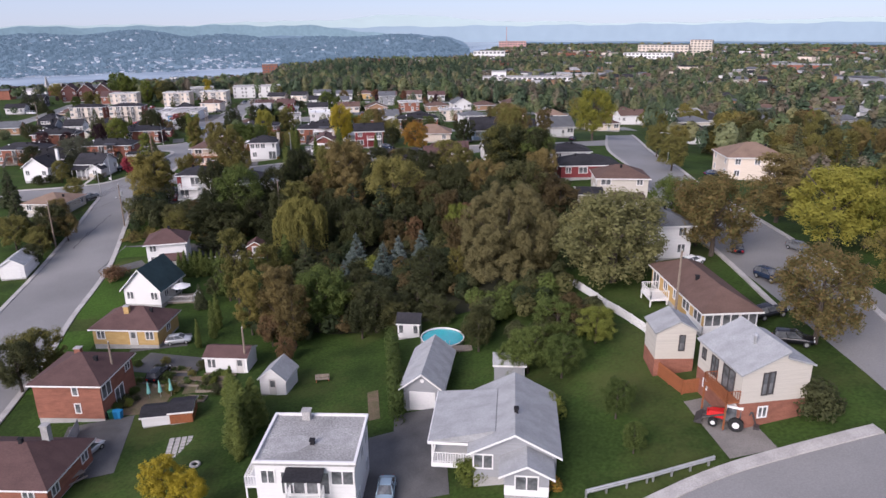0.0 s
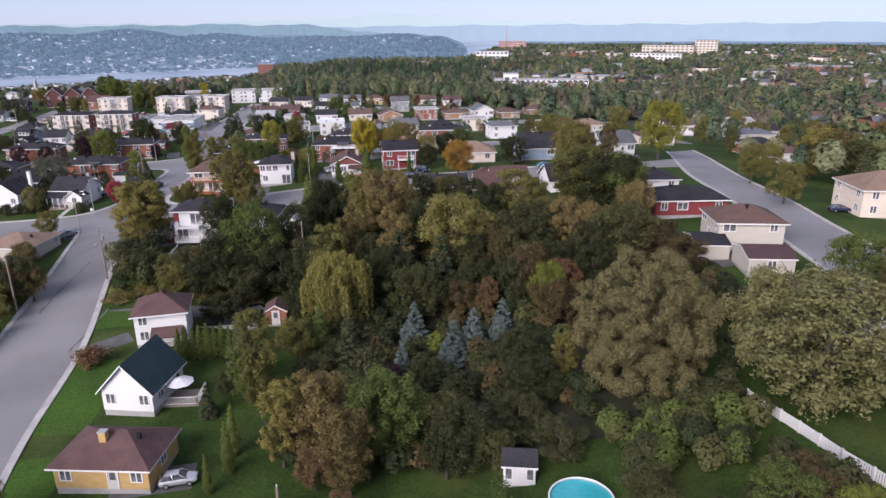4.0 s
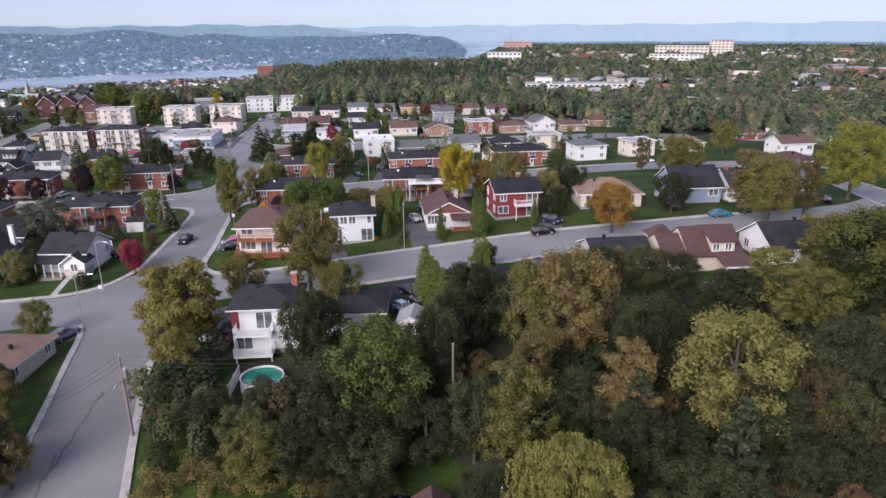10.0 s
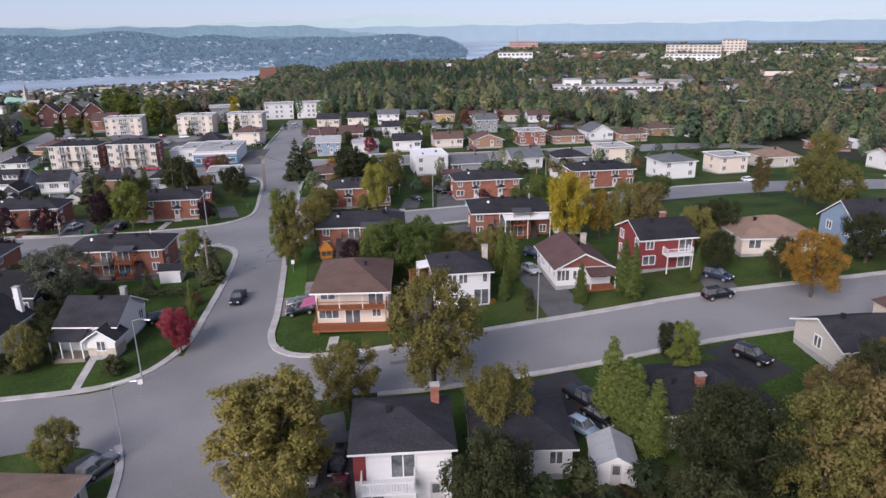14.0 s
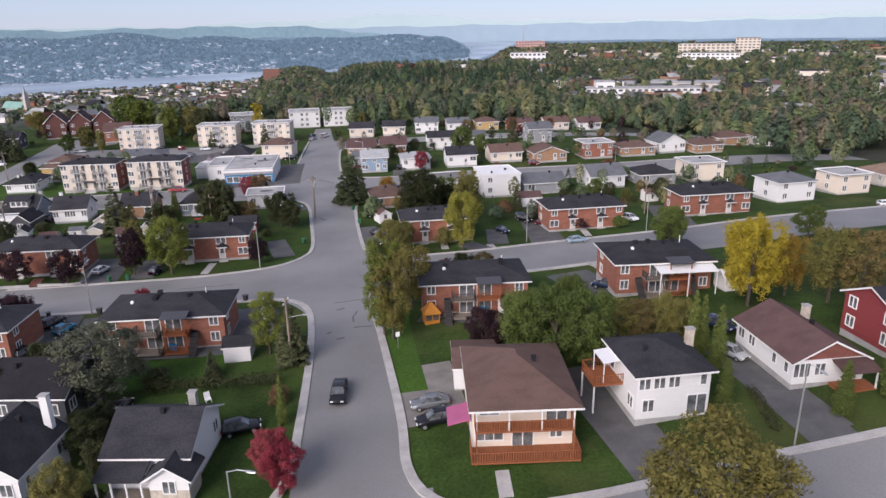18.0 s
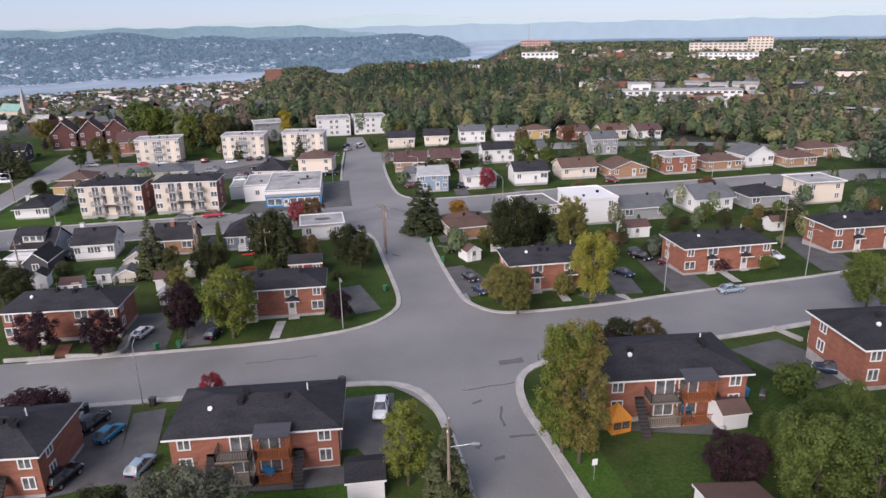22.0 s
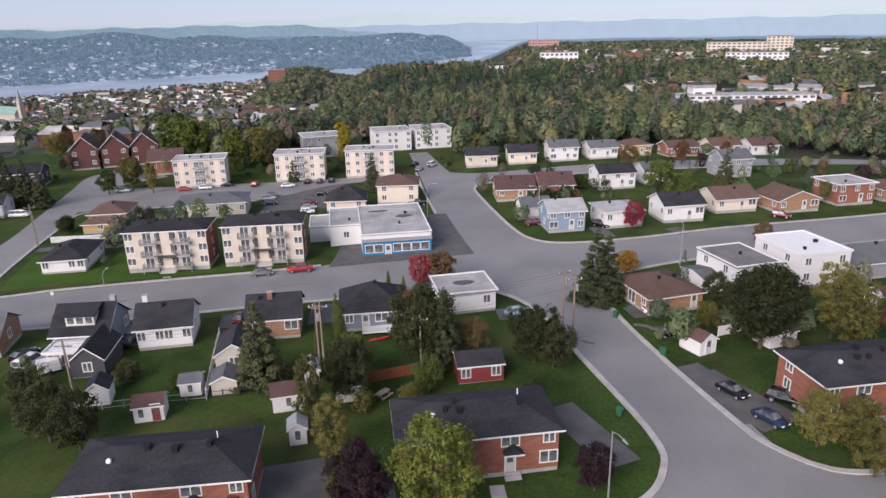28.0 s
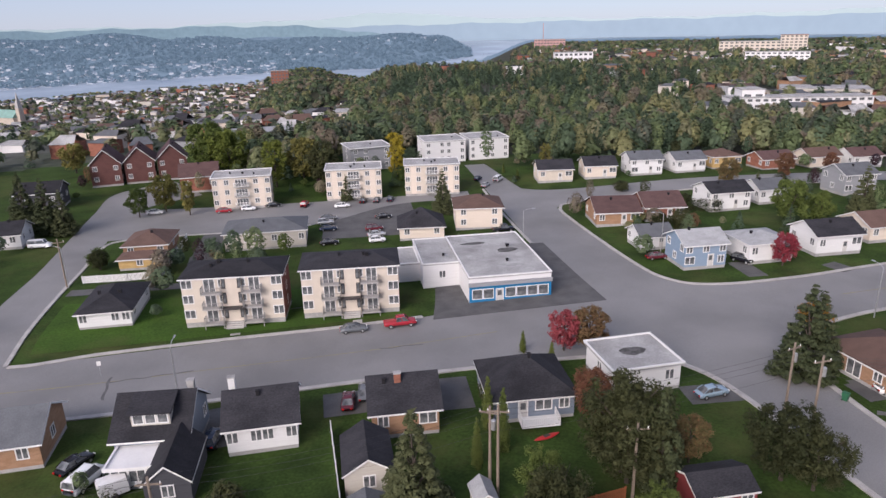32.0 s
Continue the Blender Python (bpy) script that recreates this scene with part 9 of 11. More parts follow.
def boxes(name, x, y, w, d, h, rise, mats, roofs, label, rng, sink=0.5):
    """Many far houses: a box of walls and a pitched or flat roof each."""
    n = len(x)
    z = land(x, y) - sink
    a = rng.uniform(-0.5, 0.5, n)
    c, s = np.cos(a), np.sin(a)

    def put(px, py, pz):
        return np.stack([x + px * c - py * s, y + px * s + py * c, z + pz], -1)
    W, D, o = w / 2, d / 2, 0.4
    v = np.stack([put(-W, -D, 0 * h), put(W, -D, 0 * h), put(W, D, 0 * h), put(-W, D, 0 * h), put(-W, -D, h), put(W, -D, h), put(W, D, h), put(-W, D, h),
                  put(-W - o, -D - o, h), put(W + o, -D - o, h), put(W + o, D + o, h), put(-W - o, D + o, h), put(-W * rng.uniform(0.2, 1, n), 0 * D, h + rise), put(W * 0.8, 0 * D, h + rise)], 1)
    base = np.arange(n)[:, None] * 14
    faces = np.array([[0, 1, 5, 4], [1, 2, 6, 5], [2, 3, 7, 6], [3, 0, 4, 7], [8, 9, 13, 12], [10, 11, 12, 13], [9, 10, 13, 13], [11, 8, 12, 12]])
    wall = rng.integers(0, len(mats), n)
    roof = rng.integers(0, len(roofs), n) + len(mats)
    quads = np.concatenate([faces[:6]])
    f4 = (base[:, :, None] + quads[None]).reshape(-1, 4)
    i4 = np.stack([wall, wall, wall, wall, roof, roof], 1).ravel()
    many(name, v.reshape(-1, 3), f4, mats + roofs, label, "houses", index=i4)


tx, ty, tr_ = ring(2600, -60, -2, 255, 1800, 0.75)
keep = open_ground(tx, ty, 4.0) & (tr_ < shore(np.degrees(np.arctan2(tx - EYE0[0], ty - EYE0[1]))) - 290) & ~((tx > -215) & (ty < 452)) & ((tr_ < 860) | (np.degrees(np.arctan2(tx - EYE0[0], ty - EYE0[1])) < -8))
tx, ty = tx[keep], ty[keep]
big = np.where((far_rng.random(len(tx)) < 0.07) & (np.hypot(tx - EYE0[0], ty - EYE0[1]) > 620), 2.0, 1.0)
TOWN_WALLS, TOWN_ROOFS = [WHITE, CREAM, BRICK, BEIGE, WHITE, GREYW], [RDARK, RSLATE, RBROWN, RFLAT, RSLATE]
boxes("town_houses", tx, ty, far_rng.uniform(7, 12, len(tx)) * big, far_rng.uniform(7, 10, len(tx)) * big, far_rng.uniform(3.5, 7, len(tx)) * np.sqrt(big), np.where(big > 1, 0.05, far_rng.uniform(0.5, 3, len(tx))), TOWN_WALLS, TOWN_ROOFS, "houses of the town down by the river", far_rng)
# houses on the plateau
big = np.where(far_rng.random(len(px_)) < 0.1, 2.0, 1.0)
boxes("plateau_houses", px_, py_, far_rng.uniform(9, 14, len(px_)) * big, far_rng.uniform(9, 13, len(px_)) * big, far_rng.uniform(5, 8, len(px_)) * np.sqrt(big), np.where(big > 1, 0.05, far_rng.uniform(0.5, 3, len(px_))), [CREAM, BRICK, BEIGE, WHITE, OBRICK, GREYW], TOWN_ROOFS, "houses between the trees of the plateau", far_rng)
ex, ey = far_rng.uniform(120, 340, 60), far_rng.uniform(120, 520, 60)
boxes("eastern_houses", ex, ey, far_rng.uniform(9, 13, 60), far_rng.uniform(8, 11, 60), far_rng.uniform(4, 6.5, 60), far_rng.uniform(1.2, 2.6, 60), TOWN_WALLS, TOWN_ROOFS, "houses half hidden by eastern garden trees", far_rng)
# pale houses on the far bank
hx, hy, hr = ring(1700, -32, 8, 1850, 2900, 1.3)
hbear = np.degrees(np.arctan2(hx - EYE0[0], hy - EYE0[1]))
keep = (hr > shore(hbear) + 25) & (far_rng.random(1700) < np.where(hr < shore(hbear) + 330, 0.9, 0.45)) & ((hbear < -6) | (hr > shore(hbear) + 330))
hx, hy = hx[keep], hy[keep]
# Walls and roofs carry their haze in colour and emission.
FARWHITE, FARROOF = haze_material("hazed_walls", (0.3, 0.32, 0.36), (0.16, 0.18, 0.21), 0.5, 0.05), haze_material("hazed_roofs", (0.09, 0.12, 0.16), (0.07, 0.1, 0.14), 0.5, 0.05)
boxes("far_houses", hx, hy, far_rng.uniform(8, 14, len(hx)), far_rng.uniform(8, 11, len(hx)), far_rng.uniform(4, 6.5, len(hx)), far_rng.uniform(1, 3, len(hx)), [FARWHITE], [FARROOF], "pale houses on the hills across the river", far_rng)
hx, hy, hr = ring(5600, -34, 8.6, 1800, 3200, 1.0)
hbear = np.degrees(np.arctan2(hx - EYE0[0], hy - EYE0[1]))
keep = (hr > shore(hbear) + 20) & ((hr > shore(hbear) + 380) | (hbear > -7) | (far_rng.random(len(hr)) < 0.3))
hx, hy = hx[keep], hy[keep]
# The woods' blue and glow are painted haze.
FARWOOD = haze_material("hazed_woods", (0.062, 0.088, 0.114), (0.052, 0.074, 0.096), 1.0, 0.03)
wood("far_bank_woods", hx, hy, far_rng.uniform(7, 11, len(hx)), far_rng.uniform(9, 16, len(hx)), [FARWOOD], "woods on the far bank tinted blue as haze", far_rng, 16, None, 0.5)

# river: it widens beyond the headland
rb = np.radians(np.linspace(-60, 40, 60))
rin = np.array([max(700.0, float(shore(np.degrees(b))) - 340) for b in rb])
rows_ = []
for u in np.linspace(0, 1, 7):
    rr_ = rin + (4120 - rin) * u
    rows_.append(np.stack([EYE0[0] + rr_ * np.sin(rb), EYE0[1] + rr_ * np.cos(rb), -76.5 + 30 * smooth((rr_ - 2900) / 1300)], -1))
k = (np.arange(6)[:, None] * 60 + np.arange(59)[None]).ravel()
many("water", np.concatenate(rows_), np.stack([k, k + 1, k + 61, k + 60], -1), RIVER, "calm river between the town and the hills, sky reflection in its pale colour", "water", "structure")


def skyline(name, r, heights, base, mat, label, b0=-75, b1=85):
    """A far ridge: a long wall of hills whose crest follows a few waves."""
    b = np.linspace(b0, b1, 240)
    crest = np.array([base + sum(a * math.exp(-((t - c) / w) ** 2) for c, w, a in heights) + 4 * math.sin(t * 0.9) + 2.5 * math.sin(t * 2.3 + 1) for t in b])
    q = np.radians(b)
    low = np.stack([EYE0[0] + (r - 25) * np.sin(q), EYE0[1] + (r - 25) * np.cos(q), np.full(240, -90.0)], -1)
    top = np.stack([EYE0[0] + r * np.sin(q), EYE0[1] + r * np.cos(q), crest], -1)
    back = np.stack([EYE0[0] + (r + 40) * np.sin(q), EYE0[1] + (r + 40) * np.cos(q), np.full(240, -90.0)], -1)
    i = np.arange(239)
    f = np.concatenate([np.stack([i, i + 1, i + 241, i + 240], -1), np.stack([i + 240, i + 241, i + 481, i + 480], -1)])
    return many(name, np.concatenate([low, top, back]), f, mat, label, "backdrop", "structure")


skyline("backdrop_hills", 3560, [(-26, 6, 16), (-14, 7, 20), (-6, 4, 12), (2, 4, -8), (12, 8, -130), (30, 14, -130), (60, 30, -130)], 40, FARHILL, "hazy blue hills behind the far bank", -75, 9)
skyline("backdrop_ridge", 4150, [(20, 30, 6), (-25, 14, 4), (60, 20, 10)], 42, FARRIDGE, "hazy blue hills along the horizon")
skyline("backdrop_mountains", 4500, [(0, 3.5, 62), (5, 3, 50), (-8, 5, 36), (12, 6, 22), (-22, 9, 20), (40, 14, 24)], 52, MOUNTAIN, "mountains on the horizon, faint and blue with painted haze")


# Brick paled and made to glow a little as haze.
FARBRICK = haze_material("hazed_brick", (0.36, 0.22, 0.2), (0.3, 0.18, 0.17), 0.25, 0.05)


def landmark(label, x, y, rot, w, d, h, wall, roof=None, lift=0.0, rows=3, cols=12, name="large_building"):
    """A far large building with its rows of windows."""
    ob = thing(name, pose(x, y, ground(x, y) + lift, 0, 0, rot), label, "building")
    part("wall", Shape().box(-w / 2, w / 2, -d / 2, d / 2, -6, h), wall, ob)
    part("roof", Shape().box(-w / 2 - 0.3, w / 2 + 0.3, -d / 2 - 0.3, d / 2 + 0.3, h, h + 0.5), roof or RFLAT, ob)
    for k in range(rows):
        for i in range(cols):
            px = -w / 2 + w * (i + 0.5) / cols
            pz = h * (k + 0.6) / rows
            part("window", stored(("far", round(w / cols, 1), round(h / rows, 1)), lambda: Shape().box(-w / cols * 0.3, w / cols * 0.3, -0.08, 0.05, -h / rows * 0.22, h / rows * 0.22).mesh("window", GLASS)), None, ob, at=pose(px, -d / 2, pz))
    return ob


landmark("long white institution with a flat roof among the trees", 109, 573, -10, 74, 14, 9, WHITE, rows=3, cols=18)
landmark("white block on the roof line of the institution", 86, 580, -10, 12, 12, 13, WHITE, rows=1, cols=2)
landmark("pale hospital wing with window bands", 529, 1352, -30, 96, 26, 15, PINKISH, rows=3, cols=12, lift=6)
landmark("hospital tower with brick bands", 600, 1340, -30, 41, 26, 24, PINKISH, DBRICK, rows=5, cols=6, lift=6)
landmark("long white building before the hospital", 381, 1032, -30, 72, 16, 12, WHITE, rows=3, cols=12, lift=4)
landmark("flat tan school building among trees", 166, 632, -30, 50, 26, 7, BEIGE, rows=1, cols=8)
landmark("long grey hall with a pale roof below the wood", -162, 498, 8, 27, 14, 5, GREYW, RGREY, rows=1, cols=6)
landmark("red brick college with turrets on the ridge", 303, 1810, -12, 70, 24, 18, FARBRICK, rows=3, cols=10, lift=4)
landmark("white buildings on the wooded ridge", 150, 1120, -12, 50, 20, 12, WHITE, lift=6, rows=2, cols=8)
landmark("red brick block by the river", -295, 1640, 5, 34, 20, 24, BRICK, rows=4, cols=5, lift=0)
landmark("brown flat-roofed hall beside the wood", 420, 700, -30, 60, 24, 9, BRICK, rows=1, cols=8, lift=2)
tw = thing("radio_mast", pose(285, 1800, ground(285, 1800)), "slender red and white mast on the ridge", "mast")
part("mast", Shape().tube((0, 0, 0), (0, 0, 58), 1.0, 0.6, 6), FARBRICK, tw)
landmark("long red brick hall in the town", -296, 1010, -14, 44, 20, 14, BRICK, rows=3, cols=9)
landmark("grey and white office block in the town", -236, 1040, -12, 34, 18, 12, WHITE, rows=3, cols=8)
landmark("white supermarket with a flat roof in the valley", -178, 800, -8, 46, 26, 7, WHITE, rows=1, cols=8)
landmark("pale flat-roofed block on a terrace above the town", -128, 590, -4, 22, 15, 7, CREAM, rows=2, cols=7)
ridge_church = thing("church", pose(25, 1790, ground(25, 1790), 0, 0, -8), "pale stone church with twin white spires on the wooded ridge", "church")
part("nave", Shape().box(8, 50, -9, 9, -4, 18).hexa([(8, -9, 18), (50, -9, 18), (50, 9, 18), (8, 9, 18)], [(8, -0.4, 25), (50, -0.4, 25), (50, 0.4, 25), (8, 0.4, 25)]), STONE, ridge_church)
for k in (-8, 6):
    tw = part("tower", Shape().box(-2.6, 2.6, -2.6, 2.6, -4, 30), STONE, ridge_church, at=pose(k, -4, 0))
    part("spire", Shape().hexa([(-2.6, -2.6, 30), (2.6, -2.6, 30), (2.6, 2.6, 30), (-2.6, 2.6, 30)], [(-0.3, -0.3, 42), (0.3, -0.3, 42), (0.3, 0.3, 42), (-0.3, 0.3, 42)]), TRIM, tw)
church = thing("church", pose(-620, 1240, ground(-620, 1240), 0, 0, -30), "grey stone church with a green copper roof and spire", "church")
COPPER = material("green_copper", (0.2, 0.33, 0.29), 0.8, 0.2, 0.2, 2.0, 0.1)
part("nave", Shape().box(-30, 14, -9, 9, -4, 13), STONE, church)
part("roof", Shape().hexa([(-31, -10, 13), (14, -10, 13), (14, 10, 13), (-31, 10, 13)], [(-31, -0.3, 23), (14, -0.3, 23), (14, 0.3, 23), (-31, 0.3, 23)]), COPPER, church)
part("tower", Shape().box(14, 21, -3.5, 3.5, -4, 26), STONE, church)
part("spire", Shape().hexa([(14, -3.5, 26), (21, -3.5, 26), (21, 3.5, 26), (14, 3.5, 26)], [(17.3, -0.2, 47), (17.7, -0.2, 47), (17.7, 0.2, 47), (17.3, 0.2, 47)]), FOUND, church)

# undergrowth of the wood, and the wild slope beside the pool garden
ux, uy = far_rng.uniform(-59, 33, 2200), far_rng.uniform(85, 150, 2200)
keep = np.array([in_wood(p, q) and not (-51 < p < -36 and q > 142) and all((p - a) ** 2 + (q - b) ** 2 > (c * 0.36 + 0.6) ** 2 for a, b, c in placed) for p, q in zip(ux, uy)])
ux, uy = ux[keep][:620], uy[keep][:620]
# Dark leaf colours here paint the shaded gaps between the trees.
wood("undergrowth", ux, uy, np.where(ux < -30, far_rng.uniform(3.5, 6.5, len(ux)), far_rng.uniform(1.6, 3.6, len(ux))), far_rng.uniform(1.3, 2.3, len(ux)), [L_DARK, L_SHADED, L_DARK, L_SHADED, L_SHADED, L_DARK, L_MOSS, L_UMBER], "undergrowth between the trees of the wood, shade in its leaf colours", far_rng, 420, None, 0.12)
ux, uy = far_rng.uniform(-54, -31, 150), far_rng.uniform(127.2, 132.6, 150)
wood("bank_brush", ux, uy, far_rng.uniform(0.7, 2.0, 150), far_rng.uniform(0.6, 1.2, 150), [L_BROWN, L_OLIVE, L_UMBER, L_GOLD], "dry brown brush on the bank above a driveway", far_rng, 260, None, 0.08)
ux, uy = far_rng.uniform(9, 23, 70), far_rng.uniform(66, 86, 70)
keep = (ux < 22 - (uy - 66) * 0.02) & (ux > 9 + np.maximum(0, 74 - uy) * 0.7)
ux, uy = ux[keep], uy[keep]
wood("slope_bushes", ux, uy, far_rng.uniform(1.6, 4.2, len(ux)), far_rng.uniform(1.2, 2.2, len(ux)), [L_DARK, L_SHADED, L_MOSS, L_GREEN, L_DARK, L_DARK], "wild bushes on the slope beside the pool garden", far_rng, 700, None, 0.1)
# trees and tall shrubs in the northern gardens
ux, uy = far_rng.uniform(-205, 62, 1100), far_rng.uniform(258, 432, 1100)
keep = np.ones(1100, bool)
for hx0, hy0, hr0 in HOME:
    keep &= (ux - hx0) ** 2 + (uy - hy0) ** 2 > 6.8 ** 2
mid = -77 - 0.105 * (uy - 265)
keep &= np.abs(ux - mid) > 9.5
keep &= ~((uy > 294 + 0.02 * (ux + 160)) & (uy < 321 + 0.02 * (ux + 160)) & (ux < -78))
keep &= ~((uy > 298 + 0.2 * (ux + 68)) & (uy < 328 + 0.17 * (ux + 68)) & (ux > -80))
keep &= ~((uy > 381) & (uy < 402) & (ux > -95)) & ~((uy > 370) & (uy < 405) & (ux < -90))
keep &= ~((ux < -156) & (ux > -200) & (np.abs(ux + 170 + 0.22 * (uy - 320)) < 12)) & ~((ux > -136) & (ux < -86) & (uy > 316) & (uy < 400))
keep &= ~((ux > -152) & (ux < -115) & (uy > 314) & (uy < 335)) & ~((uy < 299) & (ux > -148) & (ux < -80)) & ~((ux < -80) & (uy < 262))
keep &= ~((ux > -66) & (uy < 262 + 0.15 * (ux + 66)))
ux, uy = ux[keep][:330], uy[keep][:330]
small = far_rng.random(len(ux)) < 0.45
wood("garden_trees", ux, uy, np.where(small, far_rng.uniform(1.4, 2.6, len(ux)), far_rng.uniform(3.5, 7.0, len(ux))), np.where(small, far_rng.uniform(0.8, 1.4, len(ux)), far_rng.uniform(1.4, 2.6, len(ux))), WOODS + [L_RUST, L_PLUM, L_DARK, L_GREEN], "garden trees and shrubs between the northern houses", far_rng, 460, far_rng.random(len(ux)) < 0.2, 0.13)

# ---- small things in yards and streets ----
GREENP = material("green_plastic", (0.03, 0.12, 0.06), 0.5, 0.1, 1.0, 8.0, 0.05)
ORANGEW = material("orange_wood", (0.55, 0.22, 0.03), 0.7, 0.2, 1.0, 9.0, 0.2)
REDP = material("red_paint", (0.5, 0.02, 0.02), 0.4, 0.1, 1.0, 8.0, 0.05)
TEAL = material("teal_cloth", (0.2, 0.45, 0.4), 0.9, 0.15, 2.0, 20.0, 0.2)
AWNING = material("plum_awning", (0.36, 0.1, 0.2), 0.8, 0.15, 1.0, 9.0, 0.2)
LINE = material("faded_yellow_line", (0.3, 0.26, 0.12), 0.9, 0.35, 0.5, 5.0, 0.1, second=(0.19, 0.18, 0.15))


def playhouse(x, y):
    ob = thing("playhouse", pose(x, y, ground(x, y), 0, 0, 8), "orange wooden playhouse with a pointed roof", "playhouse")
    part("wall", Shape().box(-1, 1, -0.9, 0.9, 0, 1.5), ORANGEW, ob)
    part("roof", Shape().hexa([(-1.2, -1.1, 1.5), (1.2, -1.1, 1.5), (1.2, 1.1, 1.5), (-1.2, 1.1, 1.5)], [(-0.05, -0.05, 2.9), (0.05, -0.05, 2.9), (0.05, 0.05, 2.9), (-0.05, 0.05, 2.9)]), ORANGEW, ob)
    window(ob, pose(-0.45, -0.9, 0.95), 0.5, 0.5, DTRIM, 1)
    window(ob, pose(0.45, -0.9, 0.95), 0.5, 0.5, DTRIM, 1)


def furled_umbrella(x, y):
    ob = thing("garden_umbrella", pose(x, y, ground(x, y)), "furled pale teal garden umbrella on a pole", "umbrella")
    part("pole", Shape().tube((0, 0, -0.2), (0, 0, 2.4), 0.03, 0.025, 6), METAL, ob)
    part("canopy", Shape().tube((0, 0, 0.8), (0, 0, 2.3), 0.26, 0.05, 8), TEAL, ob)


def garden_umbrella(x, y):
    ob = thing("garden_umbrella", pose(x, y, ground(x, y)), "open white garden umbrella over a terrace", "umbrella")
    part("pole", Shape().tube((0, 0, -0.2), (0, 0, 2.5), 0.03, 0.025, 6), METAL, ob)
    part("canopy", Shape().tube((0, 0, 2.15), (0, 0, 2.7), 1.6, 0.05, 8), TRIM, ob)
    part("terrace", Shape().box(-2.4, 2.4, -1.8, 1.8, -0.3, 0.12), GREYWOOD, ob)
    railing(ob, [(-2.3, -1.7), (2.3, -1.7), (2.3, 1.7)], 0.12, 0.95, TRIM)


def garden_chair(x, y):
    ob = thing("garden_chair", pose(x, y, ground(x, y), 0, 0, 30), "white plastic garden chair on the lawn", "chair", "chairs on the lawn")
    part("seat", Shape().box(-0.32, 0.32, -0.3, 0.3, 0.38, 0.44), TRIM, ob)
    part("backrest", Shape().hexa([(-0.32, 0.26, 0.44), (0.32, 0.26, 0.44), (0.32, 0.32, 0.44), (-0.32, 0.32, 0.44)], [(-0.32, 0.46, 1.05), (0.32, 0.46, 1.05), (0.32, 0.51, 1.05), (-0.32, 0.51, 1.05)]), TRIM, ob)
    for sx in (-0.28, 0.28):
        for sy in (-0.26, 0.26):
            part("leg", stored("chairleg", lambda: Shape().box(-0.03, 0.03, -0.03, 0.03, 0, 0.38).mesh("leg", TRIM)), None, ob, at=pose(sx, sy, 0))


def garden_table(x, y):
    ob = thing("picnic_table", pose(x, y, ground(x, y), 0, 0, 50), "weathered wooden picnic table with two benches", "table")
    part("tabletop", Shape().box(-0.9, 0.9, -0.38, 0.38, 0.7, 0.75), GREYWOOD, ob)
    for k in (-1, 1):
        part("bench", Shape().box(-0.9, 0.9, k * 0.72 - 0.13, k * 0.72 + 0.13, 0.42, 0.46), GREYWOOD, ob)
        part("trestle", Shape().box(k * 0.65 - 0.04, k * 0.65 + 0.04, -0.75, 0.75, 0.36, 0.42).box(k * 0.65 - 0.04, k * 0.65 + 0.04, -0.35, -0.27, 0, 0.7).box(k * 0.65 - 0.04, k * 0.65 + 0.04, 0.27, 0.35, 0, 0.7), GREYWOOD, ob)


def garden_bench(x, y):
    ob = thing("bench", pose(x, y, ground(x, y), 0, 0, 5), "plain wooden bench on the lawn", "bench")
    part("seat", Shape().box(-0.85, 0.85, -0.22, 0.22, 0.4, 0.46), GREYWOOD, ob)
    part("backrest", Shape().box(-0.85, 0.85, 0.2, 0.26, 0.5, 0.9), GREYWOOD, ob)
    for k in (-0.7, 0.7):
        part("leg", Shape().box(k - 0.05, k + 0.05, -0.2, 0.26, 0, 0.4), WOOD, ob)


def old_tyre(x, y):
    s = Shape()
    n = 18
    for i in range(n):
        a, b = 2 * math.pi * i / n, 2 * math.pi * (i + 1) / n
        s.tube((0.42 * math.cos(a), 0.42 * math.sin(a), 0.14), (0.42 * math.cos(b), 0.42 * math.sin(b), 0.14), 0.14, 0.14, 7)
    solo("tyre", s, FOUND, "old pale tyre lying on the grass", "tyre", m=pose(x, y, ground(x, y)))


def slab_patch(x, y, turn):
    ob = thing("stone_slabs", pose(x, y, ground(x, y) + 0.02, 0, 0, turn), "grid of concrete slabs laid in the grass", "paving")
    me = Shape().box(-0.24, 0.24, -0.24, 0.24, -0.15, 0.05).mesh("slab", CONCRETE)
    for i in range(4):
        for j in range(6):
            part("slab", me, None, ob, at=pose(i * 0.62 - 0.9, j * 0.62 - 1.5, 0, 0, 0, (i * 7 + j * 5) % 6 - 3))


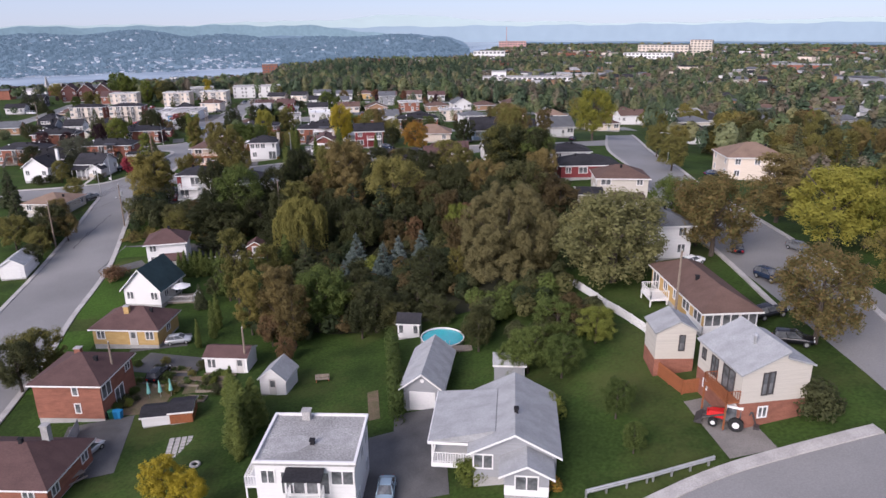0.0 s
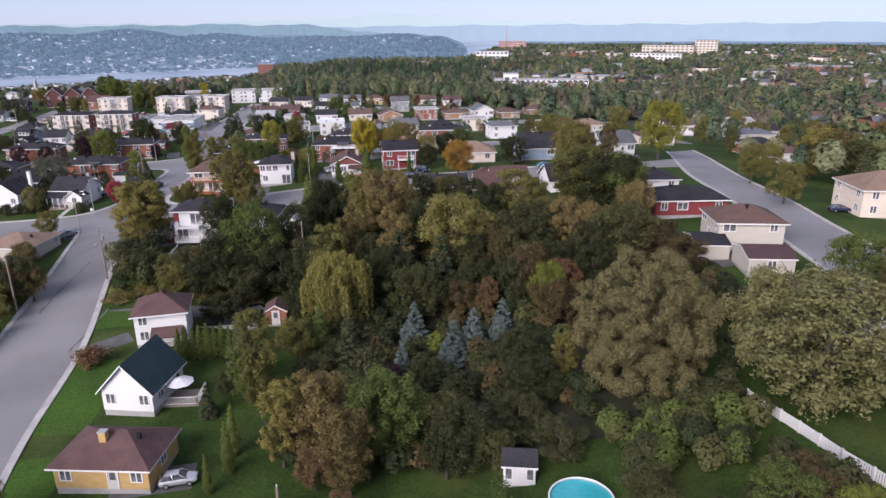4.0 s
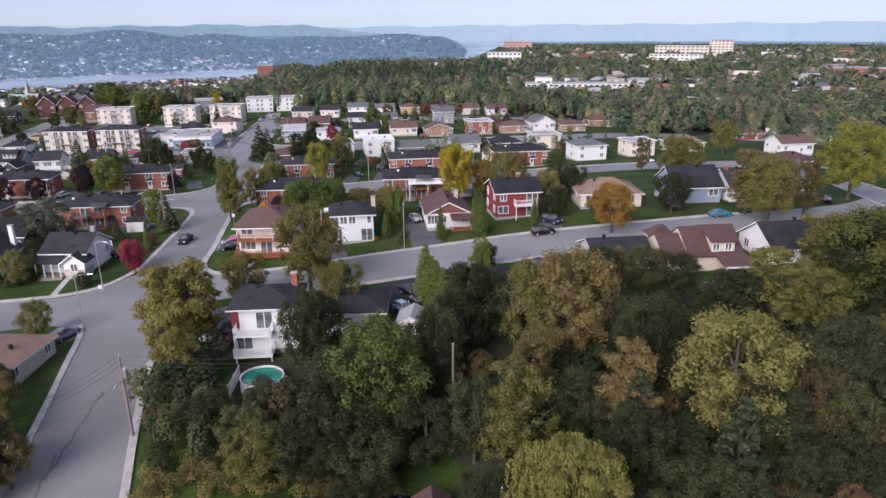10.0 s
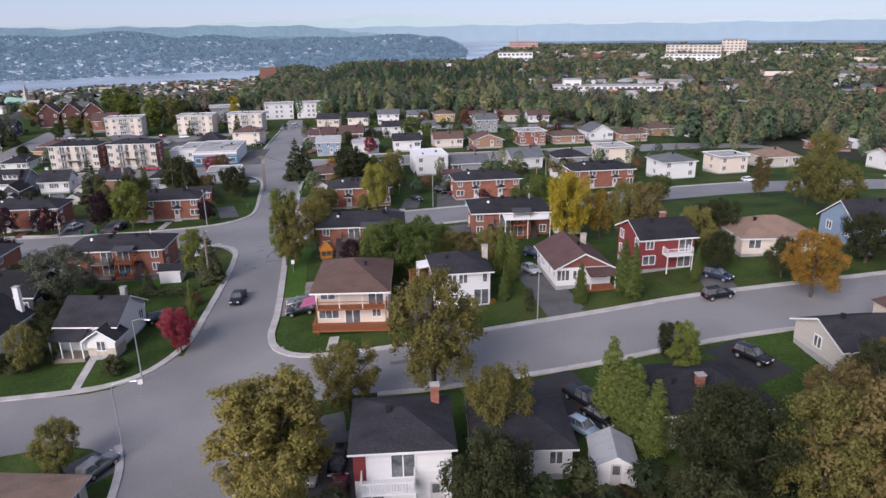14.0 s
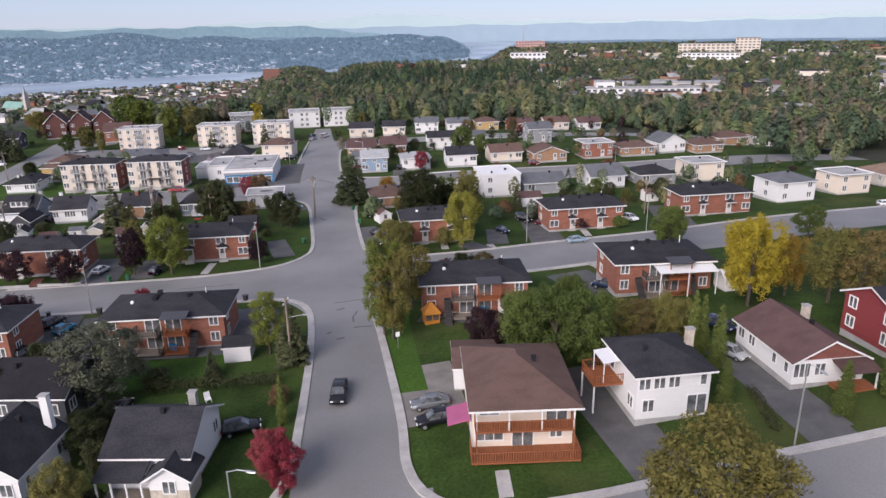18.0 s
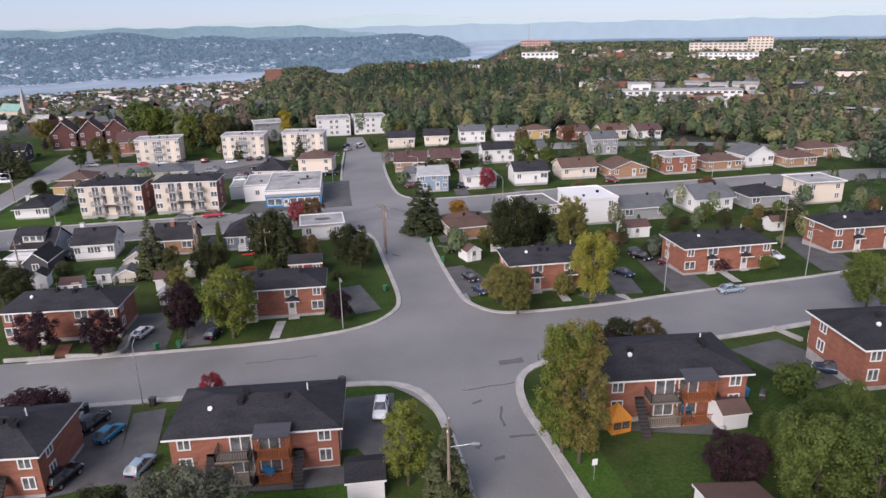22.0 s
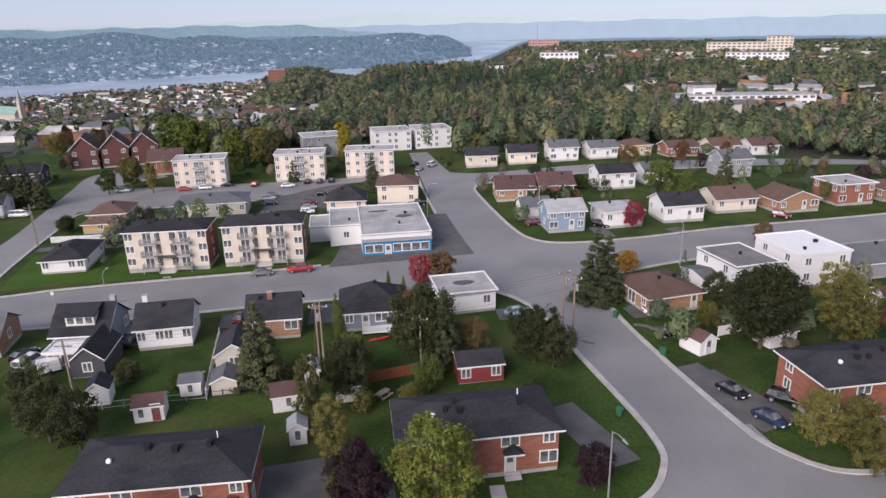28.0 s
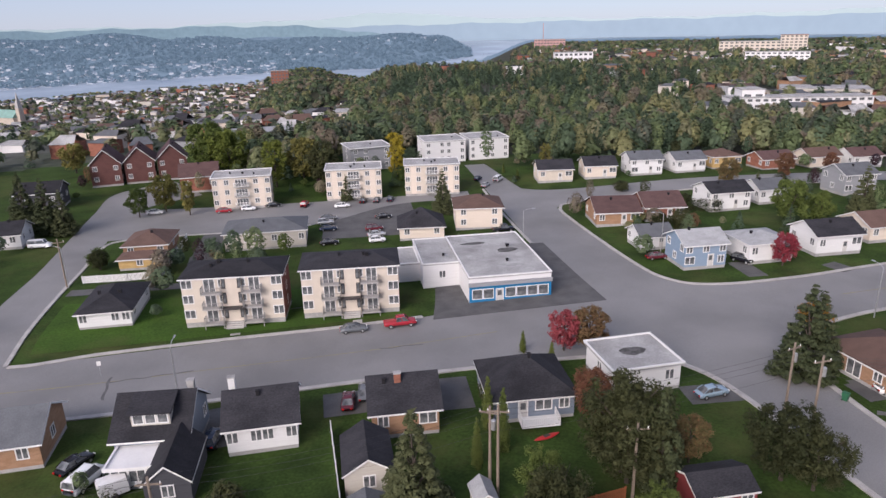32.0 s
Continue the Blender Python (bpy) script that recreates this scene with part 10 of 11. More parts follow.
def raised_bed(x, y, l):
    ob = thing("raised_bed", pose(x, y, ground(x, y), 0, 0, -8), "raised wooden garden bed with dark soil and low plants", "garden bed")
    part("plank", Shape().box(-l / 2, l / 2, -0.6, -0.55, -0.2, 0.32), GREYWOOD, ob)
    part("plank", Shape().box(-l / 2, l / 2, 0.55, 0.6, -0.2, 0.32), GREYWOOD, ob)
    part("plank", Shape().box(-l / 2 - 0.05, -l / 2, -0.6, 0.6, -0.2, 0.32), GREYWOOD, ob)
    part("plank", Shape().box(l / 2, l / 2 + 0.05, -0.6, 0.6, -0.2, 0.32), GREYWOOD, ob)
    part("soil", Shape().box(-l / 2, l / 2, -0.55, 0.55, -0.2, 0.22), EARTH, ob)
    rn = np.random.default_rng(int(abs(x * 10)))
    cx = rn.uniform(-l / 2 + 0.2, l / 2 - 0.2, 9)
    tagged(part("foliage", leaf_cloud("plants", L_GREEN, np.stack([cx, rn.uniform(-0.4, 0.4, 9), np.full(9, 0.4)], -1), np.full(9, 0.3), 260, 0.12, rn), None, ob), kind="stuff")


def spiral_stairs(x, y, tall=3.0, mat=DTRIM):
    ob = thing("spiral_stairs", pose(x, y, ground(x, y)), "dark steel spiral stairs behind a brick duplex", "stairs")
    part("pole", Shape().tube((0, 0, -0.3), (0, 0, tall + 0.9), 0.06, 0.06, 8), mat, ob)
    rail = Shape()
    last = None
    for i in range(15):
        a, b, z = i * 0.42, (i + 0.9) * 0.42, tall * (i + 1) / 15
        s = Shape()
        s.hexa([(0, 0, z - 0.04), (0.85 * math.cos(a), 0.85 * math.sin(a), z - 0.04), (0.85 * math.cos(b), 0.85 * math.sin(b), z - 0.04), (0.02, 0.02, z - 0.04)],
               [(0, 0, z), (0.85 * math.cos(a), 0.85 * math.sin(a), z), (0.85 * math.cos(b), 0.85 * math.sin(b), z), (0.02, 0.02, z)])
        part("tread", s, mat, ob)
        top = (0.83 * math.cos(a), 0.83 * math.sin(a), z + 0.9)
        part("baluster", Shape().tube((top[0], top[1], z), top, 0.018, 0.018, 5), mat, ob)
        if last:
            rail.tube(last, top, 0.03, 0.03, 5)
        last = top
    part("handrail", rail, mat, ob)


def barbecue(x, y, turn):
    ob = thing("barbecue", pose(x, y, ground(x, y), 0, 0, turn), "black covered barbecue on a patio", "barbecue")
    part("cabinet", Shape().box(-0.35, 0.35, -0.28, 0.28, 0.08, 0.8), DTRIM, ob)
    part("lid", Shape().hexa([(-0.38, -0.3, 0.8), (0.38, -0.3, 0.8), (0.38, 0.3, 0.8), (-0.38, 0.3, 0.8)], [(-0.36, -0.16, 1.12), (0.36, -0.16, 1.12), (0.36, 0.22, 1.12), (-0.36, 0.22, 1.12)]), DTRIM, ob)
    part("side_shelf", Shape().box(0.36, 0.7, -0.25, 0.25, 0.78, 0.82).box(-0.7, -0.36, -0.25, 0.25, 0.78, 0.82), METAL, ob)


def tractor(x, y, turn):
    ob = thing("tractor", pose(x, y, ground(x, y), 0, 0, turn), "compact tractor with white cab roof, red hood and black loader", "tractor")
    part("hood", Shape().hexa([(0.3, -0.42, 0.7), (1.7, -0.36, 0.7), (1.7, 0.36, 0.7), (0.3, 0.42, 0.7)], [(0.3, -0.4, 1.35), (1.6, -0.3, 1.2), (1.6, 0.3, 1.2), (0.3, 0.4, 1.35)]), REDP, ob)
    part("nose", Shape().box(1.66, 1.78, -0.34, 0.34, 0.72, 1.12), REDP, ob)
    part("chassis", Shape().box(-1.0, 1.5, -0.3, 0.3, 0.45, 0.75), DTRIM, ob)
    part("cab", Shape().hexa([(-0.95, -0.6, 0.75), (0.35, -0.6, 0.75), (0.35, 0.6, 0.75), (-0.95, 0.6, 0.75)], [(-0.85, -0.52, 2.05), (0.2, -0.52, 2.05), (0.2, 0.52, 2.05), (-0.85, 0.52, 2.05)]), GLASS, ob)
    part("cab_roof", Shape().box(-1.0, 0.4, -0.68, 0.68, 2.05, 2.25), TRIM, ob)
    for sx, r, w in ((-0.6, 0.62, 0.36), (1.2, 0.4, 0.26)):
        for sy in (-0.72, 0.72):
            wh = part("wheel", Shape().tube((0, -w / 2, 0), (0, w / 2, 0), r, r, 16), RUBBER, ob, at=pose(sx, sy, r))
            part("rim", Shape().tube((0, -w / 2 - 0.02, 0), (0, w / 2 + 0.02, 0), r * 0.45, r * 0.45, 12), TRIM, wh)
    part("loader_arm", Shape().tube((0.4, -0.5, 1.2), (2.2, -0.5, 0.5), 0.08, 0.07, 6).tube((0.4, 0.5, 1.2), (2.2, 0.5, 0.5), 0.08, 0.07, 6), DTRIM, ob)
    part("bucket", Shape().hexa([(2.1, -0.85, 0.06), (2.7, -0.85, 0.06), (2.7, 0.85, 0.06), (2.1, 0.85, 0.06)], [(2.1, -0.85, 0.6), (2.2, -0.85, 0.6), (2.2, 0.85, 0.6), (2.1, 0.85, 0.6)]), DTRIM, ob)
    part("backhoe", Shape().tube((-1.0, 0, 0.8), (-1.7, 0, 1.7), 0.1, 0.09, 6).tube((-1.7, 0, 1.7), (-2.1, 0, 0.6), 0.09, 0.07, 6).box(-2.4, -1.95, -0.3, 0.3, 0.05, 0.5), DTRIM, ob)


def wood_pile(x, y):
    ob = thing("wood_pile", pose(x, y, ground(x, y), 0, 0, 10), "stack of weathered planks and logs", "wood pile")
    for k in range(7):
        part("log", stored("log", lambda: Shape().tube((-1.3, 0, 0), (1.3, 0, 0), 0.13, 0.12, 7).mesh("log", POLEWOOD)), None, ob, at=pose(0.1 * (k % 3), (k % 4) * 0.27 - 0.4, 0.13 + 0.24 * (k // 4), 0, 0, k * 3 % 7 - 3))


def guard_rail(pts):
    ob = thing("guard_rail", Matrix(), "pale steel guard rail on posts along the lawn", "guard rail")
    for (x0, y0), (x1, y1) in zip(pts, pts[1:]):
        z0, z1 = ground(x0, y0), ground(x1, y1)
        s = Shape()
        for dz in (0.52, 0.72):
            s.tube((x0, y0, z0 + dz), (x1, y1, z1 + dz), 0.1, 0.1, 6)
        part("rail", s, METAL, ob)
        for k in range(4):
            u = k / 3.3
            px, py = x0 + (x1 - x0) * u, y0 + (y1 - y0) * u
            part("post", stored("grpost", lambda: Shape().box(-0.07, 0.07, -0.07, 0.07, -0.3, 0.8).mesh("post", METAL)), None, ob, at=pose(px, py, ground(px, py)))


def road_sign(x, y):
    ob = thing("road_sign", pose(x, y, ground(x, y), 0, 0, 12), "small white sign on a thin steel post", "sign")
    part("post", Shape().tube((0, 0, -0.3), (0, 0, 2.2), 0.03, 0.03, 6), METAL, ob)
    part("sign_panel", Shape().box(-0.25, 0.25, -0.03, -0.005, 1.6, 2.2), TRIM, ob)


def patch(x, y, length, width, turn):
    """A darker mend or sealed crack in the asphalt, with an uneven edge."""
    rng = random.Random(int(x * 31 + y * 17))
    a = radians(turn)
    n = max(4, int(max(length, width) / 0.6))
    along = length >= width
    L, R = [], []
    for i in range(n + 1):
        u = (i / n - 0.5) * (length if along else width)
        h = (width if along else length) / 2
        bend = 0.12 * math.sin(u * 1.7 + x) + 0.05 * rng.uniform(-1, 1)
        for side, lst in ((1, L), (-1, R)):
            v = side * h * rng.uniform(0.6, 1.1) + bend
            px, py = (u, v) if along else (v, -u)
            lst.append((x + px * math.cos(a) - py * math.sin(a), y + px * math.sin(a) + py * math.cos(a)))
    return draped("asphalt_patch", L, R, PATCH, 0.072, "dark mend in the worn asphalt", "road patch", 2)


def road_line(pts, width, label):
    L, R = [], []
    for k, (x, y) in enumerate(pts):
        a, b = pts[max(0, k - 1)], pts[min(len(pts) - 1, k + 1)]
        d = math.hypot(b[0] - a[0], b[1] - a[1])
        nx_, ny_ = -(b[1] - a[1]) / d * width / 2, (b[0] - a[0]) / d * width / 2
        L.append((x + nx_, y + ny_))
        R.append((x - nx_, y - ny_))
    return draped("road_line", L, R, LINE, 0.07, label, "road marking", 2)


road_line([(-230, 303.5), (-171, 305), (-142, 307.6), (-123, 309.4), (-105, 312)], 0.16, "faded yellow line along the street")
road_line([(-50, 315.5), (-32, 318), (-5, 322.5), (30, 328), (90, 335.5)], 0.16, "faded yellow line along the street")
# dormer, sunshade and veranda roofs of particular houses
part("dormer", Shape().box(-1.9, 1.9, -3.1, -0.6, 3.6, 5.6), BEIGE, hb)
part("dormer_roof", Shape().hexa([(-2.2, -3.4, 5.55), (2.2, -3.4, 5.55), (2.2, -0.3, 6.35), (-2.2, -0.3, 6.35)], [(-2.2, -3.4, 5.7), (2.2, -3.4, 5.7), (2.2, -0.3, 6.5), (-2.2, -0.3, 6.5)]), RDARK, hb)
for k in (-1.2, 0, 1.2):
    window(hb, pose(k, -3.1, 4.95), 0.9, 0.9, TRIM, 0)
part("awning", Shape().hexa([(-6.6, -4.6, 2.5), (-4.6, -4.6, 3.0), (-4.6, -1.6, 3.0), (-6.6, -1.6, 2.5)], [(-6.6, -4.6, 2.58), (-4.6, -4.6, 3.08), (-4.6, -1.6, 3.08), (-6.6, -1.6, 2.58)]), AWNING, b1, "faded plum awning")
stain(fh, 0.6, 0.2, 3.486, 2.6, 2.1, 1.0, 9, FAINT)
stain(fh, 0.1, 0.2, 3.49, 1.5, 1.1, 1.0, 4)
for k, (u, v, p, q) in enumerate(((-2.5, 6.0, 2.4, 0.7), (1.5, 8.4, 3.6, 0.5), (2.6, 1.2, 1.9, 1.2), (-3.0, -3.4, 1.6, 0.9), (0.8, -6.4, 3.2, 0.6), (3.8, 4.6, 1.4, 0.7))):
    stain(sh, u, v, 4.386 + 0.002 * k, p, q, 1.0, 20 + k, RING if k in (0, 2) else FAINT)

# ---- yards: sheds, fences, hedges, bins and small things ----
shed("low white garage with a grey roof between two houses", -51.4, 297.4, 8, 4.6, 6.4, 2.4, 0.6, WHITE, RSLATE, "gx", ("g",), name="garage")
shed("white garage with a wine-brown roof in a back garden", -28.5, 285.3, 4, 5.2, 4.0, 2.3, 1.1, WHITE, RWINE, "gx", ("d",))
shed("small white shed with a brown roof behind duplexes", 0.6, 284.0, 6, 3.2, 2.8, 2.1, 0.9, WHITE, RBROWN, "gx", ("s",))
shed("small white shed with a brown roof behind a duplex", -46.6, 213.0, 4, 2.6, 2.6, 1.9, 0.7, WHITE, RBROWN, "gx", ())
shed("dark garage with a steep roof beside a gabled house", -141.8, 284.1, 2, 4.2, 7.0, 2.5, 1.8, DARKW, RDARK, "gy", ("w",))
shed("white garden shed with a dark hipped roof", -137.9, 274.3, 8, 2.6, 2.8, 2.2, 1.0, WHITE, RDARK, "gy", ())
shed("small white shed with a grey roof by a fence", -127.4, 274.9, 4, 2.4, 2.6, 1.9, 0.6, WHITE, RSLATE, "gx", ("s",))
shed("beige shed with a rounded grey roof", -123.4, 275.1, 4, 3.0, 3.4, 1.8, 0.8, BEIGE, RSLATE, "gy", ())
shed("white playhouse-like shed with a brown roof and dark door", -130.7, 269.8, 6, 3.2, 2.6, 2.1, 0.9, WHITE, RWINE, "gx", ("sr",))
shed("white garden shed with a wine-brown roof", -115.3, 269.8, 8, 3.6, 3.0, 2.2, 1.0, WHITE, RWINE, "gx", (".ss",))
shed("tiny white shed with a door at the drive's end", -113.5, 262.4, 6, 1.8, 2.0, 2.1, 0.7, WHITE, RGREY, "gy", ("s",))
shed("white shed with a dark roof beside a round bush", -108.6, 271.0, 6, 2.8, 3.4, 2.2, 1.0, WHITE, RDARK, "gx", ("d",))
shed("little beige shed behind the poles", -113.1, 275.5, 6, 1.8, 2.6, 2.0, 0.8, BEIGE, RGREY, "gy", ())
shed("small white shed with a wine-brown gable roof", -63.1, 275.7, 20, 2.8, 3.6, 2.1, 1.0, WHITE, RWINE, "gy", ("d",))
shed("white shed with a brown roof under a big tree", -52.2, 276.1, 14, 4.4, 3.0, 2.1, 0.9, WHITE, RBROWN, "gx", ("d",))
shed("white shed with a dark roof behind a brick duplex", -81.2, 210.4, 2, 3.2, 3.4, 2.2, 0.7, WHITE, RDARK, "gx", ())
shed("white tent-roofed shed in a dark yard", -97.9, 200.3, -4, 3.2, 2.8, 2.0, 0.6, WHITE, TRIM, "gx", ("w",))
shed("low dark carport behind a white house", -39.3, 199.3, 2, 4.0, 4.4, 2.2, 0.5, DARKW, RDARK, "gx", ())
shed("white shed among garden trees", -15.6, 214.3, 2, 4.0, 3.0, 2.0, 0.8, WHITE, TRIM, "gx", ())
shed("low white shed with a black roof", -27.6, 67.5, 6, 3.4, 2.6, 1.4, 0.5, WHITE, RDARK, "gx", ())
shed("low black lean-to shed with a brown front", -25.1, 67.7, 6, 2.4, 3.0, 1.6, 0.4, WOOD, RDARK, "gx", ())
shed("small grey-roofed shed behind a bungalow", 11.1, 63.7, -8, 3.2, 2.6, 2.0, 0.7, GREYW, RGREY, "gx", ())
fence([(-139.4, 271.9), (-132.2, 272.4), (-125.3, 272.6)], 1.1, METAL, "grey chain-link fence with white posts behind gardens", 0.2, 2.4, 0.1, "fence", False)
fence([(-127.3, 290.0), (-126.2, 280.4), (-125.3, 272.6)], 1.5, TRIM, "white board fence between two gardens", 0.2, 2.4, 0.1, "fence", True)
fence([(-125.4, 272.8), (-121.4, 272.9), (-117.5, 273.0)], 1.0, DTRIM, "low dark fence behind a garden", 0.2, 2.4, 0.1, "fence", False)
fence([(-106.1, 273.5), (-100.3, 274.8)], 1.5, WOOD, "orange-brown board fence across a lawn", 0.2, 2.4, 0.1, "fence", True)
fence([(-58.6, 278.9), (-54.7, 280.0)], 1.5, TRIM, "white board fence behind a shed", 0.2, 2.4, 0.1, "fence", True)
fence([(-54.8, 186.1), (-55.4, 189.0), (-55.5, 190.7)], 1.0, WOOD, "low brown wooden fence round a deck", 0.2, 2.4, 0.1, "fence", True)
fence([(-34.6, 55.3), (-36.3, 66.6)], 1.6, GREYW, "grey-green board fence beside a driveway", 0.2, 2.4, 0.1, "fence", True)
fence([(-174.0, 345.1), (-166.4, 345.4), (-160.7, 346.2), (-161.1, 353.5), (-162.1, 370.6)], 1.4, TRIM, "white board fence round a brown-roofed house", 0.2, 2.4, 0.1, "fence", True)
fence([(22.8, 84.5), (24.2, 73.0), (26.3, 65.0)], 1.1, TRIM, "white board fence along the garden's edge", 0.2, 2.4, 0.1, "fence", True)
hedge(-89.7, 203.2, -75.6, 201.8, 1.9, 1.6, L_DARK)
hedge(-1.7, 78.1, -1.0, 58.9, 1.7, 3.6, L_GREEN)
hedge(-28.1, 186.7, -29.1, 181.1, 1.2, 0.9, L_DARK)
hedge(-149.1, 277.7, -146.1, 278.4, 2.5, 3.0, L_DARK)
hedge(-69.8, 374.8, -66.1, 356.2, 1.2, 2.2, L_CEDAR)
hedge(-55.8, 368.5, -44.9, 363.3, 1.5, 2.6, L_DARK)
tree(-148.6, 278.0, 3.2, "maple", "dark", 1.2)
tree(-99.0, 270.3, 5.0, "maple", "green", 1.1)
tree(-101.4, 266.6, 3.5, "maple", "olive", 1.2)
tree(-106.6, 267.3, 2.6, "shrub", "olive", 1.1)
tree(-87.2, 268.0, 2.0, "shrub", "dark", 1)
tree(-59.0, 281.3, 4.5, "maple", "olive", 1.2)
tree(-48.8, 283.5, 8.5, "maple", "green", 1.15)
tree(-54.8, 287.4, 6.5, "maple", "dark", 1)
tree(-83.5, 206.1, 3.2, "spruce", "green", 1.3)
tree(-74.5, 197.4, 2.4, "shrub", "rust", 1)
tree(-33.1, 184.7, 0.8, "shrub", "orange", 1.2)
tree(-89.3, 204.4, 2.6, "shrub", "dark", 1.3)
tree(-109.2, 293.6, 3.0, "shrub", "dark", 1)
tree(-136.1, 278.9, 3.0, "shrub", "dark", 1.2)
tree(-129.8, 276.0, 2.2, "shrub", "green", 1)
tree(-82.3, 421.2, 3.2, "cedar", "green", 1.6)
tree(-79.8, 412.9, 3.2, "cedar", "green", 1.6)
tree(-64.1, 350.5, 5.0, "maple", "dark", 1.2)
tree(-59.9, 350.6, 5.5, "maple", "dark", 1.2)
tree(-31.1, 372.4, 7.0, "spruce", "green", 1.1)
tree(-57.6, 389.3, 3.0, "shrub", "dark", 1.5)
tree(-128.3, 400.0, 8.0, "spruce", "green", 1.1)
bin_(-42.5, 217.2, BLUE, 0)
bin_(-49.8, 215.1, BLUE, 53)
bin_(-54.2, 215.8, GREENP, 16)
bin_(-113.0, 216.2, BLUE, 69)
bin_(-70.0, 287.2, GREENP, 32)
bin_(-68.2, 274.8, GREENP, 85)
bin_(-78.8, 261.6, GREENP, 48)
bin_(-90.5, 213.9, BLUE, 11)
bin_(-90.0, 213.5, BLUE, 64)
bin_(-112.9, 229.5, DTRIM, 27)
bin_(-105.7, 229.8, DTRIM, 80)
bin_(-109.9, 245.0, GREENP, 43)
bin_(-107.0, 245.2, GREENP, 6)
bin_(-84.3, 230.6, DTRIM, 59)
bin_(-33.1, 68.8, BLUE, 22)
bin_(-32.7, 68.8, BLUE, 75)
bin_(-33.7, 68.9, GREENP, 38)
bin_(-34.3, 68.9, DTRIM, 1)
tree(-38.4, 111.6, 4.9, "cedar", "green", 1.4, "cedars in a row")
tree(-37.5, 111.7, 5.2, "cedar", "green", 1.4, "cedars in a row")
tree(-36.6, 111.9, 4.7, "cedar", "green", 1.4, "cedars in a row")
tree(-35.8, 112.0, 5.1, "cedar", "green", 1.4, "cedars in a row")
tree(-34.9, 112.2, 5.4, "cedar", "green", 1.4, "cedars in a row")
tree(-34.0, 112.4, 4.9, "cedar", "green", 1.4, "cedars in a row")
tree(-33.1, 112.6, 5.2, "cedar", "green", 1.4, "cedars in a row")
tree(-32.2, 112.7, 4.7, "cedar", "green", 1.4, "cedars in a row")
tree(-31.3, 112.9, 5.1, "cedar", "green", 1.4, "cedars in a row")
tree(-30.3, 113.1, 5.4, "cedar", "green", 1.4, "cedars in a row")
kerb([(-129.3, 244.4), (-122.9, 244.4)], 0.3, 0.5, FOUND)
kerb([(-121.5, 244.5), (-114.5, 244.5), (-115.0, 250.6)], 0.3, 0.5, FOUND)
kerb([(-112.3, 222.5), (-113.1, 229.0)], 0.3, 0.5, FOUND)
kerb([(-29.9, 233.2), (-29.1, 228.5)], 0.3, 0.5, FOUND)
playhouse(-56.9, 214.5)
furled_umbrella(-30.7, 72.7)
furled_umbrella(-29.4, 72.8)
furled_umbrella(-28.2, 73.0)
garden_chair(-82.5, 199.5)
garden_chair(-84.3, 197.3)
garden_table(-32.6, 57.4)
garden_bench(-10.0, 72.1)
garden_umbrella(-35.6, 102.5)
garden_table(-104.4, 269.8)
old_tyre(-21.0, 57.5)
slab_patch(-23.8, 61.3, 8)
tractor(27.4, 48.0, 150)
wood_pile(-24.1, 77.2)
wood_pile(-22.8, 76.4)
guard_rail([(13.7, 42.6), (19.1, 43.0), (24.2, 43.6)])
road_sign(-61.5, 207.2)
road_sign(-73.5, 172.2)
road_sign(-43.1, 272.2)
road_sign(-157.6, 307.9)
road_sign(-68.9, 297.1)
patch(-66.0, 215.4, 2.5, 0.5, 0)
patch(-69.4, 223.0, 1.2, 0.5, 20)
patch(-68.8, 212.2, 1, 0.6, 0)
patch(-70.5, 214.6, 0.8, 0.5, 40)
patch(-67.6, 226.2, 6, 0.3, 5)
patch(-66.7, 283.2, 4, 1.2, -40)
patch(-64.9, 292.2, 3, 1, -50)
patch(-150.9, 306.7, 10, 0.3, 8)
patch(-155.7, 304.4, 0.4, 6, 10)
patch(-49.3, 166.8, 3, 0.4, 80)
patch(-45.6, 172.8, 2, 1, 0)
patch(-63.3, 138.7, 0.35, 14, 0)
patch(-63.4, 130.9, 0.3, 9, 5)
patch(-53.4, 120.5, 0.35, 12, -3)
patch(-92.4, 238.8, 9, 0.25, 3)
patch(-107.8, 332.1, 5, 0.8, -60)
patch(-118.7, 309.8, 6, 0.3, 4)
patch(-137.5, 326.8, 8, 0.25, 3)
patch(-87.4, 305.1, 6, 0.3, 6)
patch(-63.9, 231.9, 3, 1.5, 0)
patch(-67.3, 219.5, 4, 0.3, 85)
patch(-61.9, 170.0, 3, 0.4, 0)
patch(-76.5, 279.9, 2, 0.8, -45)
wires((-139.9, 272.3), (-112.2, 277.3), 9, 9.5)
wires((-112.2, 277.3), (-78.5, 283), 9.5, 9.5)
wires((-25.0, 135.8), (-57.1, 137.0), 8.5, 9)
wires((-57.1, 137.0), (-66.6, 127.4), 9, 9)
wires((-78.5, 283), (-60, 287), 9.5, 5)
wires((-139.9, 272.3), (-176, 268), 9, 9)
raised_bed(-33.2, 77.2, 2.6)
raised_bed(-30.0, 76.0, 2.4)
raised_bed(-26.6, 75.4, 2.8)
raised_bed(-24.2, 73.6, 2.2)
raised_bed(-29.4, 79.4, 3.0)
raised_bed(-25.0, 71.4, 2.6)
tree(-35.2, 81.4, 1.1, "shrub", "green", 1.2)
tree(-31.4, 78.6, 1.6, "shrub", "dark", 1.2)
tree(-27.2, 77.8, 0.9, "shrub", "olive", 1.2)
tree(-23.4, 76.6, 1.3, "shrub", "green", 1.2)
tree(-22.6, 72.2, 1.1, "shrub", "dark", 1.2)
tree(-28.4, 73.6, 1.6, "shrub", "olive", 1.2)
tree(-33.0, 74.6, 0.9, "shrub", "green", 1.2)
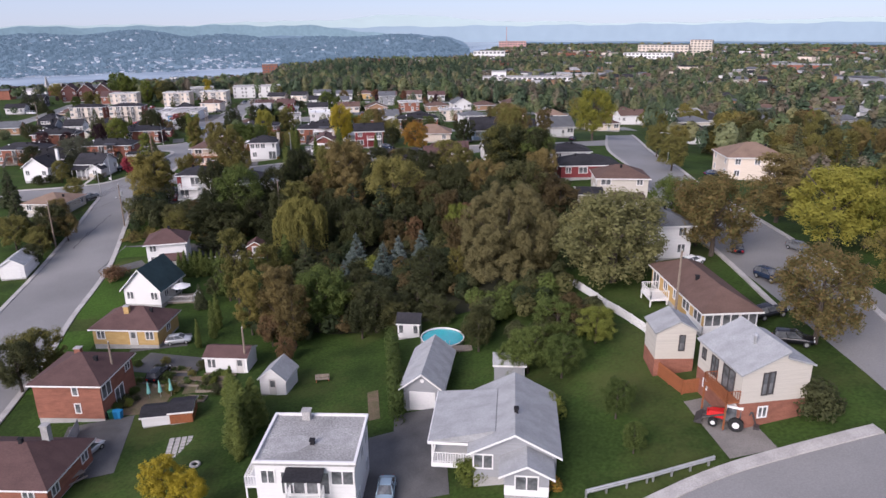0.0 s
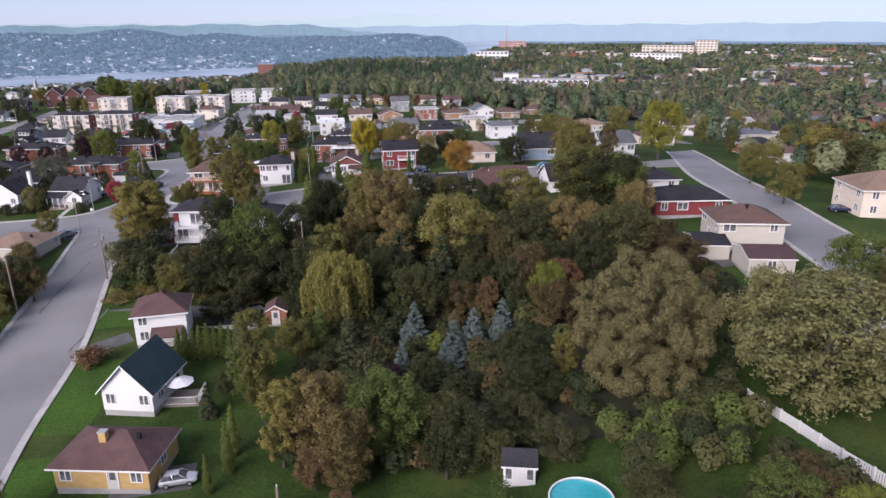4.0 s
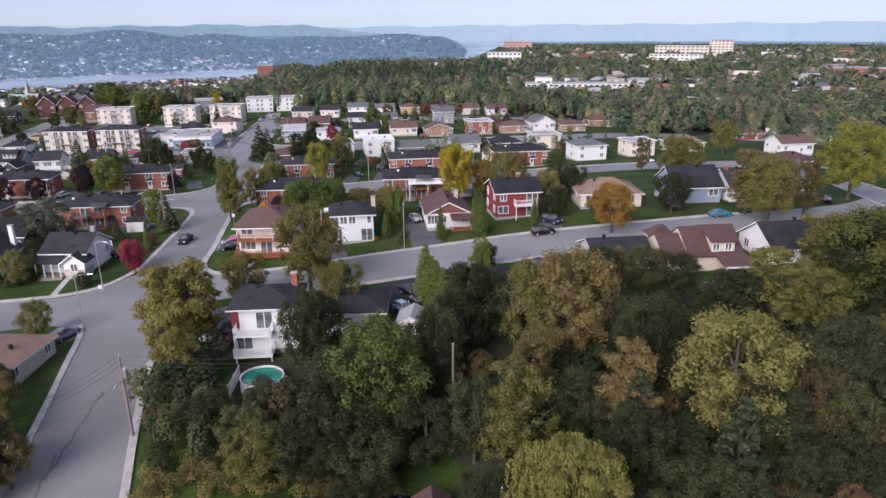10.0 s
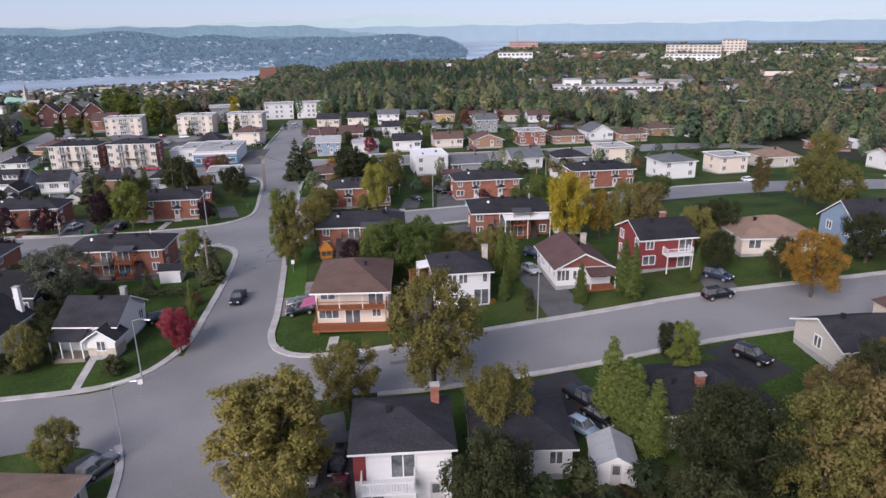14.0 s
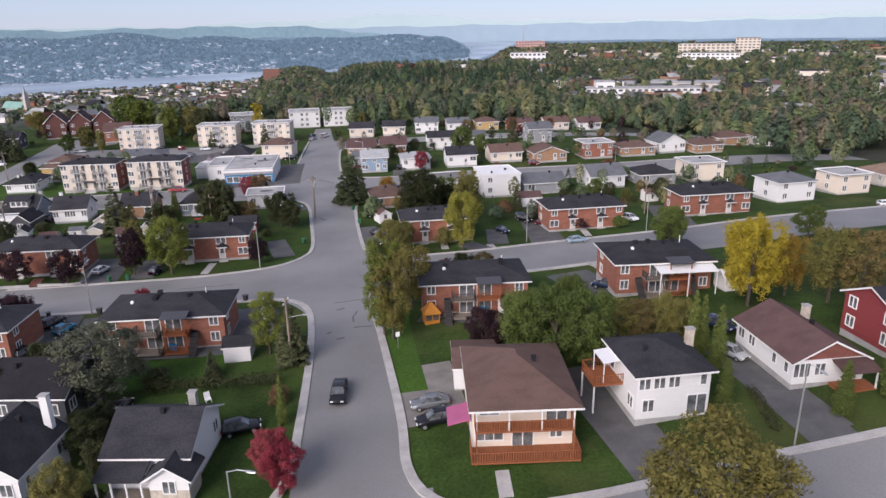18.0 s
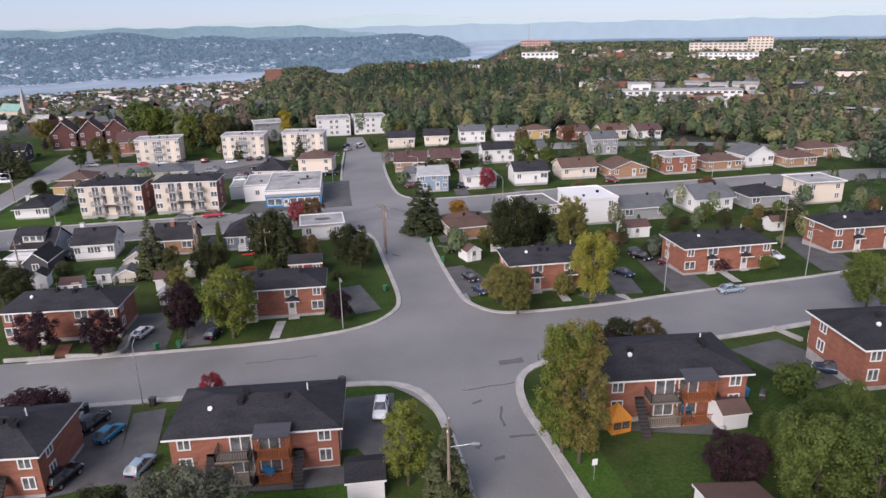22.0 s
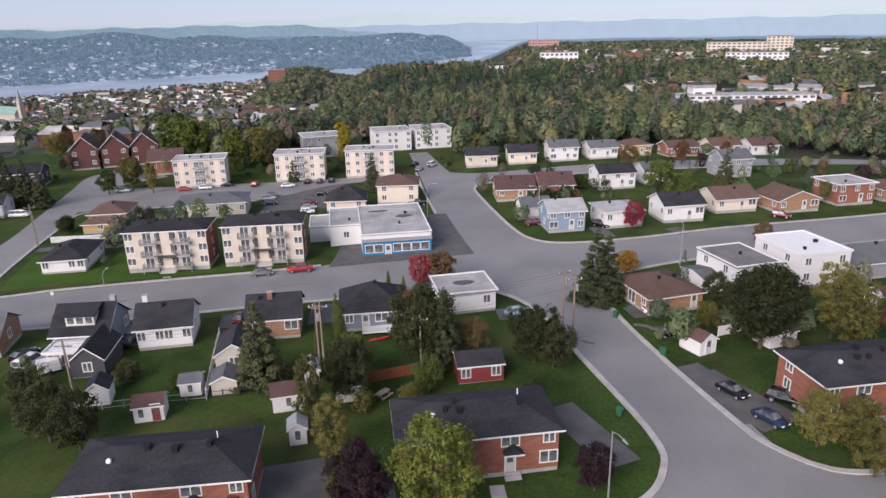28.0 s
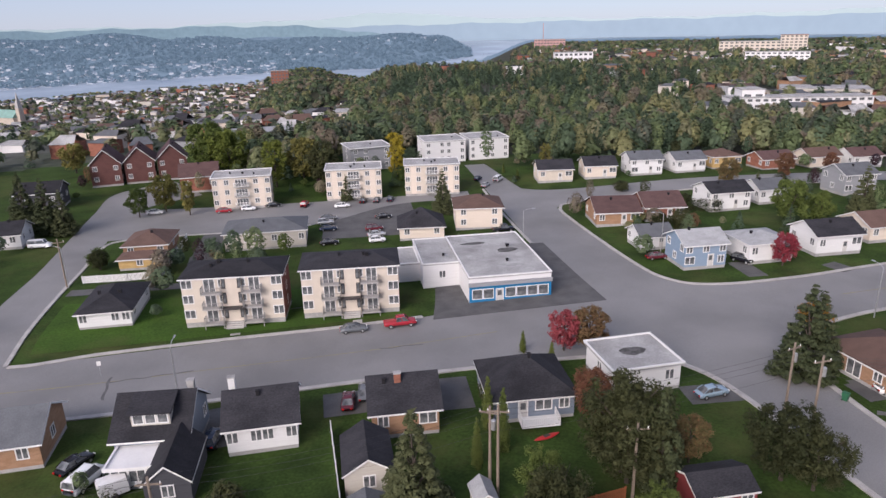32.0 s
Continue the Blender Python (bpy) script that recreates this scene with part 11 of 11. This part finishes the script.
tree(-26.2, 79.6, 1.3, "shrub", "dark", 1.2)
tree(-31.6, 81.6, 1.1, "shrub", "olive", 1.2)
spiral_stairs(-89.2, 214.9)
spiral_stairs(-94.1, 218.0)
spiral_stairs(-46.1, 217.4)
barbecue(-92.1, 215.0, 0)
barbecue(-87.4, 215.0, 47)
barbecue(-50.1, 213.9, 4)
barbecue(-41.2, 216.2, 51)
barbecue(-123.1, 285.5, 8)
barbecue(-97.0, 274.8, 55)
fence([(-96.8, 216.3), (-94.9, 215.1), (-93.4, 215.3)], 1.4, TRIM, "white board screen round a patio", 0.2, 2.4, 0.1, "fence", True)
fence([(-88.9, 215.1), (-85.4, 214.8)], 1.4, TRIM, "white board screen round a patio", 0.2, 2.4, 0.1, "fence", True)
garden_chair(-92.4, 217.4)
garden_chair(-88.0, 214.9)
garden_chair(-48.9, 215.5)
garden_chair(-135.9, 288.4)
garden_chair(-138.2, 290.4)
driveway(-174.6, 340.2, -155.6, 341.2, 3.0, DRIVE, "grey asphalt driveway behind a white house", 0.055)
driveway(-156.8, 374.0, -155.4, 353.0, 5.0, DRIVE, "grey asphalt driveway beside a long beige block", 0.06)
tree(-173.6, 352.4, 4.2, "maple", "dark", 1.3)

# soil, drives and planting round the first gardens
draped("soil", [(-35.0, 69.5), (-35.5, 77.5)], [(-28.5, 69.0), (-28.0, 78.0)], EARTH, 0.05, "dug brown soil of a kitchen garden", "soil", 5)
draped("soil", [(-27.0, 73.0), (-27.4, 77.5)], [(-22.0, 73.5), (-22.6, 77.0)], EARTH, 0.05, "dug brown soil of a kitchen garden", "soil", 5)
draped("soil", [(-4.0, 60.5), (-4.4, 67.0)], [(-2.8, 60.6), (-3.2, 67.2)], EARTH, 0.05, "strip of bare soil along a hedge", "soil", 3)
gard = random.Random(31)
for k in range(26):
    gx_, gy_ = (gard.uniform(-34.6, -28.8), gard.uniform(69.8, 77.4)) if k < 17 else (gard.uniform(-26.8, -22.6), gard.uniform(73.4, 77.0))
    tree(gx_, gy_, gard.uniform(0.5, 1.3), "shrub", gard.choice(("green", "dark", "olive", "ygreen")), gard.uniform(0.9, 1.3), "kitchen garden plants")
tree(-15.5, 79.8, 3.6, "maple", "rust", 1.2)
tree(-18.2, 84.9, 5.0, "maple", "rust", 1.15)
tree(-31.6, 98.6, 4.2, "spruce", "green", 1.2)
tree(-30.5, 102.8, 3.4, "maple", "dark", 1.2)
low_wall = Shape().box(-4.2, 4.2, -0.14, 0.14, -0.4, 0.55)
solo("garden_wall", low_wall, CONCRETE, "low grey concrete wall beside a driveway", "wall", "", pose(-34.6, 121.4, ground(-34.6, 121.4), 0, 0, 3))
# mown lawns brighter than the rough grass
for left, right in (([(-50.2, 97), (-51.4, 106), (-52.0, 112.5)], [(-44.5, 96.5), (-44.6, 105), (-45.6, 112)]),
                    ([(-47.4, 76), (-49.0, 86), (-49.8, 93)], [(-43.2, 76), (-43.6, 86), (-44.2, 93)]),
                    ([(-53.2, 120.5), (-54.4, 126)], [(-46.2, 121), (-46.5, 125)]),
                    ([(-170.0, 316), (-171.5, 323), (-173.0, 335)], [(-118.0, 321), (-118.5, 327), (-119.0, 336)]),
                    ([(-113.0, 203), (-113.5, 211)], [(-82.5, 204.6), (-82.5, 211.5)]),
                    ([(-62.0, 196), (-63.8, 212), (-64.6, 222)], [(-58.6, 196), (-59.6, 212), (-59.6, 222)])):
    draped("lawn", left, right, LAWN, 0.045, "close-mown bright green lawn", "lawn", 6)


def kayak(x, y, turn):
    """A small red kayak lying on the grass."""
    ob = thing("kayak", pose(x, y, ground(x, y), 0, 0, turn), "red plastic kayak lying on a lawn", "kayak")
    s, n, ring_ = Shape(), 10, 8
    for i in range(n + 1):
        u = i / n * 2 - 1
        w = 0.34 * (1 - abs(u) ** 2.4) + 0.02
        for k in range(ring_):
            a = 2 * math.pi * k / ring_
            s.v.append((1.6 * u, w * math.cos(a), 0.18 + 0.06 * u * u + 0.5 * w * math.sin(a)))
    for i in range(n):
        for k in range(ring_):
            j = (k + 1) % ring_
            s.f.append((i * ring_ + k, (i + 1) * ring_ + k, (i + 1) * ring_ + j, i * ring_ + j))
    s.f += [tuple(range(ring_))[::-1], tuple(n * ring_ + k for k in range(ring_))]
    s.m = [0] * len(s.f)
    part("hull", s, REDPLASTIC, ob)
    part("seat_opening", Shape().box(-0.4, 0.35, -0.2, 0.2, 0.3, 0.36), DTRIM, ob)
    return ob


def cargo_trailer(x, y, turn):
    """White box trailer on two wheels."""
    ob = thing("cargo_trailer", pose(x, y, ground(x, y), 0, 0, turn), "small white closed cargo trailer on two wheels", "trailer")
    part("box", Shape().hexa([(-1.3, -0.8, 0.4), (1.3, -0.8, 0.4), (1.3, 0.8, 0.4), (-1.3, 0.8, 0.4)], [(-1.25, -0.74, 1.9), (1.2, -0.74, 1.9), (1.2, 0.74, 1.9), (-1.25, 0.74, 1.9)]), WHITE, ob)
    part("drawbar", Shape().tube((1.3, -0.5, 0.42), (2.3, 0, 0.42), 0.04, 0.04, 5).tube((1.3, 0.5, 0.42), (2.3, 0, 0.42), 0.04, 0.04, 5), DTRIM, ob)
    for k in (-1, 1):
        part("wheel", Shape().tube((0, k * 0.78, 0.3), (0, k * 0.95, 0.3), 0.3, 0.3, 12), RUBBER, ob)
    part("rear_door", Shape().box(-1.34, -1.28, -0.62, 0.62, 0.5, 1.75), TRIM, ob)
    return ob


REDPLASTIC = material("red_plastic", (0.42, 0.03, 0.03), 0.45, 0.1, 1.0, 8.0, 0.05)
kayak(-104.7, 285.4, 20)
cargo_trailer(-147.4, 282.8, 30)

for me_ in list(bpy.data.meshes):
    if me_.users == 0:
        bpy.data.meshes.remove(me_)
